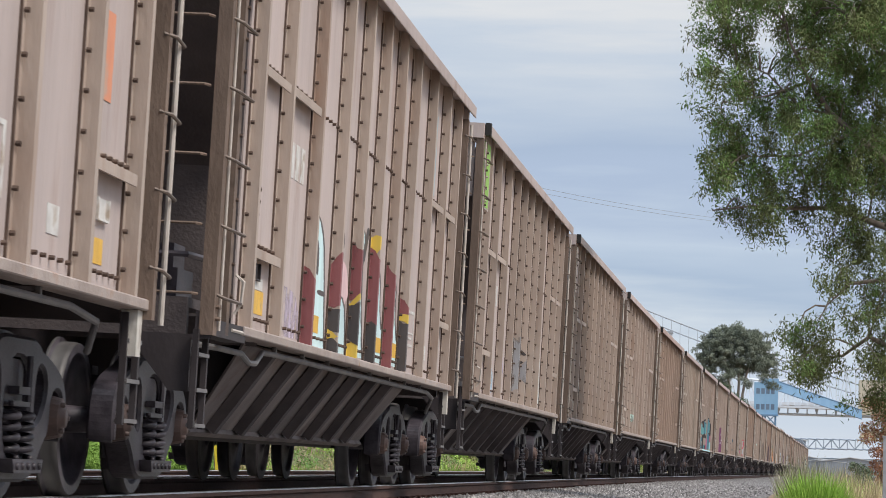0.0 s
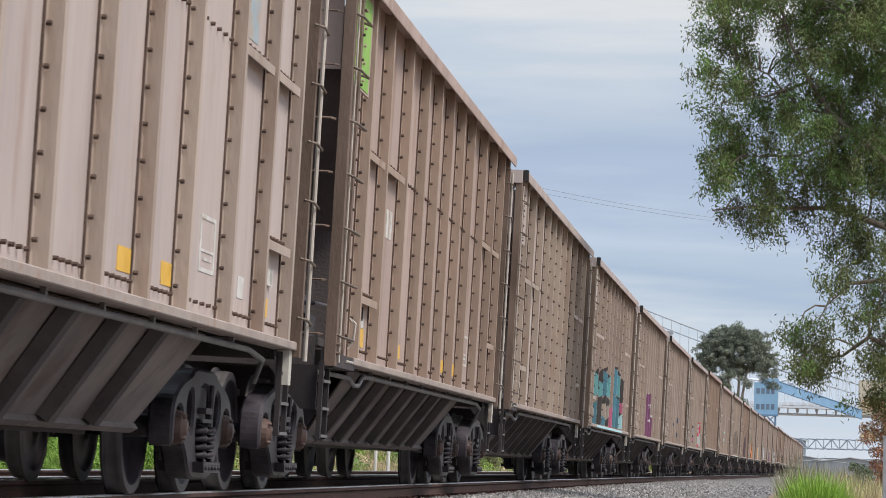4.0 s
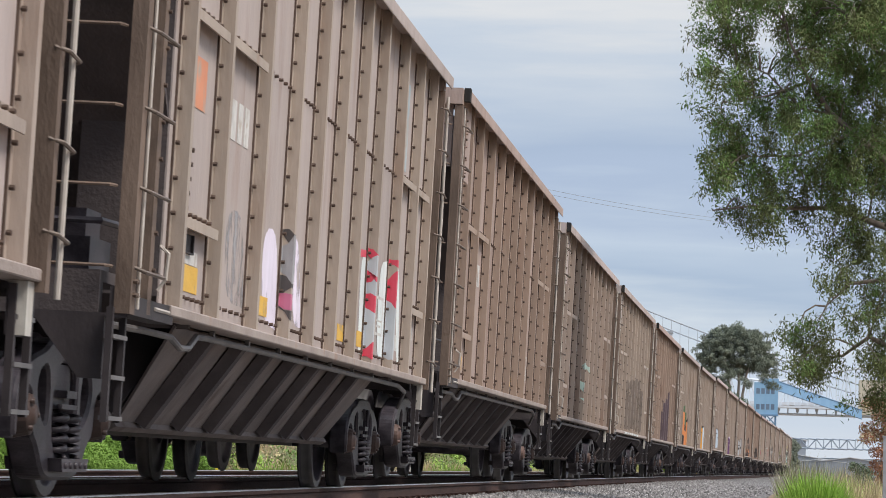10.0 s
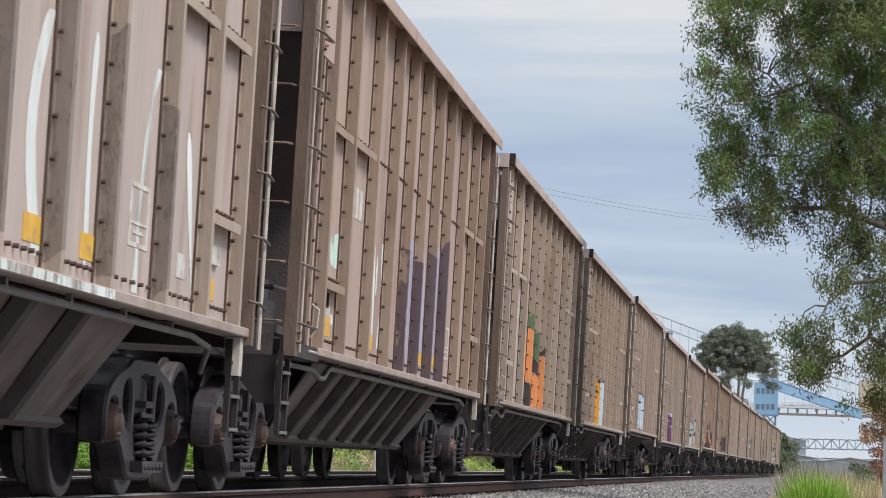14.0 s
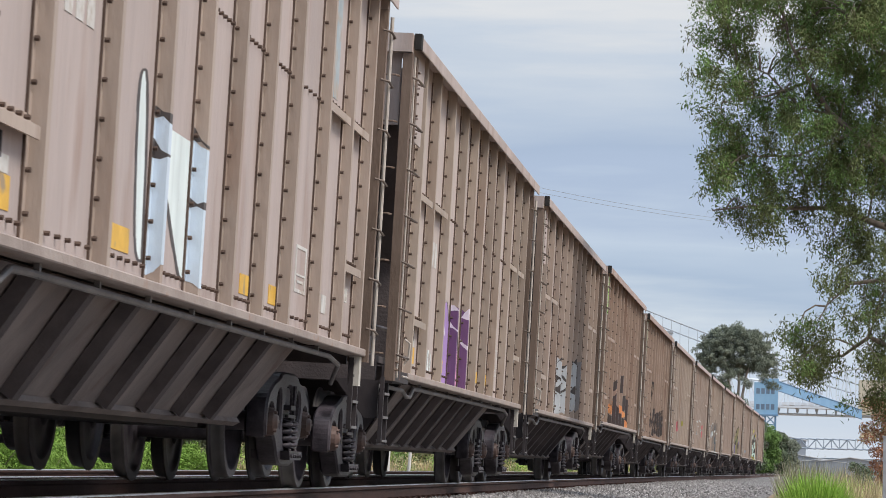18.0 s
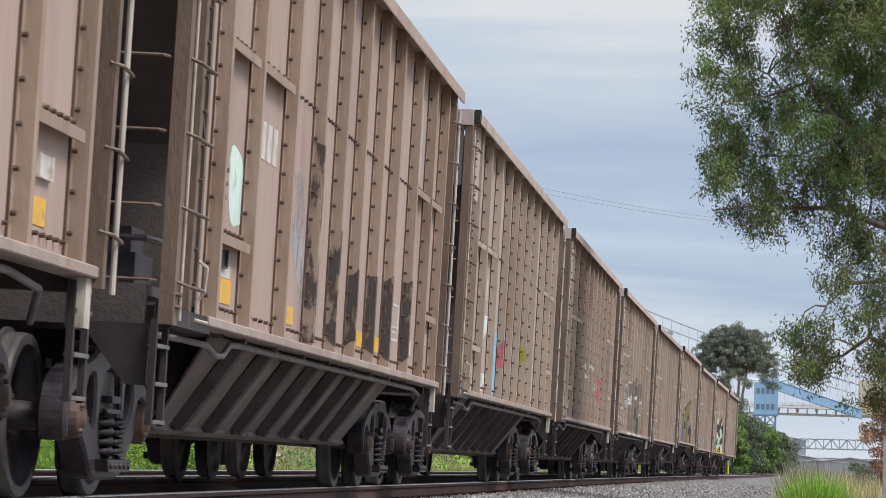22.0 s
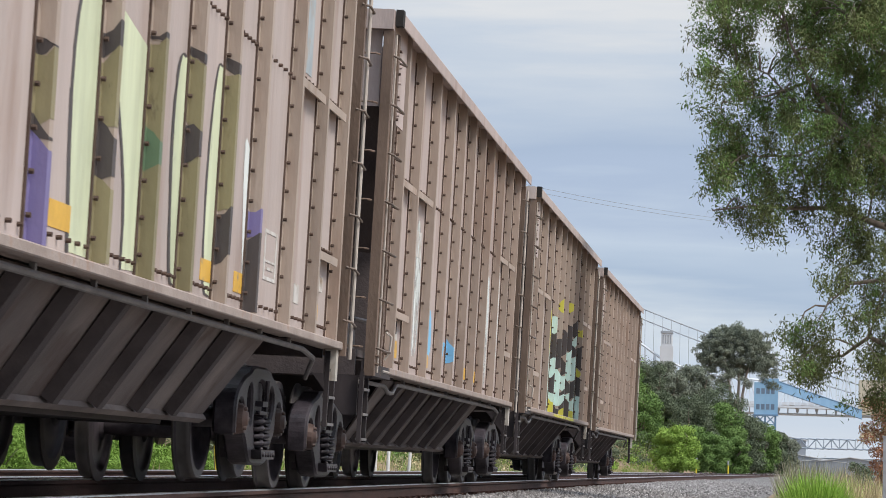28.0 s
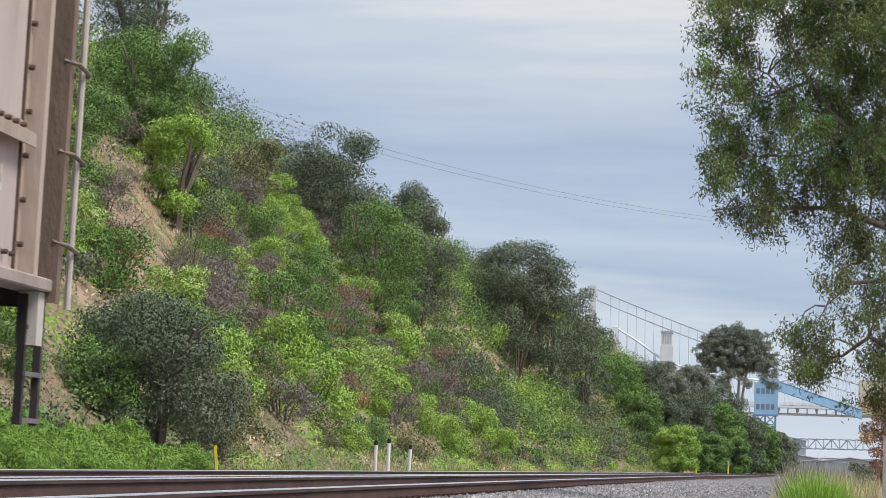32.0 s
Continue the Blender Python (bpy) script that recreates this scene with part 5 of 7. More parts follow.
graffiti(11, "violet and pink graffiti lettering",
        ("b1", "WH5", 0.49, 1.41, 0.87, 1.42, 0.88, 1.18, 0.44, 1.20),
        ("b2", "VI", 0.00, 2.17, 0.57, 2.17, 0.66, 1.96, 0.82, 2.01, 1.00, 1.80, 1.00, 1.44, 1.00, 1.11, 0.00, 1.17, 0.00, 1.73, 0.00, 1.85),
        ("b2", "PW", 0.36, 2.19, 0.59, 2.20, 0.60, 2.16, 0.37, 2.15), ("b2", "PW", 0.35, 1.77, 0.62, 1.76, 0.76, 1.63, 0.69, 1.62, 0.55, 1.72, 0.36, 1.73), ("w3", "PUD", 1.11, 1.95),
        ("w3", "PW", 1.91, 1.95), ("w3", "PW", 1.71, 1.75), ("b3", "KK", 0.00, 1.94, 0.85, 1.94, 1.00, 1.14, 0.00, 1.12, 0.00, 1.75), ("w4", "PUD", 1.11, 1.95), ("w4", "PW", 1.88, 1.95),
        ("w4", "PW", 1.57, 1.62))
graffiti(10, "silver, white and black graffiti lettering",
        ("b2", "WH", 0.42, 1.95, 0.90, 1.95, 1.00, 1.15, 0.52, 1.16), ("w3", "SV", 1.12, 1.98), ("w3", "BK", 1.95, 1.98), ("w3", "BK", 1.66, 1.69), ("w3", "BK", 1.46, 1.57),
        ("b3", "WH", 0.59, 1.95, 0.90, 1.95, 1.00, 1.17, 0.63, 1.17), ("w4", "SV", 1.15, 1.93), ("w4", "BK", 1.90, 1.93), ("w4", "BK", 1.70, 1.74), ("w4", "BK", 1.49, 1.54),
        ("b4", "WH", 0.63, 1.83, 0.89, 1.81, 0.88, 1.32, 0.66, 1.34), ("b5", "WH", 0.80, 2.00, 1.00, 2.05, 1.00, 1.25, 0.69, 1.25), ("w6", "SV", 1.24, 2.09), ("w6", "BK", 2.05, 2.09),
        ("w6", "BK", 1.53, 1.62), ("b6", "WH", 1.00, 2.20, 1.00, 2.18, 1.00, 1.27, 0.73, 1.27), ("w7", "GY", 1.25, 2.11), ("b7", "WH8", 0.57, 1.87, 0.75, 1.85, 0.81, 1.55, 0.64, 1.54))
graffiti(9, "pink, black and orange graffiti lettering",
        ("b1", "OG", 1.00, 1.42, 1.00, 1.40, 1.00, 1.31, 1.00, 1.11, 0.89, 1.11), ("b1", "RP", 1.00, 1.30, 1.00, 1.28, 1.00, 1.11, 1.00, 1.11), ("w2", "OG5", 1.31, 1.54),
        ("w2", "BK", 1.11, 1.30), ("b2", "WH", 0.49, 2.16, 1.00, 2.07, 0.82, 1.83, 1.00, 1.77, 1.00, 1.58, 1.00, 1.34, 1.00, 1.11, 0.54, 1.12, 0.56, 1.52),
        ("b2", "RP", 0.55, 2.12, 0.92, 2.05, 0.75, 1.81, 1.00, 1.74, 1.00, 1.62, 0.67, 1.58, 0.61, 1.60, 0.66, 1.90),
        ("b2", "RP", 0.66, 1.53, 1.00, 1.55, 1.00, 1.36, 1.00, 1.13, 0.59, 1.14, 0.64, 1.41), ("w3", "BK", 1.84, 2.04), ("w3", "BK", 1.11, 1.74),
        ("b3", "WH", 0.48, 2.11, 0.72, 2.06, 0.67, 1.88, 0.52, 1.84))
graffiti(9, "pink, black and orange graffiti lettering",
        ("b3", "RP", 0.00, 2.07, 0.67, 2.04, 0.63, 1.90, 0.00, 1.88), ("b3", "WH", 0.52, 1.53, 1.00, 1.55, 1.00, 1.13, 0.45, 1.12),
        ("b3", "RP", 0.63, 1.51, 1.00, 1.53, 1.00, 1.14, 0.00, 1.14), ("w4", "BK", 1.12, 1.52),
        ("b4", "WH", 0.52, 2.22, 1.00, 2.21, 1.00, 1.98, 1.00, 1.83, 1.00, 1.12, 0.53, 1.12, 0.48, 1.90),
        ("b4", "RP", 0.00, 2.19, 1.00, 2.19, 1.00, 2.00, 0.63, 1.91, 0.89, 1.43, 1.00, 1.38, 1.00, 1.14, 0.62, 1.15, 0.00, 1.79), ("w5", "BK", 1.83, 2.23), ("w5", "OG", 1.38, 1.56),
        ("w5", "BK", 1.11, 1.38), ("b5", "WH", 0.60, 2.19, 1.00, 2.10, 0.83, 1.90, 1.00, 1.73, 1.00, 1.55, 1.00, 1.11, 0.65, 1.12, 0.59, 1.61, 0.60, 1.91))
graffiti(9, "pink, black and orange graffiti lettering",
        ("b5", "RP", 0.65, 2.15, 0.85, 2.08, 0.75, 1.74, 1.00, 1.64, 1.00, 1.16, 0.71, 1.14, 0.67, 1.64), ("w6", "BK", 1.45, 1.80), ("w6", "OG", 1.30, 1.45), ("w6", "BK", 1.12, 1.30),
        ("b6", "WH", 0.65, 2.16, 1.00, 2.05, 1.00, 1.82, 1.00, 1.57, 1.00, 1.12, 0.69, 1.14, 0.69, 1.55),
        ("b6", "RP", 0.70, 2.12, 0.90, 2.04, 0.79, 1.81, 1.00, 1.73, 0.85, 1.56, 1.00, 1.51, 1.00, 1.15, 0.78, 1.16), ("w7", "BK", 1.26, 1.77), ("w7", "OG", 1.11, 1.26))
graffiti(8, "faded black spray streaks and a white smear",
        ("b0", "MI8", 0.47, 2.25, 0.88, 2.20, 1.00, 2.10, 1.00, 1.76, 0.59, 1.70), ("b2", "GY4", 0.25, 2.29, 0.87, 2.36, 1.00, 1.34, 0.37, 1.86), ("w3", "BK4", 1.13, 2.60),
        ("w4", "BK4", 1.19, 2.06), ("w5", "BK5", 1.22, 1.80), ("w6", "BK6", 1.21, 1.83), ("w7", "BK6", 1.20, 1.89), ("w8", "BK5", 1.23, 1.96))
graffiti(7, "sky-blue and pink graffiti smears",
        ("b1", "WH5", 0.38, 2.06, 1.00, 2.07, 1.00, 1.87, 0.46, 1.73), ("b1", "WH6", 0.39, 1.37, 1.00, 1.37, 1.00, 1.16, 0.41, 1.15),
        ("b2", "SK8", 0.00, 1.87, 1.00, 1.92, 1.00, 1.50, 1.00, 1.16, 0.49, 1.15, 0.48, 1.49), ("w3", "RR6", 1.50, 1.81), ("b3", "RR5", 0.00, 1.94, 0.79, 1.94, 0.87, 1.42, 0.60, 1.40),
        ("b4", "PK5", 0.00, 1.92, 1.00, 1.93, 1.00, 1.25, 0.61, 1.26), ("w6", "OL8", 1.69, 1.90))
graffiti(6, "white outlined graffiti lettering with a red end",
        ("b1", "WH4", 0.43, 1.88, 0.88, 1.92, 1.00, 1.33, 0.49, 1.24), ("b2", "WH", 0.39, 2.02, 1.00, 2.10, 1.00, 2.03, 0.40, 1.96),
        ("b2", "WH8", 0.43, 1.67, 0.84, 1.72, 0.72, 1.64, 0.68, 1.37, 0.51, 1.36), ("w3", "WH8", 2.05, 2.10), ("w3", "WH4", 1.60, 1.73),
        ("b3", "WH", 0.41, 2.14, 1.00, 1.97, 1.00, 1.91, 0.72, 1.93, 0.46, 2.01), ("b3", "WH8", 0.65, 1.68, 1.00, 1.65, 1.00, 1.27, 0.88, 1.27), ("w4", "WH8", 1.90, 1.95),
        ("b4", "WH8", 0.61, 2.16, 0.83, 2.16, 0.86, 1.85, 0.75, 1.42, 0.62, 1.26, 0.57, 1.89), ("w5", "WH8", 2.10, 2.15), ("b5", "WH", 0.46, 2.20, 1.00, 1.93, 1.00, 1.85, 0.62, 2.02))
graffiti(6, "white outlined graffiti lettering with a red end",
        ("b5", "MI8", 0.66, 1.68, 0.80, 1.72, 0.90, 1.30, 0.70, 1.32), ("w6", "WH5", 1.74, 1.87), ("b6", "WH5", 0.58, 1.99, 1.00, 1.99, 1.00, 1.23, 0.68, 1.22), ("w7", "RR8", 1.86, 1.99),
        ("w7", "RR8", 1.65, 1.79), ("w7", "RR8", 1.55, 1.60), ("b7", "WH7", 0.49, 2.01, 1.00, 2.03, 1.00, 1.99, 0.71, 1.97, 0.64, 1.28, 0.44, 1.30))
graffiti(5, "teal, grey and white graffiti lettering",
        ("b1", "WH8", 0.54, 1.42, 1.00, 1.49, 1.00, 1.44, 0.71, 1.38, 0.72, 1.14, 0.53, 1.15), ("w2", "SV5", 1.66, 2.20), ("b2", "WH", 0.51, 2.57, 0.73, 2.38, 0.68, 2.23, 0.55, 2.21),
        ("b2", "TM8", 0.56, 1.93, 0.84, 2.02, 0.88, 1.55, 0.91, 1.23, 0.50, 1.23, 0.51, 1.57), ("b2", "WH8", 0.84, 2.40, 1.00, 2.42, 1.00, 2.00, 0.88, 1.55, 0.79, 1.54, 0.80, 2.07),
        ("w3", "GD", 1.15, 2.25), ("w3", "WH8", 2.23, 2.26), ("w3", "WH7", 1.74, 1.95),
        ("b3", "WH8", 0.58, 2.38, 0.78, 2.37, 0.83, 1.97, 1.00, 1.96, 1.00, 1.77, 0.83, 1.23, 0.71, 1.22, 0.81, 1.78, 0.48, 1.91), ("w4", "GD", 1.15, 2.32))
graffiti(5, "teal, grey and white graffiti lettering",
        ("w4", "WH7", 1.81, 2.01), ("b4", "WH8", 0.83, 2.50, 1.00, 2.52, 1.00, 2.18, 1.00, 1.33, 0.73, 1.28, 0.66, 1.86), ("w5", "GD", 1.17, 2.44), ("w5", "DT", 1.99, 2.23),
        ("w5", "WH8", 1.93, 1.99), ("w5", "DT", 1.46, 1.73), ("b5", "WH8", 0.86, 2.42, 1.00, 2.40, 1.00, 1.67, 1.00, 1.18, 0.90, 1.21), ("w6", "GD", 1.53, 2.34), ("w6", "DT", 1.11, 1.53),
        ("b6", "WH8", 0.88, 2.42, 1.00, 2.40, 1.00, 1.89, 1.00, 1.16, 0.84, 1.15, 0.86, 1.88), ("w7", "GD7", 2.00, 2.37), ("w7", "WH8", 1.87, 1.91), ("w7", "WH8", 1.58, 1.64),
        ("b7", "WH8", 0.53, 1.87, 0.76, 1.85, 1.00, 1.21, 0.81, 1.20), ("s", "WH5", 2, 7))
graffiti(3, "cream, olive and black graffiti lettering",
        ("b1", "VB", 1.00, 1.54, 1.00, 1.53, 1.00, 1.11, 1.00, 1.11), ("w2", "BK", 1.99, 2.03), ("w2", "OV", 1.65, 1.99), ("w2", "BK", 1.58, 1.65), ("w2", "VB", 1.11, 1.58),
        ("b2", "CR", 0.73, 2.63, 1.00, 2.50, 1.00, 2.07, 1.00, 1.14, 0.68, 1.14, 0.54, 2.06), ("w3", "BK", 2.16, 2.30), ("w3", "OV", 1.79, 2.16), ("w3", "BK", 1.52, 1.79),
        ("w3", "OV", 1.12, 1.52), ("b3", "CR", 0.00, 2.51, 1.00, 2.35, 1.00, 1.87, 1.00, 1.15, 0.69, 1.14, 0.69, 1.59), ("w4", "BK", 2.39, 2.43), ("w4", "OV", 1.11, 2.39),
        ("w4", "GN", 1.71, 1.89), ("b4", "CR", 0.82, 2.47, 1.00, 2.45, 1.00, 1.77, 1.00, 1.15, 0.86, 1.16, 0.70, 2.05), ("w5", "BK", 2.44, 2.50), ("w5", "OV", 2.05, 2.44),
        ("w5", "BK", 1.87, 2.05))
graffiti(3, "cream, olive and black graffiti lettering",
        ("w5", "OV", 1.12, 1.87), ("b5", "CR", 0.84, 2.57, 1.00, 2.55, 1.00, 1.64, 1.00, 1.15, 0.74, 1.17, 0.69, 2.00), ("w6", "BK", 2.51, 2.60), ("w6", "OV", 1.68, 2.51),
        ("w6", "BK", 1.38, 1.68), ("b6", "WH8", 0.73, 2.28, 1.00, 2.16, 1.00, 1.72, 1.00, 1.17, 1.00, 1.20), ("w7", "VB", 1.61, 1.78), ("w7", "BK", 1.12, 1.61))
graffiti(1, "mint, black and yellow graffiti lettering",
        ("b4", "MT", 0.00, 2.34, 0.77, 2.43, 1.00, 1.17, 0.00, 1.18), ("b4", "GY", 0.66, 2.31, 0.80, 2.33, 0.85, 1.98, 0.76, 2.04), ("w4", "BK", 1.81, 2.30), ("w4", "MT", 1.23, 1.80),
        ("w4", "BK", 1.11, 1.22), ("w5", "BK", 2.09, 2.48), ("w5", "BK", 1.76, 2.01), ("w5", "MT", 1.51, 1.76), ("w5", "BK", 1.44, 1.51), ("w5", "MT", 1.30, 1.44), ("w5", "BK", 1.21, 1.30),
        ("w5", "YS", 1.11, 1.21), ("b5", "MT", 0.00, 2.48, 0.80, 2.57, 1.00, 1.71, 1.00, 1.45, 1.00, 1.11, 0.00, 1.13, 0.00, 1.50),
        ("b5", "GY", 0.41, 2.23, 0.57, 2.26, 0.69, 1.87, 0.55, 1.90), ("w6", "BK", 2.20, 2.62), ("w6", "MT", 1.70, 2.20), ("w6", "BK", 1.49, 1.70), ("w6", "MT", 1.39, 1.49),
        ("w6", "BK", 1.11, 1.39))
graffiti(1, "mint, black and yellow graffiti lettering",
        ("b6", "MT", 0.00, 2.61, 0.69, 2.68, 1.00, 1.59, 1.00, 1.15, 0.00, 1.15), ("b6", "GY", 0.45, 2.04, 0.63, 2.09, 0.68, 1.74), ("w7", "BK", 2.47, 2.74), ("w7", "MT", 2.31, 2.47),
        ("w7", "BK", 2.14, 2.31), ("w7", "MT", 1.74, 2.14), ("w7", "BK", 1.42, 1.74), ("w7", "MT", 1.22, 1.42), ("w7", "YS", 1.11, 1.22),
        ("b7", "MT", 0.00, 2.72, 0.64, 2.71, 0.62, 1.94, 1.00, 1.71, 1.00, 1.12, 0.49, 1.14, 0.00, 1.91), ("b7", "YS", 0.66, 2.41, 0.77, 2.43, 0.89, 1.78, 0.79, 1.77),
        ("w8", "YS", 2.55, 2.67), ("w8", "BK", 1.99, 2.38), ("w8", "YS", 1.84, 1.97), ("w8", "BK", 1.52, 1.84), ("w8", "MT", 1.11, 1.51), ("s", "YS6", 3, 7))
graffiti(14, "orange graffiti letters with green and black",
        ("b2", "OG", 0.0, 1.12, 0.5, 1.12, 1.0, 1.5, 0.9, 2.2, 0.6, 2.35, 0.0, 2.2), ("w3", "BK", 1.12, 1.45), ("w3", "OG", 1.45, 2.2), ("w3", "GN", 2.2, 2.4), ("b3", "OG", 0.0, 1.12, 1.0, 1.12, 0.9, 1.8, 1.0, 2.3, 0.0, 2.3),
        ("w4", "OG", 1.12, 1.6), ("w4", "BK", 1.6, 1.8), ("w4", "GN", 1.8, 2.2), ("b4", "YO", 0.0, 1.3, 1.0, 1.2, 0.8, 2.1, 0.0, 2.3), ("w5", "OG", 1.12, 1.9), ("w5", "BK", 1.9, 2.0), ("b5", "OG7", 0.0, 1.12, 0.9, 1.12, 0.6, 1.9, 0.0, 1.9))
graffiti(1, "mint, black and yellow graffiti lettering",
        ("b3", "MT", 0.0, 1.12, 1.0, 1.12, 1.0, 2.95, 0.6, 2.8, 0.0, 2.9), ("b3", "GY", 0.6, 1.5, 0.8, 1.7, 0.75, 2.3, 0.55, 2.1), ("w3", "MT", 1.12, 2.6), ("w3", "BK", 1.42, 1.68), ("w3", "BK", 1.95, 2.35), ("w3", "YS", 1.12, 1.3),
        ("b2", "MT", 0.4, 1.12, 1.0, 1.12, 1.0, 2.6, 0.7, 2.1, 0.5, 1.6), ("b2", "YS", 0.8, 1.9, 0.95, 2.0, 1.0, 2.75, 0.85, 2.6), ("w4", "YS", 2.75, 2.9), ("w6", "YS", 2.85, 3.0))
graffiti(2, "sky-blue strokes among scrawled white graffiti",
        ("b1", "WH5", 0.5, 1.3, 0.95, 1.3, 0.95, 2.2, 0.7, 2.65, 0.55, 2.6), ("b2", "SK", 0.0, 1.28, 0.85, 1.32, 0.8, 1.75, 0.6, 1.85, 0.0, 1.85), ("b3", "WH5", 0.0, 1.75, 0.8, 1.7, 0.75, 2.2, 0.6, 2.45, 0.0, 2.4),
        ("b3", "SK", 0.0, 1.2, 0.6, 1.22, 1.0, 1.55, 0.6, 1.55, 0.0, 1.68), ("w4", "SK", 1.35, 1.55), ("b4", "WH4", 0.5, 1.18, 0.9, 1.2, 0.85, 2.0, 0.6, 2.0), ("b6", "WH5", 0.5, 1.2, 0.9, 1.2, 0.9, 2.3, 0.6, 2.3),
        ("b7", "WH5", 0.5, 1.2, 0.9, 1.2, 0.9, 2.5, 0.6, 2.6), ("b8", "WH6", 0.5, 1.3, 0.9, 1.3, 0.9, 2.9, 0.6, 2.9))
for k, paint, y0, y1, z0, z1, say in ((0, ORANGE, -5.3, -4.85, 2.2, 2.52, "faded orange patch"), (20, ORANGE, -5.4, -4.8, 2.0, 2.4, "faded orange patch"), (29, ORANGE, 5.6, 6.2, 2.05, 2.5, "faded orange patch"),
                                      (10, ORANGE, -5.3, -4.85, 2.22, 2.62, "faded orange patch"), (19, ORANGE, -5.4, -4.9, 2.3, 2.6, "faded orange patch"), (12, ORANGE, -5.4, -4.9, 2.3, 2.8, "faded orange patch")):
    sprayed_sheet(cars[k], paint, y0, y1, z0, z1, say)
for k in (27, 24, 9, 8):
    bm = bmesh.new()
    box(bm, 1.5755, 1.579, -7.04, -6.0, 3.24, 3.97)
    part("paint_patch", bm, LIME, cars[k], "lime green paint patch")

# ---- ballast, ties, fastenings ----
def stones():
    rng = np.random.default_rng(3)
    base = np.array([(1, 0, 0), (-0.9, 0.2, 0), (0, 1, 0.1), (0.1, -0.95, 0), (0, 0.1, 0.8), (0, 0, -0.7)])
    tri = np.array([(0, 2, 4), (2, 1, 4), (1, 3, 4), (3, 0, 4), (2, 0, 5), (1, 2, 5), (3, 1, 5), (0, 3, 5)])
    V, F, n = [], [], 0
    for _ in range(17000):
        s = 22 + 120 * rng.random() ** 1.6
        w = 0.86 + (0.6 + 3.2 * rng.random()) * rng.random()
        r = rng.uniform(0.022, 0.055)
        p = beside(s, w)
        v = base * rng.uniform(0.65, 1.25, (6, 3)) * r
        a = rng.uniform(0, math.tau)
        c, q = math.cos(a), math.sin(a)
        v = v @ np.array([(c, -q, 0), (q, c, 0), (0, 0, 1)])
        V.append(v + np.array([p.x, p.y, p.z + r * 0.35]))
        F.append(tri + n)
        n += 6
    me = bpy.data.meshes.new("ballast_stones")
    me.from_pydata(np.concatenate(V).tolist(), [], np.concatenate(F).tolist())
    me.materials.append(STONE)
    tagged(new("ballast_stones", me), "loose grey crushed stones along the rail", "gravel", kind="stuff")


STONE = material("crushed_stone", [(0.3, (0.12, 0.113, 0.113)), (0.5, (0.235, 0.225, 0.225)), (0.7, (0.41, 0.395, 0.395))], 0.9, 0, 6, 6, random_tint=0.45, island=True, bump=0.4)
stones()
bm = bmesh.new()
prism(bm, [(-1.3, -0.36), (1.3, -0.36), (1.3, -0.20), (1.28, -0.19), (-1.28, -0.19), (-1.3, -0.20)], -0.11, 0.11, "y")
tie_mesh = done(bm, "tie", TIE_WOOD)
bm = bmesh.new()
box(bm, -0.05, 0.12, -0.10, 0.10, -0.187, -0.168)
box(bm, 0.03, 0.085, -0.045, 0.045, -0.168, -0.135)
rod(bm, [(0.085, 0.06, -0.19), (0.085, 0.06, -0.135)], 0.012, 6)
rod(bm, [(0.085, -0.06, -0.19), (0.085, -0.06, -0.135)], 0.012, 6)
clip_mesh = done(bm, "rail_clip", RAIL_RUST)
for i in range(150):
    s = 16 + 0.55 * i
    x, y, th = on_track(s)
    m = Matrix.Translation((x, y, GRADE * s)) @ pose(0, 0, 0, 0, CANT, -math.degrees(th))
    part("tie", tie_mesh, TIE_WOOD, ground, m=m)
    part("rail_clip", clip_mesh, RAIL_RUST, rails[0], m=Matrix.Translation(at_track(s, 0.7525, 0)) @ pose(0, 0, 0, 0, CANT, -math.degrees(th)))

# ---- vegetation ----
rngv = random.Random(11)
SHRUBS = []
for k in range(3):
    SHRUBS.append(("shrub", "dense bright green shrub on the slope", crown(20 + k, 20, 1.25, 1.7, 0.0, 8600, 0.072, 0.055, [LEAF_BRIGHT]), stems(k, 1.2, 0.8, 5, 0.03)))
for k in range(3):
    SHRUBS.append(("shrub", "dense mid-green shrub on the slope", crown(30 + k, 22, 1.3, 1.9, 0.0, 8600, 0.068, 0.05, [LEAF_GREEN]), stems(k + 5, 1.3, 0.8, 5, 0.03)))
for k in range(2):
    SHRUBS.append(("shrub", "dark grey-green oak scrub on the slope", crown(40 + k, 24, 1.4, 2.1, 0.1, 9000, 0.066, 0.05, [LEAF_OAK]), stems(k + 8, 1.5, 0.9, 5, 0.04)))
for k in range(2):
    SHRUBS.append(("shrub", "olive-green sage scrub on the slope", crown(50 + k, 20, 1.2, 1.3, 0.0, 8600, 0.07, 0.038, [LEAF_OLIVE]), stems(k + 10, 1.0, 0.8, 6, 0.02)))
SHRUBS.append(("shrub", "green elder shrub with cream blossom", crown(60, 20, 1.3, 1.8, 0.0, 8600, 0.072, 0.055, [LEAF_BRIGHT, BLOSSOM], 0.3), stems(12, 1.3, 0.8, 5, 0.03)))
SHRUBS.append(("dead_shrub", "bare grey brown dead brush on the slope", crown(61, 16, 1.2, 1.4, 0.0, 4200, 0.19, 0.02, [DEAD], shell=0.8), stems(13, 1.5, 1.1, 10, 0.02, BARK, 9)))
SHRUBS.append(("dead_shrub", "withered reddish brown brush on the slope", crown(62, 14, 1.1, 1.4, 0.0, 2600, 0.12, 0.026, [DEAD_RED, DEAD], 0.6, shell=0.8), stems(14, 1.5, 1.1, 9, 0.02, BARK, 8)))


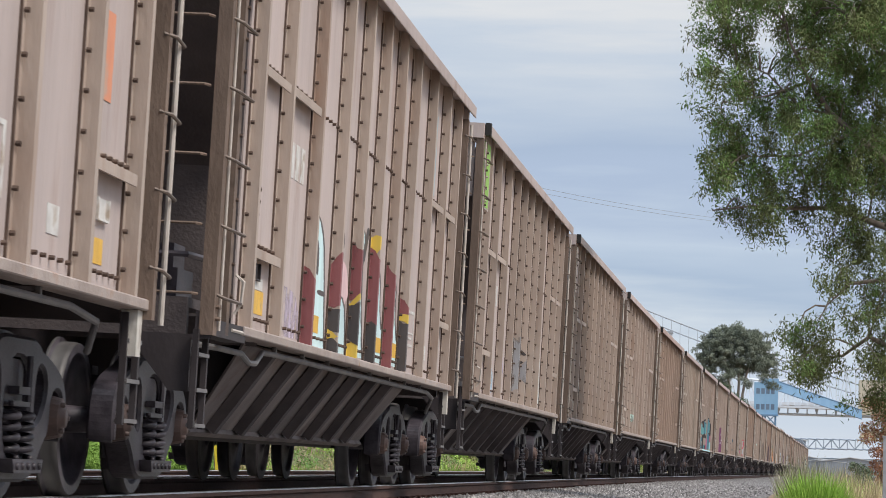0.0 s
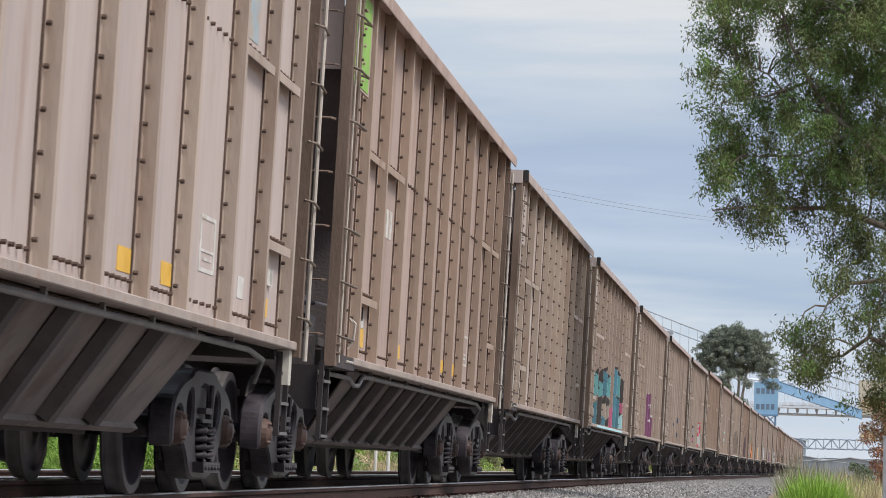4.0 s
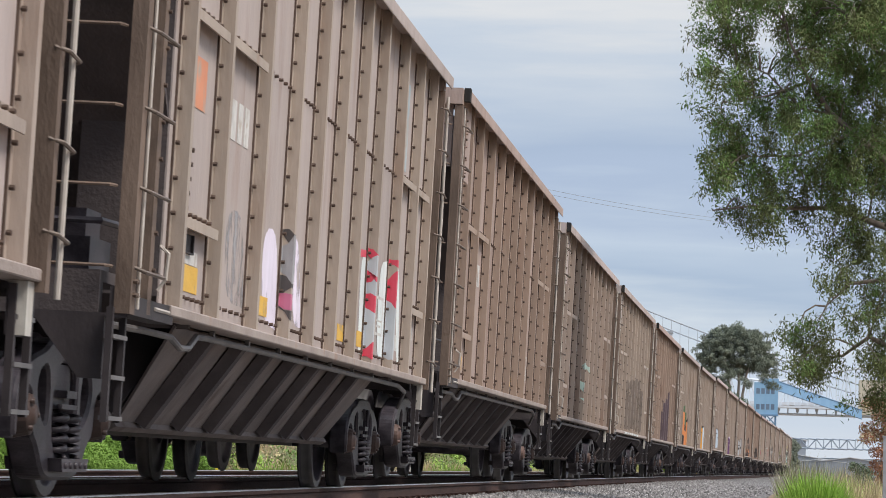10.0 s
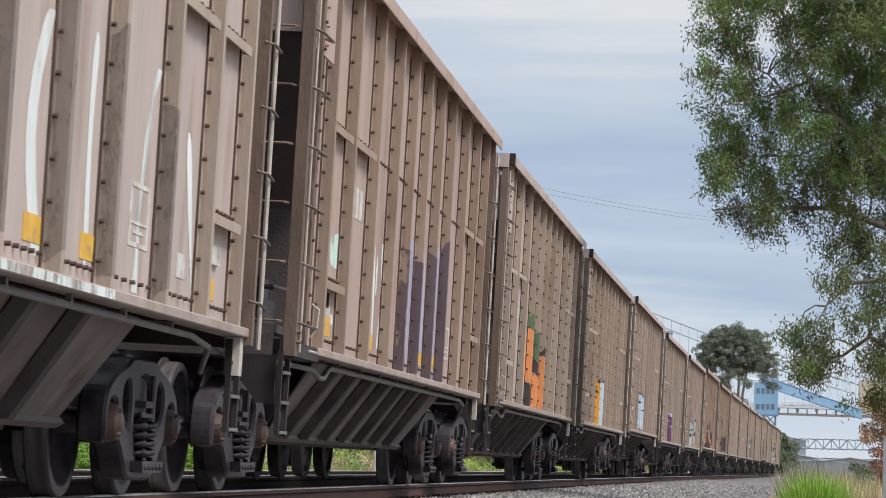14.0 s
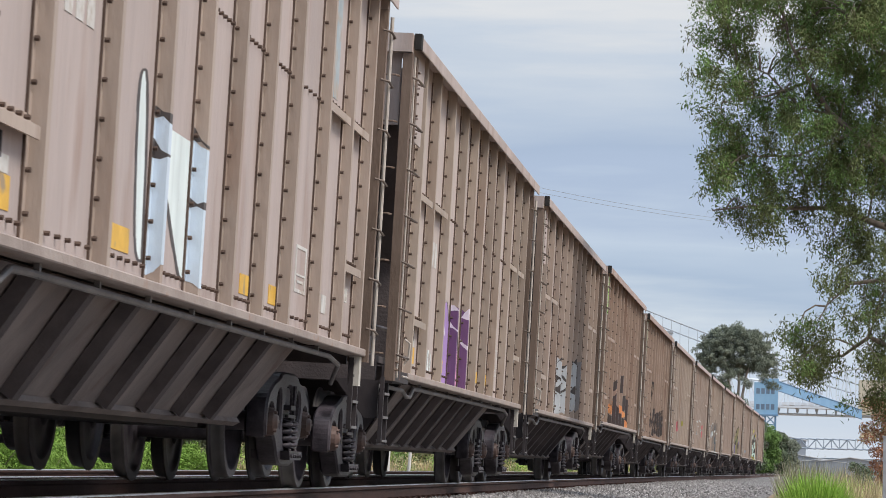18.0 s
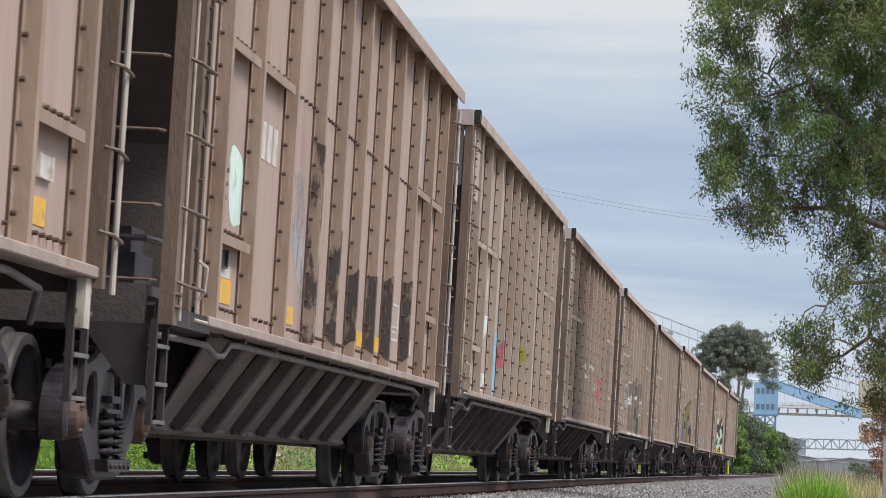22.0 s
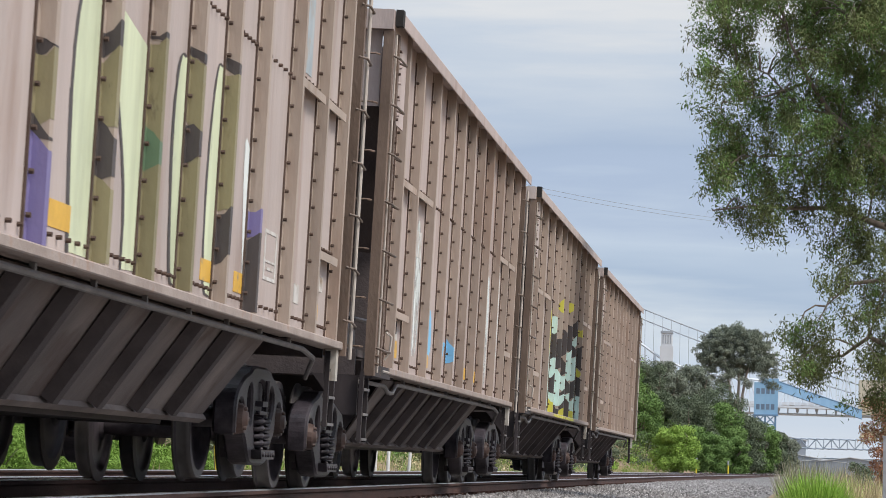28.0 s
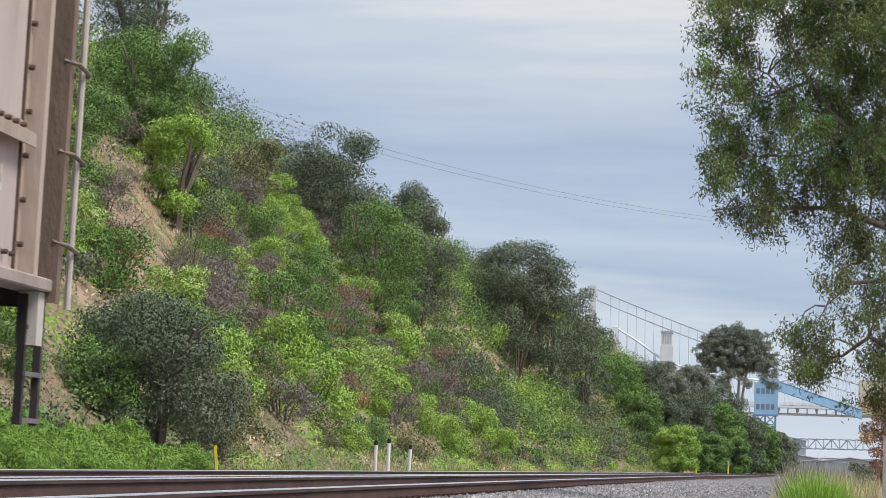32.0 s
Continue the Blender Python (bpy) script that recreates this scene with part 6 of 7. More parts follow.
def plant(kind, place, size, tall=1.0, group="scrub on the slope"):
    name, say, crown_me, stem_me = kind
    ob = thing(name, say, "shrub", Matrix.Translation(place) @ Matrix.Rotation(rngv.uniform(0, math.tau), 4, "Z") @ Matrix.Diagonal((size, size, size * tall, 1)), group)
    part("crown", crown_me, None, ob)
    part("stem", stem_me, None, ob)
    return ob


def scrub():
    """Nearer shrubs one by one; the farther thicket as one mass of leaves."""
    near, n = [], 0
    for s in np.arange(48, 175, 2.7):
        for w in np.arange(-33, -8.2, 2.7):
            ss, ww = s + rngv.uniform(-1.2, 1.2), w + rngv.uniform(-1.2, 1.2)
            if bare(ss, ww) or ww > -8.9 or (ss < 80 and ww > -9.6) or (88 < ss < 100 and ww > -9.8):
                continue
            near.append((ss, ww))
    rngv.shuffle(near)
    near.sort(key=lambda q: q[0] + (0 if q[1] > -22 else 60))
    for ss, ww in near[:295]:
        v = noise.noise(Vector((ss * 0.06, ww * 0.12, 7)))
        r = rngv.random()
        if r < 0.26:
            kind = rngv.choice((11, 11, 11, 12))
        elif v > 0.12:
            kind = rngv.choice((0, 1, 2, 10, 0, 1))
        elif v > -0.18:
            kind = rngv.choice((3, 4, 5, 8, 9, 10, 2))
        else:
            kind = rngv.choice((6, 7, 3, 8, 9, 4))
        size = rngv.uniform(0.7, 1.35) * (0.75 if ww > -10 else 1.0)
        plant(SHRUBS[kind], beside(ss, ww) - Vector((0, 0, 0.12)), size, rngv.uniform(0.8, 1.2))
    rng = np.random.default_rng(8)
    V, I = [], []
    rest = near[295:] + [(s + rngv.uniform(-1.5, 1.5), w + rngv.uniform(-1.5, 1.5)) for s in np.arange(175, 520, 3.4) for w in np.arange(-36, -8, 3.2)]
    for ss, ww in rest:
        v = noise.noise(Vector((ss * 0.04, ww * 0.1, 7)))
        p = beside(ss, ww)
        big = rngv.uniform(1.0, 1.9) * (1.25 if v < -0.1 else 1.0)
        blobs = [(p.x + rngv.uniform(-0.8, 0.8) * big, p.y + rngv.uniform(-0.8, 0.8) * big, p.z + rngv.uniform(0.3, 1.1) * big, 0.7 * big, 0.7 * big, 0.6 * big) for _ in range(4)]
        m = 620 if ss < 300 else 360
        pts, nor = blob_points(rng, blobs, m)
        L = 0.13 if ss < 300 else 0.2
        V.append(sprigs(rng, pts, L, L * 0.7, nor))
        mat = 0 if v > 0.18 else 1 if v > -0.12 else 2
        if rngv.random() < 0.14:
            mat = 3
        I.append(np.full(m, mat))
    for s in np.arange(50, 270, 2.6):
        for w in np.arange(-31, -8.8, 2.4):
            ss, ww = s + rngv.uniform(-1.2, 1.2), w + rngv.uniform(-1.1, 1.1)
            if bare(ss, ww) or ww > -9.2:
                continue
            p, big = beside(ss, ww), rngv.uniform(0.6, 1.05)
            blobs = [(p.x + rngv.uniform(-1, 1) * big, p.y + rngv.uniform(-1, 1) * big, p.z + rngv.uniform(0.05, 0.5) * big, 0.6 * big, 0.6 * big, 0.45 * big) for _ in range(5)]
            pts, nor = blob_points(rng, blobs, 560)
            V.append(sprigs(rng, pts, 0.1 if ss < 150 else 0.15, 0.07 if ss < 150 else 0.1, nor))
            v = noise.noise(Vector((ss * 0.11, ww * 0.2, 17)))
            I.append(np.full(560, 0 if v > 0.33 else 1 if v > 0.12 else 3 if v > -0.08 else 2))
    me = quads("thicket", np.concatenate(V), [LEAF_BRIGHT, LEAF_GREEN, LEAF_OAK, LEAF_OLIVE], np.concatenate(I), 3)
    tagged(new("thicket", me), "dense green scrub covering the farther slope", "thicket", kind="stuff")


scrub()


def blades(name, say, spots, n, height, width, lean, mats, seed):
    """Grass: upright tapering blades around spots of (place, radius)."""
    rng = np.random.default_rng(seed)
    V, I = [], []
    for place, radius, count, h, m in spots:
        a, q = rng.uniform(0, math.tau, count), radius * np.sqrt(rng.random(count))
        base = np.stack([place.x + q * np.cos(a), place.y + q * np.sin(a), np.full(count, place.z)], 1)
        hh = h * rng.uniform(0.55, 1.1, count) * (1.08 - 0.5 * (q / radius) ** 2)
        tip = base + np.stack([rng.normal(0, lean, count) * hh + 0.35 * (q / radius) * np.cos(a) * hh, rng.normal(0, lean, count) * hh, hh], 1)
        midp = base * 0.45 + tip * 0.55 + np.stack([np.zeros(count), np.zeros(count), 0.05 * hh], 1)
        t = rng.uniform(0, math.pi, count)
        u = np.stack([np.cos(t), np.sin(t), np.zeros(count)], 1) * width / 2
        V.append(np.stack([base - u * 0.6, midp - u, tip, midp + u], 1).reshape(-1, 3))
        I.append(np.full(count, m))
    me = quads(name, np.concatenate(V), mats, np.concatenate(I))
    return tagged(new(name, me), say, "grass", kind="stuff")


def undergrowth():
    """Low leafy cover between the shrubs of the nearer slope."""
    rng = np.random.default_rng(12)
    n = 230000
    s, w = 46 + 150 * rng.random(n), -8.4 - 26 * rng.random(n) ** 1.2
    pts = np.array([tuple(beside(a, b)) for a, b in zip(s, w)])
    pts[:, 2] += 0.45 * rng.random(n) ** 1.5
    patch = np.array([noise.noise(Vector((a * 0.15, b * 0.2, 40))) for a, b in zip(s, w)])
    keep = (patch > -0.40) & ~(np.array([bare(a, b) for a, b in zip(s, w)]) & (rng.random(n) < 0.8))
    idx = np.where(patch > 0.22, 0, np.where(patch > 0.05, 1, np.where((patch > -0.2) | (rng.random(n) < 0.5), 2, 3)))
    v = sprigs(rng, pts[keep], 0.13, 0.07, np.tile((0.5, -0.4, 0.7), (int(keep.sum()), 1)))
    tagged(new("undergrowth", quads("undergrowth", v, [LEAF_BRIGHT, LEAF_GREEN, LEAF_OLIVE, GRASS_DRY], idx[keep], 3)), "low green and straw-coloured undergrowth on the slope", "undergrowth", kind="stuff")


undergrowth()
# verge beyond the tracks: fresh green growth, with some dry stalks
spots = []
for i in range(190):
    s = 42 + 60 * rngv.random()
    w = -7.3 - 1.9 * rngv.random()
    spots.append((beside(s, w) - Vector((0, 0, 0.05)), 0.5, 90, rngv.uniform(0.35, 0.7) * (0.9 if s < 68 else 0.5), 0 if rngv.random() < (0.95 if s < 66 else 0.4) else 1))
for i in range(240):
    s, w = 72 + 200 * rngv.random(), -7.4 - 2.6 * rngv.random()
    spots.append((beside(s, w) - Vector((0, 0, 0.05)), 0.6, 60, rngv.uniform(0.3, 0.7), 1 if rngv.random() < 0.45 else 0))
blades("verge_grass", "tall fresh green grass with dry stalks beyond the tracks", spots, 0, 0, 0.02, 0.16, [GRASS_GREEN, GRASS_DRY], 4)
fennel_me, fennel_stem = crown(63, 18, 0.7, 0.95, 0.0, 6500, 0.085, 0.022, [GRASS_GREEN]), stems(15, 0.7, 0.4, 5, 0.012)
for i in range(120):
    s, w = 41 + 24 * rngv.random() ** 1.1, -7.4 - 1.9 * rngv.random()
    plant(("fennel", "feathery bright green fennel clump beyond the tracks", fennel_me, fennel_stem), beside(s, w) - Vector((0, 0, 0.05)), rngv.uniform(0.75, 1.1), rngv.uniform(0.8, 1.1), "fennel beyond the tracks")
# dry bare patches of slope grass
spots = []
for i in range(260):
    s, w = 50 + 130 * rngv.random(), -10 - 14 * rngv.random()
    if noise.noise(Vector((s * 0.07, w * 0.1, 21))) > 0.05:
        spots.append((beside(s, w) - Vector((0, 0, 0.05)), 0.8, 70, rngv.uniform(0.3, 0.7), 0))
for i in range(90):
    s = rngv.uniform(83, 121)
    spots.append((beside(s, 4.7 - 0.212 * s + rngv.uniform(-1, 1)) - Vector((0, 0, 0.04)), 0.5, 60, rngv.uniform(0.15, 0.35), 0))
blades("slope_grass", "dry straw-coloured grass on bare slope patches", spots, 0, 0, 0.025, 0.2, [GRASS_DRY], 6)


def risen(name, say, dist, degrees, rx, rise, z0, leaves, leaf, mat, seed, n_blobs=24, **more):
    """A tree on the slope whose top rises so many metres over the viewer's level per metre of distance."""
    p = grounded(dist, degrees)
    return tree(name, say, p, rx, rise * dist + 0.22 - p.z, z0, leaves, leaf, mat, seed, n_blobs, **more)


def tree(name, say, place, rx, height, z0, leaves, leaf, mat, seed, n_blobs=16, bark=BARK, r=0.16, shell=0.5, droop=0.0):
    ob = thing(name, say, "tree", Matrix.Translation(place))
    part("crown", crown(seed, n_blobs, rx, height - z0, z0, leaves, leaf, leaf * 0.55, [mat], None, droop, shell), None, ob)
    part("trunk", stems(seed, height * 0.75, rx * 0.6, 4, r, bark, 5), None, ob)
    return ob

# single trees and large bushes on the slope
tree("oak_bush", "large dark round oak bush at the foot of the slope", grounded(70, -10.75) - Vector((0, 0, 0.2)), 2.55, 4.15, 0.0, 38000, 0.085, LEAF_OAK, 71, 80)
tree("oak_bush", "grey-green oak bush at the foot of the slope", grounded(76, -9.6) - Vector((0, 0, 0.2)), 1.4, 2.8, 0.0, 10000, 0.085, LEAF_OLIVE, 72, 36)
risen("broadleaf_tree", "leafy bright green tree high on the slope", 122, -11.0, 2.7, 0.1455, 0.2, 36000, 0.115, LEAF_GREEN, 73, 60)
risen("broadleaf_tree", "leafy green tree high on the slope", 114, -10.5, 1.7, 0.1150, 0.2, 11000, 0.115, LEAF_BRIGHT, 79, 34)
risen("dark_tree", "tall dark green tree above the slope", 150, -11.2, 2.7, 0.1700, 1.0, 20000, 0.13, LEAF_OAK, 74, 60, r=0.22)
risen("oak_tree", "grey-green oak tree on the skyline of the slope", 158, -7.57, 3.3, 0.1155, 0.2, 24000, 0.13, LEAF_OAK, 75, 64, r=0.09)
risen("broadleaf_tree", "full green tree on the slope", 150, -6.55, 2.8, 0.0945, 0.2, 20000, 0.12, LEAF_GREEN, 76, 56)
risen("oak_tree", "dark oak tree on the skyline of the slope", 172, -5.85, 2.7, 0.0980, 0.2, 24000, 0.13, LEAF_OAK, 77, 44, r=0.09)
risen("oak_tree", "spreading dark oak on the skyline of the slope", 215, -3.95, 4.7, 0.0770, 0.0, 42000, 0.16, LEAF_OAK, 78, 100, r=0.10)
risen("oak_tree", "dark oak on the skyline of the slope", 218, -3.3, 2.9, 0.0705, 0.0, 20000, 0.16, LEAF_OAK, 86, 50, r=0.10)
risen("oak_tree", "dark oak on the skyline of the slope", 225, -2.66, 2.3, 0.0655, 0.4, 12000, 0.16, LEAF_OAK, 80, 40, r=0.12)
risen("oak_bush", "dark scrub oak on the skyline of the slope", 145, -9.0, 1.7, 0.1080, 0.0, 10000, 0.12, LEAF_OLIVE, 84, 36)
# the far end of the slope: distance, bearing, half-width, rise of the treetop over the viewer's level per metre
for i, (d, b, rx, rise, mat) in enumerate(((300, -2.1, 3.4, 0.0385, LEAF_GREEN), (330, -1.5, 3.4, 0.0370, LEAF_OAK), (390, -1.75, 2.6, 0.0360, LEAF_OAK), (392, -1.15, 3.4, 0.0385, LEAF_HAZE), (410, -0.65, 3.6, 0.0375, LEAF_HAZE), (400, -0.1, 4.6, 0.0320, LEAF_OAK),
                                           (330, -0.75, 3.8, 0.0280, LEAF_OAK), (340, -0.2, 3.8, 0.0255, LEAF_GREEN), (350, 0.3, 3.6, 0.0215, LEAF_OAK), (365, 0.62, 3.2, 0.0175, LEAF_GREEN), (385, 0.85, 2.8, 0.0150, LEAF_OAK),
                                           (420, 1.1, 2.6, 0.0130, LEAF_HAZE), (270, -1.7, 2.8, 0.0280, LEAF_GREEN), (250, -0.95, 2.2, 0.0165, LEAF_BRIGHT), (285, -0.45, 2.4, 0.0160, LEAF_GREEN), (310, 0.1, 2.4, 0.0130, LEAF_GREEN))):
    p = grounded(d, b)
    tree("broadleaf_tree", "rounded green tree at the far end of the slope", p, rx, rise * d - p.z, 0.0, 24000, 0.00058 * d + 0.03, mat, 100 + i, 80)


def far_gum():
    """The tall umbrella-shaped gum tree beyond the slope."""
    base = bearing(430, 0.20, 9.2)
    ob = thing("gum_tree", "tall grey-green umbrella-shaped gum tree with pale trunks", "tree", Matrix.Translation(base))
    rng = np.random.default_rng(5)
    blobs = []
    # separate pads of foliage over a flat-topped dome
    for k in range(120):
        a, q = k * 2.4, math.sqrt((k + 0.5) / 120)
        x, y = 5.7 * q * math.cos(a), 3.2 * q * math.sin(a)
        top = 5.7 + 5.7 * math.sqrt(max(0, 1 - q * q)) - 0.08 * abs(x) + rng.uniform(-0.7, 0.3) - (rng.uniform(1.5, 6.0) if k % 2 == 0 else 0) * (1 - 0.45 * q)
        for _ in range(5):
            blobs.append((x - 0.3 + rng.normal() * 0.5, y + rng.normal() * 0.5, top + rng.normal() * 0.3, 0.66, 0.66, 0.5))
    pts, nor = blob_points(rng, blobs, 66000, 0.7)
    part("crown", quads("crown", sprigs(rng, pts, 0.22, 0.16, nor), [LEAF_HAZE], None, 3), None, ob)
    for dx, tx, hh in ((0, 0.6, 9.0), (-0.6, -2.4, 8.8), (0.3, 2.6, 8.5)):
        bm = bmesh.new()
        rod(bm, [(dx, 0, -4), (dx + 0.15 * tx, 0, 2.0), (dx + 0.35 * tx, 0.2, 5.0), (tx, 0.4, hh)], [0.26, 0.2, 0.16, 0.08], 7)
        part("trunk", bm, PALE_BARK, ob, "pale gum trunk")


far_gum()

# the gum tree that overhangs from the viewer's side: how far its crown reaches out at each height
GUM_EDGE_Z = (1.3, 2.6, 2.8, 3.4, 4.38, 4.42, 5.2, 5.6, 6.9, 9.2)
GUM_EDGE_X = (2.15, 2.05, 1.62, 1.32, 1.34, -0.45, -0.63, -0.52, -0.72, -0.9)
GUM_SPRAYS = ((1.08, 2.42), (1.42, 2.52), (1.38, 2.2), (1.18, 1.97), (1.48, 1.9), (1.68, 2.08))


def near_gum():
    o = Vector((3.9, 50.5, -0.5))
    ob = thing("gum_tree", "large gum tree with drooping green leaves overhanging the line", "tree", Matrix.Translation(o))
    trunk = [Vector((0, 0, -0.3)), Vector((-0.15, 0, 2.5)), Vector((-0.1, 0, 5.0)), Vector((-0.35, -0.1, 7.4)), Vector((-0.5, 0, 9.8))]
    bm = bmesh.new()
    rod(bm, trunk, [0.36, 0.3, 0.25, 0.19, 0.1], 10)
    body = part("trunk", bm, BARK, ob, "grey-brown trunk", smooth=True)
    rng = np.random.default_rng(17)
    rr = random.Random(4)
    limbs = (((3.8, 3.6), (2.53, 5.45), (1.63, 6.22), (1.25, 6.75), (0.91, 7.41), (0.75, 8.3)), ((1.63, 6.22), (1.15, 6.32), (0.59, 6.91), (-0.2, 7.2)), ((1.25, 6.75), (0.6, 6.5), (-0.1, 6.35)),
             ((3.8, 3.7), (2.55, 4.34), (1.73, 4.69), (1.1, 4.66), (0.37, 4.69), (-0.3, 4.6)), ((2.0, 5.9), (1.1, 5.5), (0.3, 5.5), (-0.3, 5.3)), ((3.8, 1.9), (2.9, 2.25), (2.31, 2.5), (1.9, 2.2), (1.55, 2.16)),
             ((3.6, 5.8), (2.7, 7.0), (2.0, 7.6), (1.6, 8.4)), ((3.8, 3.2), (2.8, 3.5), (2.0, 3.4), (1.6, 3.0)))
    lines = []
    for path in limbs:
        pts = [Vector((x, 50.5 + rr.uniform(-0.25, 0.25) * min(i, 2), z)) - o for i, (x, z) in enumerate(path)]
        thick = 0.07 if path[0][0] > 3 else 0.03
        lines.append(pts)
        bm = bmesh.new()
        rod(bm, pts, [thick * (1 - 0.85 * i / (len(pts) - 1)) for i in range(len(pts))], 7)
        part("limb", bm, BARK, body, smooth=True)
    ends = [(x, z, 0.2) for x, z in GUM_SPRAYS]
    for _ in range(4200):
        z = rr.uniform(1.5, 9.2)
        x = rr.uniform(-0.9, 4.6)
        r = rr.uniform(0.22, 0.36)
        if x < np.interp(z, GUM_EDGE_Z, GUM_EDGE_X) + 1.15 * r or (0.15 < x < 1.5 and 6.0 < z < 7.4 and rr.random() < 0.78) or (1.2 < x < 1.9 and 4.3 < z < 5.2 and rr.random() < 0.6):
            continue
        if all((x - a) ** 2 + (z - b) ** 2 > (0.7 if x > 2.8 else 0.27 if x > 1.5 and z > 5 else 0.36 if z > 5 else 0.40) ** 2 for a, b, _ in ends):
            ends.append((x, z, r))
    V, I = [], []
    for x, z, r in ends:
        c = Vector((x, 50.5 + rr.uniform(-1.3, 1.3), z)) - o
        p = min((u.lerp(v, f / 6) for pts in lines for u, v in zip(pts, pts[1:]) for f in range(7)), key=lambda q: (q - c).length + rr.uniform(0, 0.7))
        bm = bmesh.new()
        m = p.lerp(c, 0.5) + Vector((rr.uniform(-0.15, 0.15), rr.uniform(-0.15, 0.15), rr.uniform(0.05, 0.3)))
        rod(bm, [p, p.lerp(m, 0.5) + Vector((0, 0, 0.06)), m, c + Vector((0, 0, 0.1)), c + Vector((rr.uniform(-0.2, 0), 0, -0.3 * r))], [0.018, 0.015, 0.012, 0.007, 0.003], 5)
        for _ in range(5):
            d = Vector((rr.uniform(-1, 1), rr.uniform(-1, 1), rr.uniform(-0.7, 0.8))) * r
            rod(bm, [m.lerp(c, rr.random()), c + d * 0.6 + Vector((0, 0, 0.05)), c + d], [0.007, 0.005, 0.0025], 3)
        part("bough", bm, BARK, body, smooth=True)
        n = int(6500 * r ** 1.5) + 240
        # hanging tassels of leaves
        t = max(10, int(62 * r))
        hub = np.array(c) + rng.normal(size=(t, 3)) * np.array((0.62, 0.9, 0.55)) * r
        which = rng.integers(0, t, n)
        pts = hub[which] + rng.normal(size=(n, 3)) * np.array((0.075, 0.075, 0.10))
        V.append(leaf_arrays(rng, pts, 0.088, 0.021, None, 0.9))
        # a higher share of bright green up top stands in for sunlit foliage
        I.append(np.where(rng.random(t)[which] < (0.42 if z > 5 else 0.1), 1, 0))
    part("crown", quads("crown", np.concatenate(V), [LEAF_GUM, LEAF_GREEN], np.concatenate(I)), None, ob, "drooping narrow leaves")


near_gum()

# growth on the viewer's side of the line
tuft = []
for b, d, r, n, h in ((1.70, 40, 0.30, 3000, 0.78), (1.48, 40.5, 0.18, 1200, 0.66), (1.95, 41, 0.22, 1200, 0.66)):
    tuft.append((grounded(d, b) - Vector((0, 0, 0.03)), r, n, h, 0))
blades("grass_tuft", "thick bright green tuft of grass beside the ballast", tuft, 0, 0, 0.010, 0.2, [TUFT_GREEN], 31)
dry = []
for i in range(70):
    b, d = rngv.uniform(1.7, 3.3), rngv.uniform(43, 75)
    dry.append((grounded(d, b) - Vector((0, 0, 0.03)), 0.35, 90, rngv.uniform(0.45, 0.8), rngv.choice((0, 0, 0, 1))))
for i in range(26):
    b, d = rngv.uniform(2.15, 3.2), rngv.uniform(40.5, 44)
    dry.append((grounded(d, b) - Vector((0, 0, 0.03)), 0.22, 110, rngv.uniform(0.55, 0.85), 0))
blades("dry_grass", "dry straw-coloured grass with green blades beside the line", dry, 0, 0, 0.012, 0.2, [GRASS_DRY, TUFT_GREEN], 32)
PALE_WEED = foliage("pale_weeds", (0.22, 0.22, 0.16), (0.31, 0.30, 0.23), (0.40, 0.38, 0.30), 0.9)
tall = []
for i in range(60):
    b, d = rngv.uniform(1.15, 2.6), rngv.uniform(70, 120)
    tall.append((grounded(d, b) - Vector((0, 0, 0.03)), 0.4, 60, rngv.uniform(0.8, 1.3), rngv.choice((0, 0, 1))))
blades("tall_weeds", "tall greyish seeding weeds beside the line", tall, 0, 0, 0.016, 0.14, [PALE_WEED, LEAF_OLIVE], 33)
vine = thing("vine_bush", "reddish-brown withered vine over a bush", "bush", Matrix.Translation(grounded(95, 2.95)))
part("crown", crown(91, 22, 1.0, 3.3, 0.1, 6500, 0.09, 0.05, [DEAD_RED, GRASS_DRY], 0.4), None, vine)
part("stem", stems(91, 1.8, 0.6, 5, 0.03), None, vine)
vine = thing("vine_bush", "dark green vine bush beside the line", "bush", Matrix.Translation(grounded(97, 3.25)))
part("crown", crown(92, 12, 0.8, 1.9, 0.1, 2000, 0.13, 0.08, [LEAF_GREEN]), None, vine)
part("stem", stems(92, 1.4, 0.5, 5, 0.03), None, vine)
hedge = thing("bush", "dark green bush beside the line in the distance", "bush", Matrix.Translation(grounded(180, 2.45)))
part("crown", crown(93, 12, 0.9, 2.0, 0.1, 1500, 0.16, 0.09, [LEAF_OAK]), None, hedge)
part("stem", stems(93, 1.4, 0.5, 4, 0.03), None, hedge)

# ---- markers beside the line ----
GALV = material("galvanised_steel", [(0.3, (0.30, 0.32, 0.35)), (0.7, (0.45, 0.47, 0.50))], 0.5, 0.5, 6, 6)
POST_WHITE = material("white_post_paint", [(0.3, (0.60, 0.59, 0.57)), (0.7, (0.78, 0.77, 0.75))], 0.6, 0, 5, 6, (1, 1, 0.4), spot=(6, 0.6, 0.75, (0.4, 0.36, 0.3)))
POST_YELLOW = material("yellow_post_paint", [(0.3, (0.68, 0.52, 0.03)), (0.7, (0.80, 0.64, 0.06))], 0.6, 0, 5, 6)
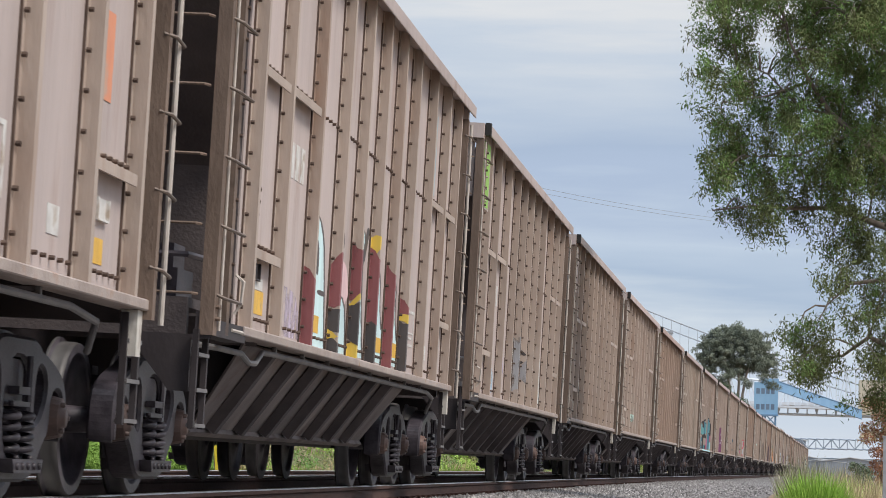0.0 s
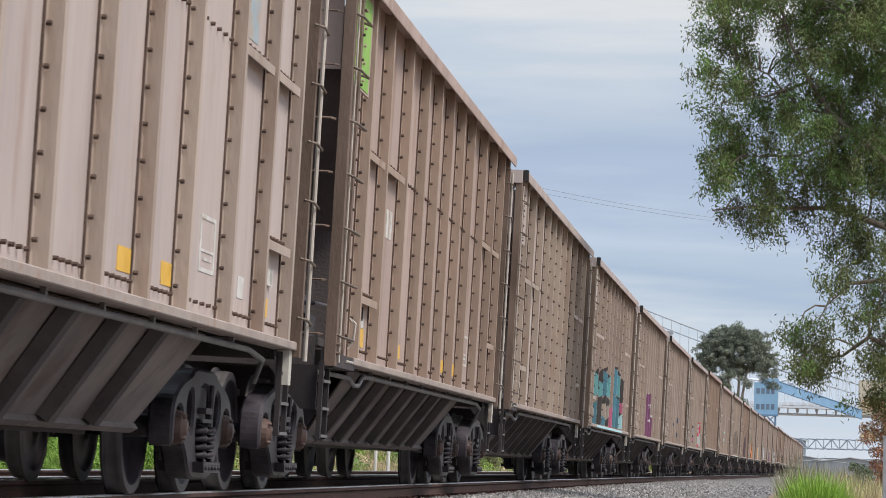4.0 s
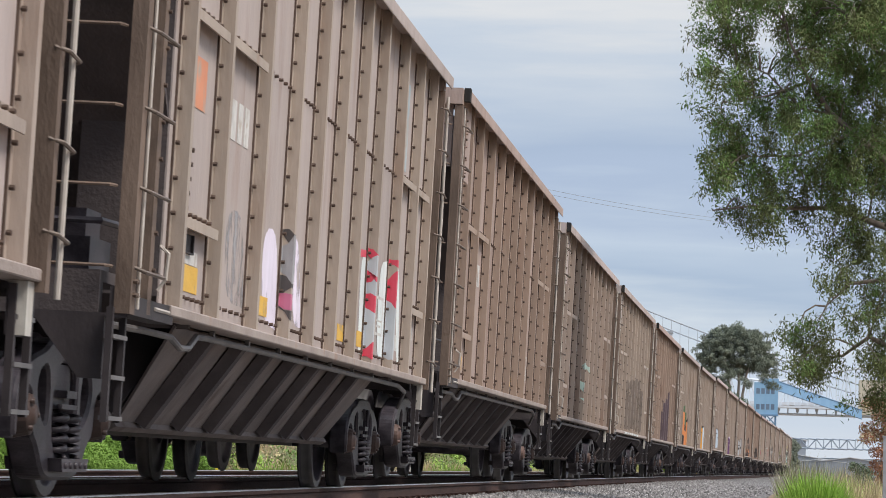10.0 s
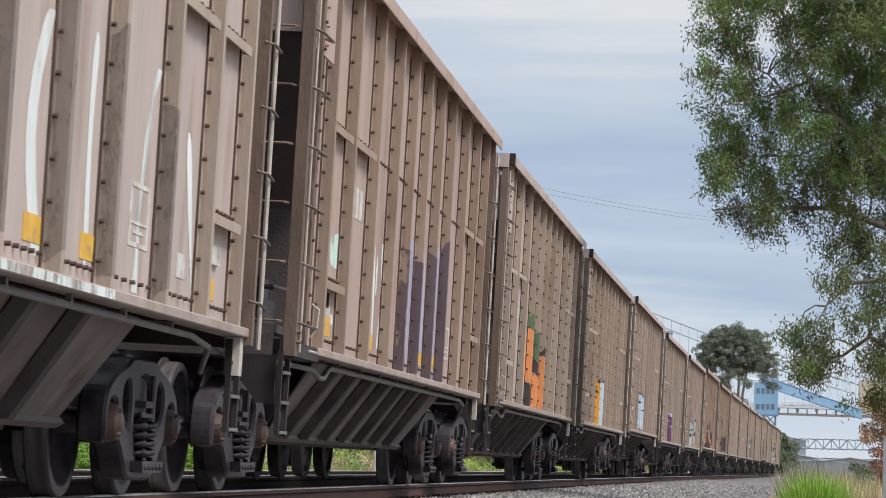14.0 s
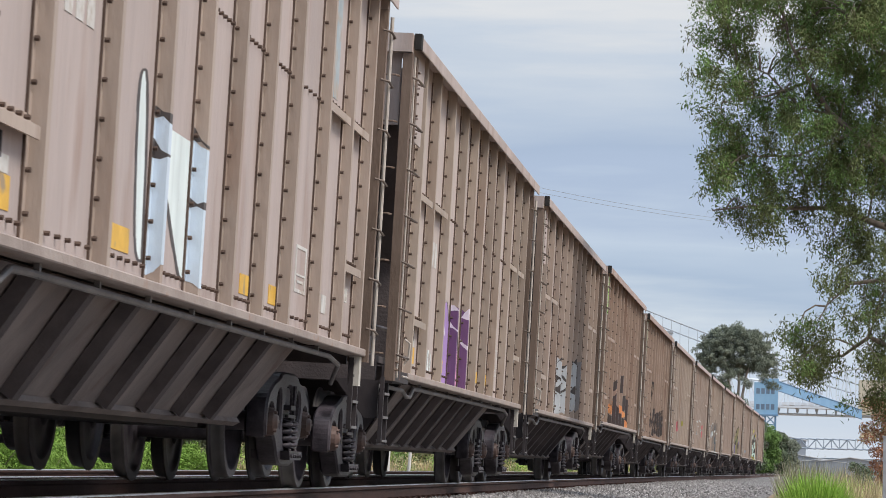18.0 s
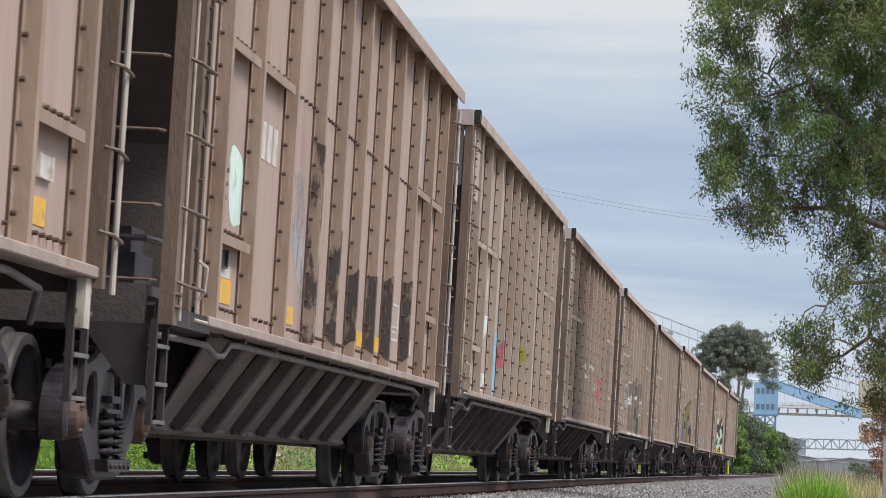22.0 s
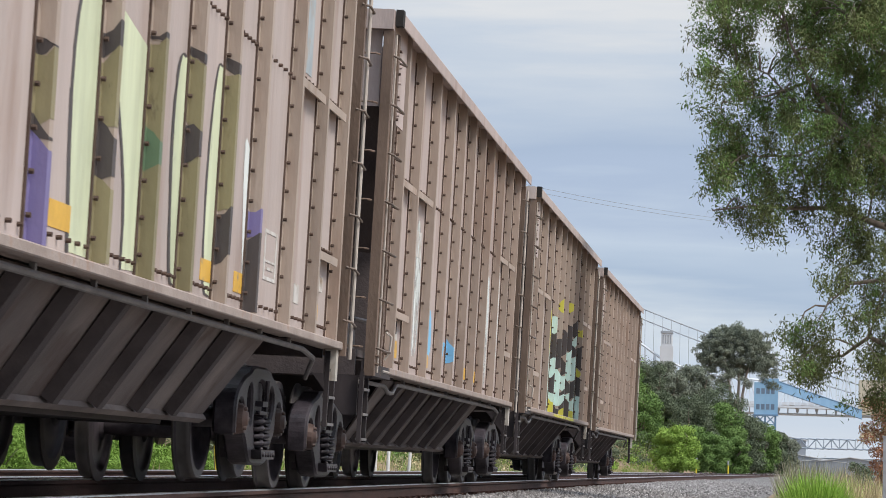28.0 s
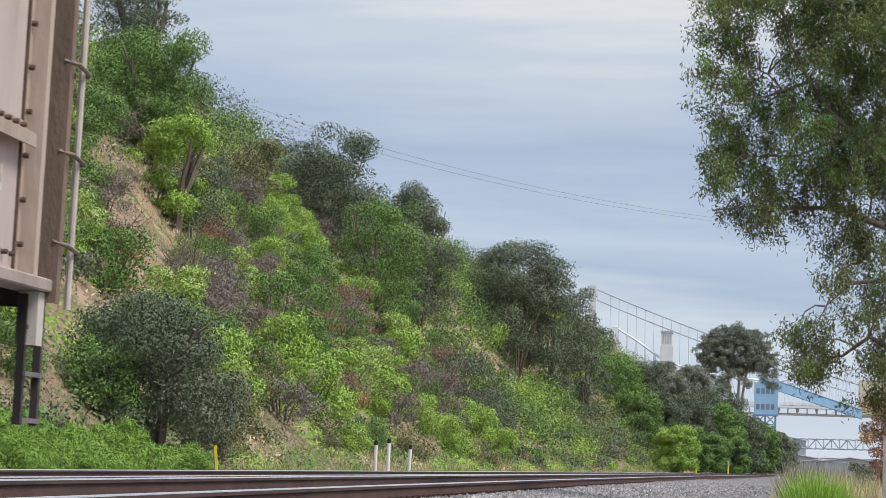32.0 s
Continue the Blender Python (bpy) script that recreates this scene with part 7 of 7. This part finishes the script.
for b, d, h, lean in ((-6.60, 96, 1.25, 1.0), (-6.36, 96, 1.33, 1.2), (-5.97, 99, 1.18, 3.0)):
    post = thing("marker_post", "white marker post with a black cap beyond the tracks", "post", Matrix.Translation(grounded(d, b)) @ pose(0, 0, 0, 0, lean, 0), "white marker posts")
    bm = bmesh.new()
    rod(bm, [(0, 0, -0.2), (0, 0, h - 0.12)], 0.055, 10)
    part("post", bm, POST_WHITE, post)
    bm = bmesh.new()
    rod(bm, [(0, 0, h - 0.12), (0, 0, h + 0.02), (0, 0, h + 0.03)], [0.058, 0.058, 0.04], 10)
    part("cap", bm, RUBBER, post, "black cap")
post = thing("marker_post", "leaning yellow marker post beyond the tracks", "post", Matrix.Translation(grounded(63, -9.56)) @ pose(0, 0, 0, 0, -5, 0))
bm = bmesh.new()
prism(bm, [(-0.028, -0.01), (0.028, -0.01), (0.028, 0.01), (-0.028, 0.01)], -0.2, 0.72, "z")
part("blade", bm, POST_YELLOW, post)
bm = bmesh.new()
prism(bm, [(-0.045, -0.012), (-0.03, -0.012), (-0.03, 0.012), (-0.045, 0.012)], -0.2, 0.58, "z")
part("stake", bm, RUST, post)
for b, d in ((-0.55, 260), (0.05, 300)):
    post = thing("marker_post", "small yellow marker post beside the track", "post", Matrix.Translation(grounded(d, b)), "distant markers")
    bm = bmesh.new()
    rod(bm, [(0, 0, -0.2), (0, 0, 1.0)], 0.06, 8)
    part("post", bm, POST_YELLOW, post)
    bm = bmesh.new()
    rod(bm, [(0, 0, 1.0), (0, 0, 1.45)], 0.1, 8)
    part("cap", bm, GALV, post)
post = thing("fence_post", "grey galvanised steel post beside the line", "post", Matrix.Translation(grounded(40, 2.98)))
bm = bmesh.new()
prism(bm, [(-0.035, -0.03), (0.035, -0.03), (0.035, 0.03), (0.02, 0.03), (0.02, -0.015), (-0.02, -0.015), (-0.02, 0.03), (-0.035, 0.03)], -0.3, 1.25, "z")
part("post", bm, GALV, post)
bm = bmesh.new()
box(bm, -0.045, 0.045, -0.04, 0.04, 1.25, 1.27)
part("cap", bm, GALV, post)

# ---- overhead wires ----
WIRE = material("dull_wire", [(0.3, (0.20, 0.215, 0.23)), (0.7, (0.30, 0.32, 0.34))], 0.6, 0.3, 4, 4)
for drop in (0.0, 0.42):
    a, c, e = bearing(150, -13.5, 22.3 - drop), bearing(200, -4.2, 19.15 - drop * 0.8), bearing(300, 2.5, 24.3 - drop * 0.5)
    pts = []
    for i in range(25):
        t = i / 24
        pts.append(a * (1 - t) * (1 - 2 * t) + c * 4 * t * (1 - t) + e * t * (2 * t - 1))
    bm = bmesh.new()
    rod(bm, pts, 0.013, 5)
    w = thing("overhead_wire", "thin dark overhead wire across the sky", "wire")
    part("wire", bm, WIRE, w)

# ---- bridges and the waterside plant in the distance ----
# No air haze is rendered; it is mixed into these three colours.
HAZE_GREY = material("haze_tinted_grey_steel", [(0.3, (0.55, 0.60, 0.66)), (0.7, (0.63, 0.67, 0.72))], 0.8, 0, 0.2, 4)
CABLE_GREY = material("haze_tinted_cable", [(0.3, (0.30, 0.33, 0.37)), (0.7, (0.38, 0.41, 0.45))], 0.8, 0, 0.2, 4)
HAZE_WHITE = material("haze_tinted_concrete", [(0.3, (0.52, 0.54, 0.57)), (0.7, (0.60, 0.62, 0.65))], 0.8, 0, 0.2, 4)
PALE_BLUE = material("pale_blue_cladding", [(0.3, (0.21, 0.38, 0.56)), (0.7, (0.27, 0.45, 0.63))], 0.7, 0, 0.3, 5, (1, 1, 0.2))
GALLERY_BLUE = material("gallery_blue", [(0.3, (0.16, 0.30, 0.47)), (0.7, (0.21, 0.36, 0.54))], 0.7, 0, 0.3, 5, (1, 1, 0.3))
WHARF_STEEL = material("grey_wharf_steel", [(0.3, (0.24, 0.30, 0.37)), (0.7, (0.32, 0.37, 0.44))], 0.7, 0, 0.3, 5)
DEEP_BLUE = material("blue_steelwork", [(0.3, (0.13, 0.24, 0.38)), (0.7, (0.19, 0.31, 0.46))], 0.7, 0, 0.3, 5)
WINDOW = material("dull_glazing", [(0.3, (0.10, 0.15, 0.22)), (0.7, (0.16, 0.22, 0.30))], 0.3, 0, 0.3, 4)
CREAM_WALL = material("cream_rendered_wall", [(0.3, (0.52, 0.47, 0.36)), (0.7, (0.60, 0.55, 0.44))], 0.8, 0, 0.3, 5)
SHED = material("grey_shed_roof", [(0.3, (0.24, 0.27, 0.31)), (0.7, (0.36, 0.39, 0.43))], 0.8, 0, 0.3, 5)


def strut(bm, a, b, r):
    rod(bm, [a, b], r, 4)


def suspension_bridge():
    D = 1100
    ob = thing("suspension_bridge", "suspension bridge in pale grey tinted for distance haze", "bridge")

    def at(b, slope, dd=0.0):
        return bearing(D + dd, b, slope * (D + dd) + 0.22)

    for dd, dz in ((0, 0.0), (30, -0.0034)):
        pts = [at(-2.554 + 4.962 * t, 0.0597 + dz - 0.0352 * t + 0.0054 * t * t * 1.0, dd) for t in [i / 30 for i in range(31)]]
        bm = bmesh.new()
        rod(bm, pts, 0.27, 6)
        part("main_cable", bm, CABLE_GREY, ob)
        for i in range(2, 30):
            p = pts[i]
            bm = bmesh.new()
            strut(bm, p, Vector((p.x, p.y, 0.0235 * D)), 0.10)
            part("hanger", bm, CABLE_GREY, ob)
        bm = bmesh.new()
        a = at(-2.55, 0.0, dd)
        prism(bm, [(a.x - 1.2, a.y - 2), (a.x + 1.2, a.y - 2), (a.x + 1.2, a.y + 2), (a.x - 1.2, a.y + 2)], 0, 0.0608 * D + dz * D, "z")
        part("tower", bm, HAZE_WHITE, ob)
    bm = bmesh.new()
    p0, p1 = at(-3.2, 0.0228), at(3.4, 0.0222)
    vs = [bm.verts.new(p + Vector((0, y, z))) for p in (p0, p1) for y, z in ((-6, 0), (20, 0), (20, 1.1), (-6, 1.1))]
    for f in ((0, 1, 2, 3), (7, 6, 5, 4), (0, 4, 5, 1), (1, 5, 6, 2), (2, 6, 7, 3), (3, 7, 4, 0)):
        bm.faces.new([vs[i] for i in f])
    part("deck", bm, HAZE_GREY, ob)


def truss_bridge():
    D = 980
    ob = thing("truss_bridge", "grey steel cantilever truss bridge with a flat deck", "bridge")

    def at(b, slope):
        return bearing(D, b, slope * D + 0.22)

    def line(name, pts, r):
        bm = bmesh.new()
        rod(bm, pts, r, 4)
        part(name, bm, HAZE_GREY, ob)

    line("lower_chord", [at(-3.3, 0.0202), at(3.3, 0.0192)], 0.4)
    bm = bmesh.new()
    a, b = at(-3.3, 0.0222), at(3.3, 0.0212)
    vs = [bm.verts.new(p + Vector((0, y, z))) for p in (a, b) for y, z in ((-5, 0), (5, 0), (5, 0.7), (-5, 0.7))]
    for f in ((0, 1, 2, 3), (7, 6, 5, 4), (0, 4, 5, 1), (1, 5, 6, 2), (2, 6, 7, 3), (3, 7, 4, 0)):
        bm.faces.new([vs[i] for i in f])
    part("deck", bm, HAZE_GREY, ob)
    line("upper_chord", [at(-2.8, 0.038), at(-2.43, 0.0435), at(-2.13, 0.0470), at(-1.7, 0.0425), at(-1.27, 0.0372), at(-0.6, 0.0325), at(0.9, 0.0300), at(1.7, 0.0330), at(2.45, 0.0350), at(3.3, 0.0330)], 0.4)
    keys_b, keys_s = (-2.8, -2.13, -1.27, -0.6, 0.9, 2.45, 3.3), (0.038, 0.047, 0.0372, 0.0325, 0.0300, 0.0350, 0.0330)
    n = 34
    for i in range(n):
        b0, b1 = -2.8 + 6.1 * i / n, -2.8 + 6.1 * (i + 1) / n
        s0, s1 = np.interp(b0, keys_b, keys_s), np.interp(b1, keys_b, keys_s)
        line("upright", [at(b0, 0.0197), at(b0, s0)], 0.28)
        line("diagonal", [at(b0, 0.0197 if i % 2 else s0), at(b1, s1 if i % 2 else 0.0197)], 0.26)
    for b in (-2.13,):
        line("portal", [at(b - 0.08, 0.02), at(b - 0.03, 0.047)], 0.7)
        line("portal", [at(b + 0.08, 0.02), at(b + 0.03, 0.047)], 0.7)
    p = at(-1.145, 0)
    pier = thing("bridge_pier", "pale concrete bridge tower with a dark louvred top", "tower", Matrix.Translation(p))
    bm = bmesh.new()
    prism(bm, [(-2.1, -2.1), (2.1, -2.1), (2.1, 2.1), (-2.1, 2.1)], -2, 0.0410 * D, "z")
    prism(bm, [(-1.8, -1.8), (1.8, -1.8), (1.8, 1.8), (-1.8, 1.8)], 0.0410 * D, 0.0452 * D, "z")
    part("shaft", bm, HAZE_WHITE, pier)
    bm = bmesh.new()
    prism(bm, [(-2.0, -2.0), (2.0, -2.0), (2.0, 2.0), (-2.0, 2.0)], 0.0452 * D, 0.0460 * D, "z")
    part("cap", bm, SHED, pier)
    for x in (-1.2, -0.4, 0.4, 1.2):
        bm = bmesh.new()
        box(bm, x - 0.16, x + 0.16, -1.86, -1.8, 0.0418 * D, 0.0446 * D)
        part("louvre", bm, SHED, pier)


def blue_plant():
    D = 780
    c = bearing(D, 0.74)
    turn = Matrix.Translation(c) @ pose(0, 0, 0, 0, 0, 0)
    ob = thing("transfer_tower", "pale blue industrial transfer tower on lattice legs", "tower", turn)
    h0, h1 = 0.0196 * D, 0.0300 * D
    bm = bmesh.new()
    box(bm, -3.1, 2.9, -3, 3, h0, h1)
    part("cabin", bm, PALE_BLUE, ob)
    bm = bmesh.new()
    box(bm, -1.4, 3.1, -3.2, 3.2, h1, h1 + 1.0)
    part("roof", bm, PALE_BLUE, ob)
    bm = bmesh.new()
    box(bm, -3.4, 3.1, -3.3, 3.3, h0 - 0.35, h0)
    part("floor", bm, DEEP_BLUE, ob)
    for row in (h0 + 1.2, h0 + 5.2):
        for k in range(4):
            bm = bmesh.new()
            box(bm, -2.6 + 1.25 * k, -1.7 + 1.25 * k, -3.03, -2.98, row, row + 1.4)
            part("window", bm, WINDOW, ob, "dull window")
    for x in (-2.8, -0.2, 2.4):
        bm = bmesh.new()
        for y in (-2.6, 2.6):
            strut(bm, (x, y, -2), (x, y, h0), 0.3)
        part("leg", bm, DEEP_BLUE, ob)
    for k in range(4):
        z0, z1 = h0 - 2.6 * (k + 1), h0 - 2.6 * k
        for xa, xb in ((-2.8, -0.2), (-0.2, 2.4)):
            bm = bmesh.new()
            strut(bm, (xa, -2.6, z0), (xb, -2.6, z1), 0.15)
            strut(bm, (xb, -2.6, z0), (xa, -2.6, z1), 0.15)
            strut(bm, (xa, -2.6, z0), (xb, -2.6, z0), 0.15)
            part("brace", bm, DEEP_BLUE, ob)
    gal = thing("conveyor_gallery", "inclined pale blue enclosed conveyor gallery", "conveyor")
    bm = bmesh.new()
    a, b = bearing(D, 0.95), bearing(D + 60, 2.52)
    za, zb = 0.0290 * D, 0.0202 * (D + 60)
    vs = [bm.verts.new(Vector((p.x, p.y + y, z + dz))) for p, z in ((a, za), (b, zb)) for y, dz in ((-1.5, -1.2), (1.5, -1.2), (1.5, 1.2), (-1.5, 1.2))]
    for f in ((0, 1, 2, 3), (7, 6, 5, 4), (0, 4, 5, 1), (1, 5, 6, 2), (2, 6, 7, 3), (3, 7, 4, 0)):
        bm.faces.new([vs[i] for i in f])
    part("gallery", bm, GALLERY_BLUE, gal)
    for f in (0, 1):
        bm = bmesh.new()
        strut(bm, a + Vector((0, -1.55, za + (1.2 if f else -1.2))), b + Vector((0, -1.55, zb + (1.2 if f else -1.2))), 0.16)
        part("edge_rail", bm, DEEP_BLUE, gal)
    silo = thing("silo_building", "cream rendered silo building with a dark base", "building", Matrix.Translation(bearing(D + 66, 2.86)))
    bm = bmesh.new()
    box(bm, -5.8, 8, -4, 4, 0.0218 * D, 0.0340 * D)
    part("wall", bm, CREAM_WALL, silo)
    bm = bmesh.new()
    box(bm, 0.5, 8, -3.8, 3.8, -2, 0.0218 * D)
    part("base", bm, SHED, silo)
    con = thing("wharf_conveyor", "dark blue-grey lattice conveyor bridge low in the distance", "conveyor")
    D2 = 640
    n = 12
    for i in range(n):
        b0, b1 = 0.95 + 1.75 * i / n, 0.95 + 1.75 * (i + 1) / n
        bm = bmesh.new()
        p0, p1 = bearing(D2, b0), bearing(D2, b1)
        lo0, hi0, lo1, hi1 = (p0 + Vector((0, 0, 0.0090 * D2)), p0 + Vector((0, 0, 0.0121 * D2)), p1 + Vector((0, 0, 0.0088 * D2)), p1 + Vector((0, 0, 0.0119 * D2)))
        strut(bm, lo0, lo1, 0.16)
        strut(bm, hi0, hi1, 0.14)
        strut(bm, lo0, hi0, 0.12)
        strut(bm, hi0 if i % 2 else lo0, lo1 if i % 2 else hi1, 0.12)
        part("truss_panel", bm, WHARF_STEEL, con)
    for b, z0, wd, hgt in ((1.10, 0, 9, 0.0125), (1.35, 0, 12, 0.0065), (1.75, 0, 16, 0.0052), (2.3, 0, 14, 0.0060)):
        shed = thing("wharf_shed", "low grey waterside shed in the distance", "building", Matrix.Translation(bearing(680, b)), "wharf sheds")
        bm = bmesh.new()
        prism(bm, [(-wd / 2, -3), (wd / 2, -3), (wd / 2, hgt * 680 - 0.8), (0, hgt * 680), (-wd / 2, hgt * 680 - 0.8)], -6, 6, "y")
        part("wall", bm, SHED, shed)
        bm = bmesh.new()
        for s in (-1, 1):
            bar(bm, (s * (wd / 2 + 0.4), 0, hgt * 680 - 0.85), (0, 0, hgt * 680 + 0.1), 12.6, 0.15)
        part("roof", bm, HAZE_WHITE, shed)


suspension_bridge()
truss_bridge()
blue_plant()
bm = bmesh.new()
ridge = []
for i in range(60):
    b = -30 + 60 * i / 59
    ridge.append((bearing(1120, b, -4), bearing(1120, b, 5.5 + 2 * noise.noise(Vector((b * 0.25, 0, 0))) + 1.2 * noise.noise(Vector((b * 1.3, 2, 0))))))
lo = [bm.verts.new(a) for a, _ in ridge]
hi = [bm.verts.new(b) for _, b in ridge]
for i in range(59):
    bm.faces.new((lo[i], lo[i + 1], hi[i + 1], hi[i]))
# distance haze is put into the blue-grey colour of the hills
HAZE_HILL = material("haze_tinted_hills", [(0.3, (0.33, 0.42, 0.50)), (0.7, (0.40, 0.48, 0.56))], 1.0, 0, 0.02, 6)
structure("backdrop", bm, HAZE_HILL, "far hills across the water, tinted blue-grey for haze", "hills")


# ---- what moves ----
def motions():
    first = {}
    for k, c in enumerate(cars):
        rows = []
        for t in range(0, 33, 2):
            s = 21.277 - k * PITCH + float(np.interp(k, SLACK_CAR, SLACK)) - 14.568 * (t - 31) + 0.00399 * (t - 31) ** 2
            x, y, th = on_track(s)
            rows.append((t, pose(x, y, GRADE * s + LIFT.get(k, 0), 0, CANT, -math.degrees(th))))
        walk(c, rows)
    # all wheel sets roll alike: the first at each end of a truck is keyed, the rest share its keys
    for c in cars:
        for truck in [o for o in c.children if o.name.startswith("truck")]:
            for w in [o for o in truck.children if o.name.startswith("wheel_set")]:
                y = round(w.location.y, 2)
                if y not in first:
                    rows = []
                    for i in range(int(SECONDS * FPS) + 1):
                        t = i / FPS
                        roll = (14.568 * t - 0.00399 * ((t - 31) ** 2 - 961)) / 0.457
                        rows.append((t, pose(0, y, 0.457, math.degrees(roll) % 360)))
                    walk(w, rows)
                    first[y] = w
                else:
                    a = first[y].animation_data
                    w.rotation_mode = "QUATERNION"
                    w.animation_data_create()
                    w.animation_data.action = a.action
                    w.animation_data.action_slot = a.action_slot


# slack in the couplers along the train
SLACK_CAR = (0, 3, 4, 6, 9, 10, 11, 13, 16, 19, 22, 24, 29)
SLACK = (-0.18, -0.20, -0.12, -0.10, -0.10, 0.02, 0.0, -0.05, -0.12, -0.18, -0.25, -0.40, -0.40)
# cars ride a little higher or lower on their springs
LIFT = {0: -0.035, 3: 0.10, 9: 0.09, 12: 0.10, 18: 0.09}
motions()
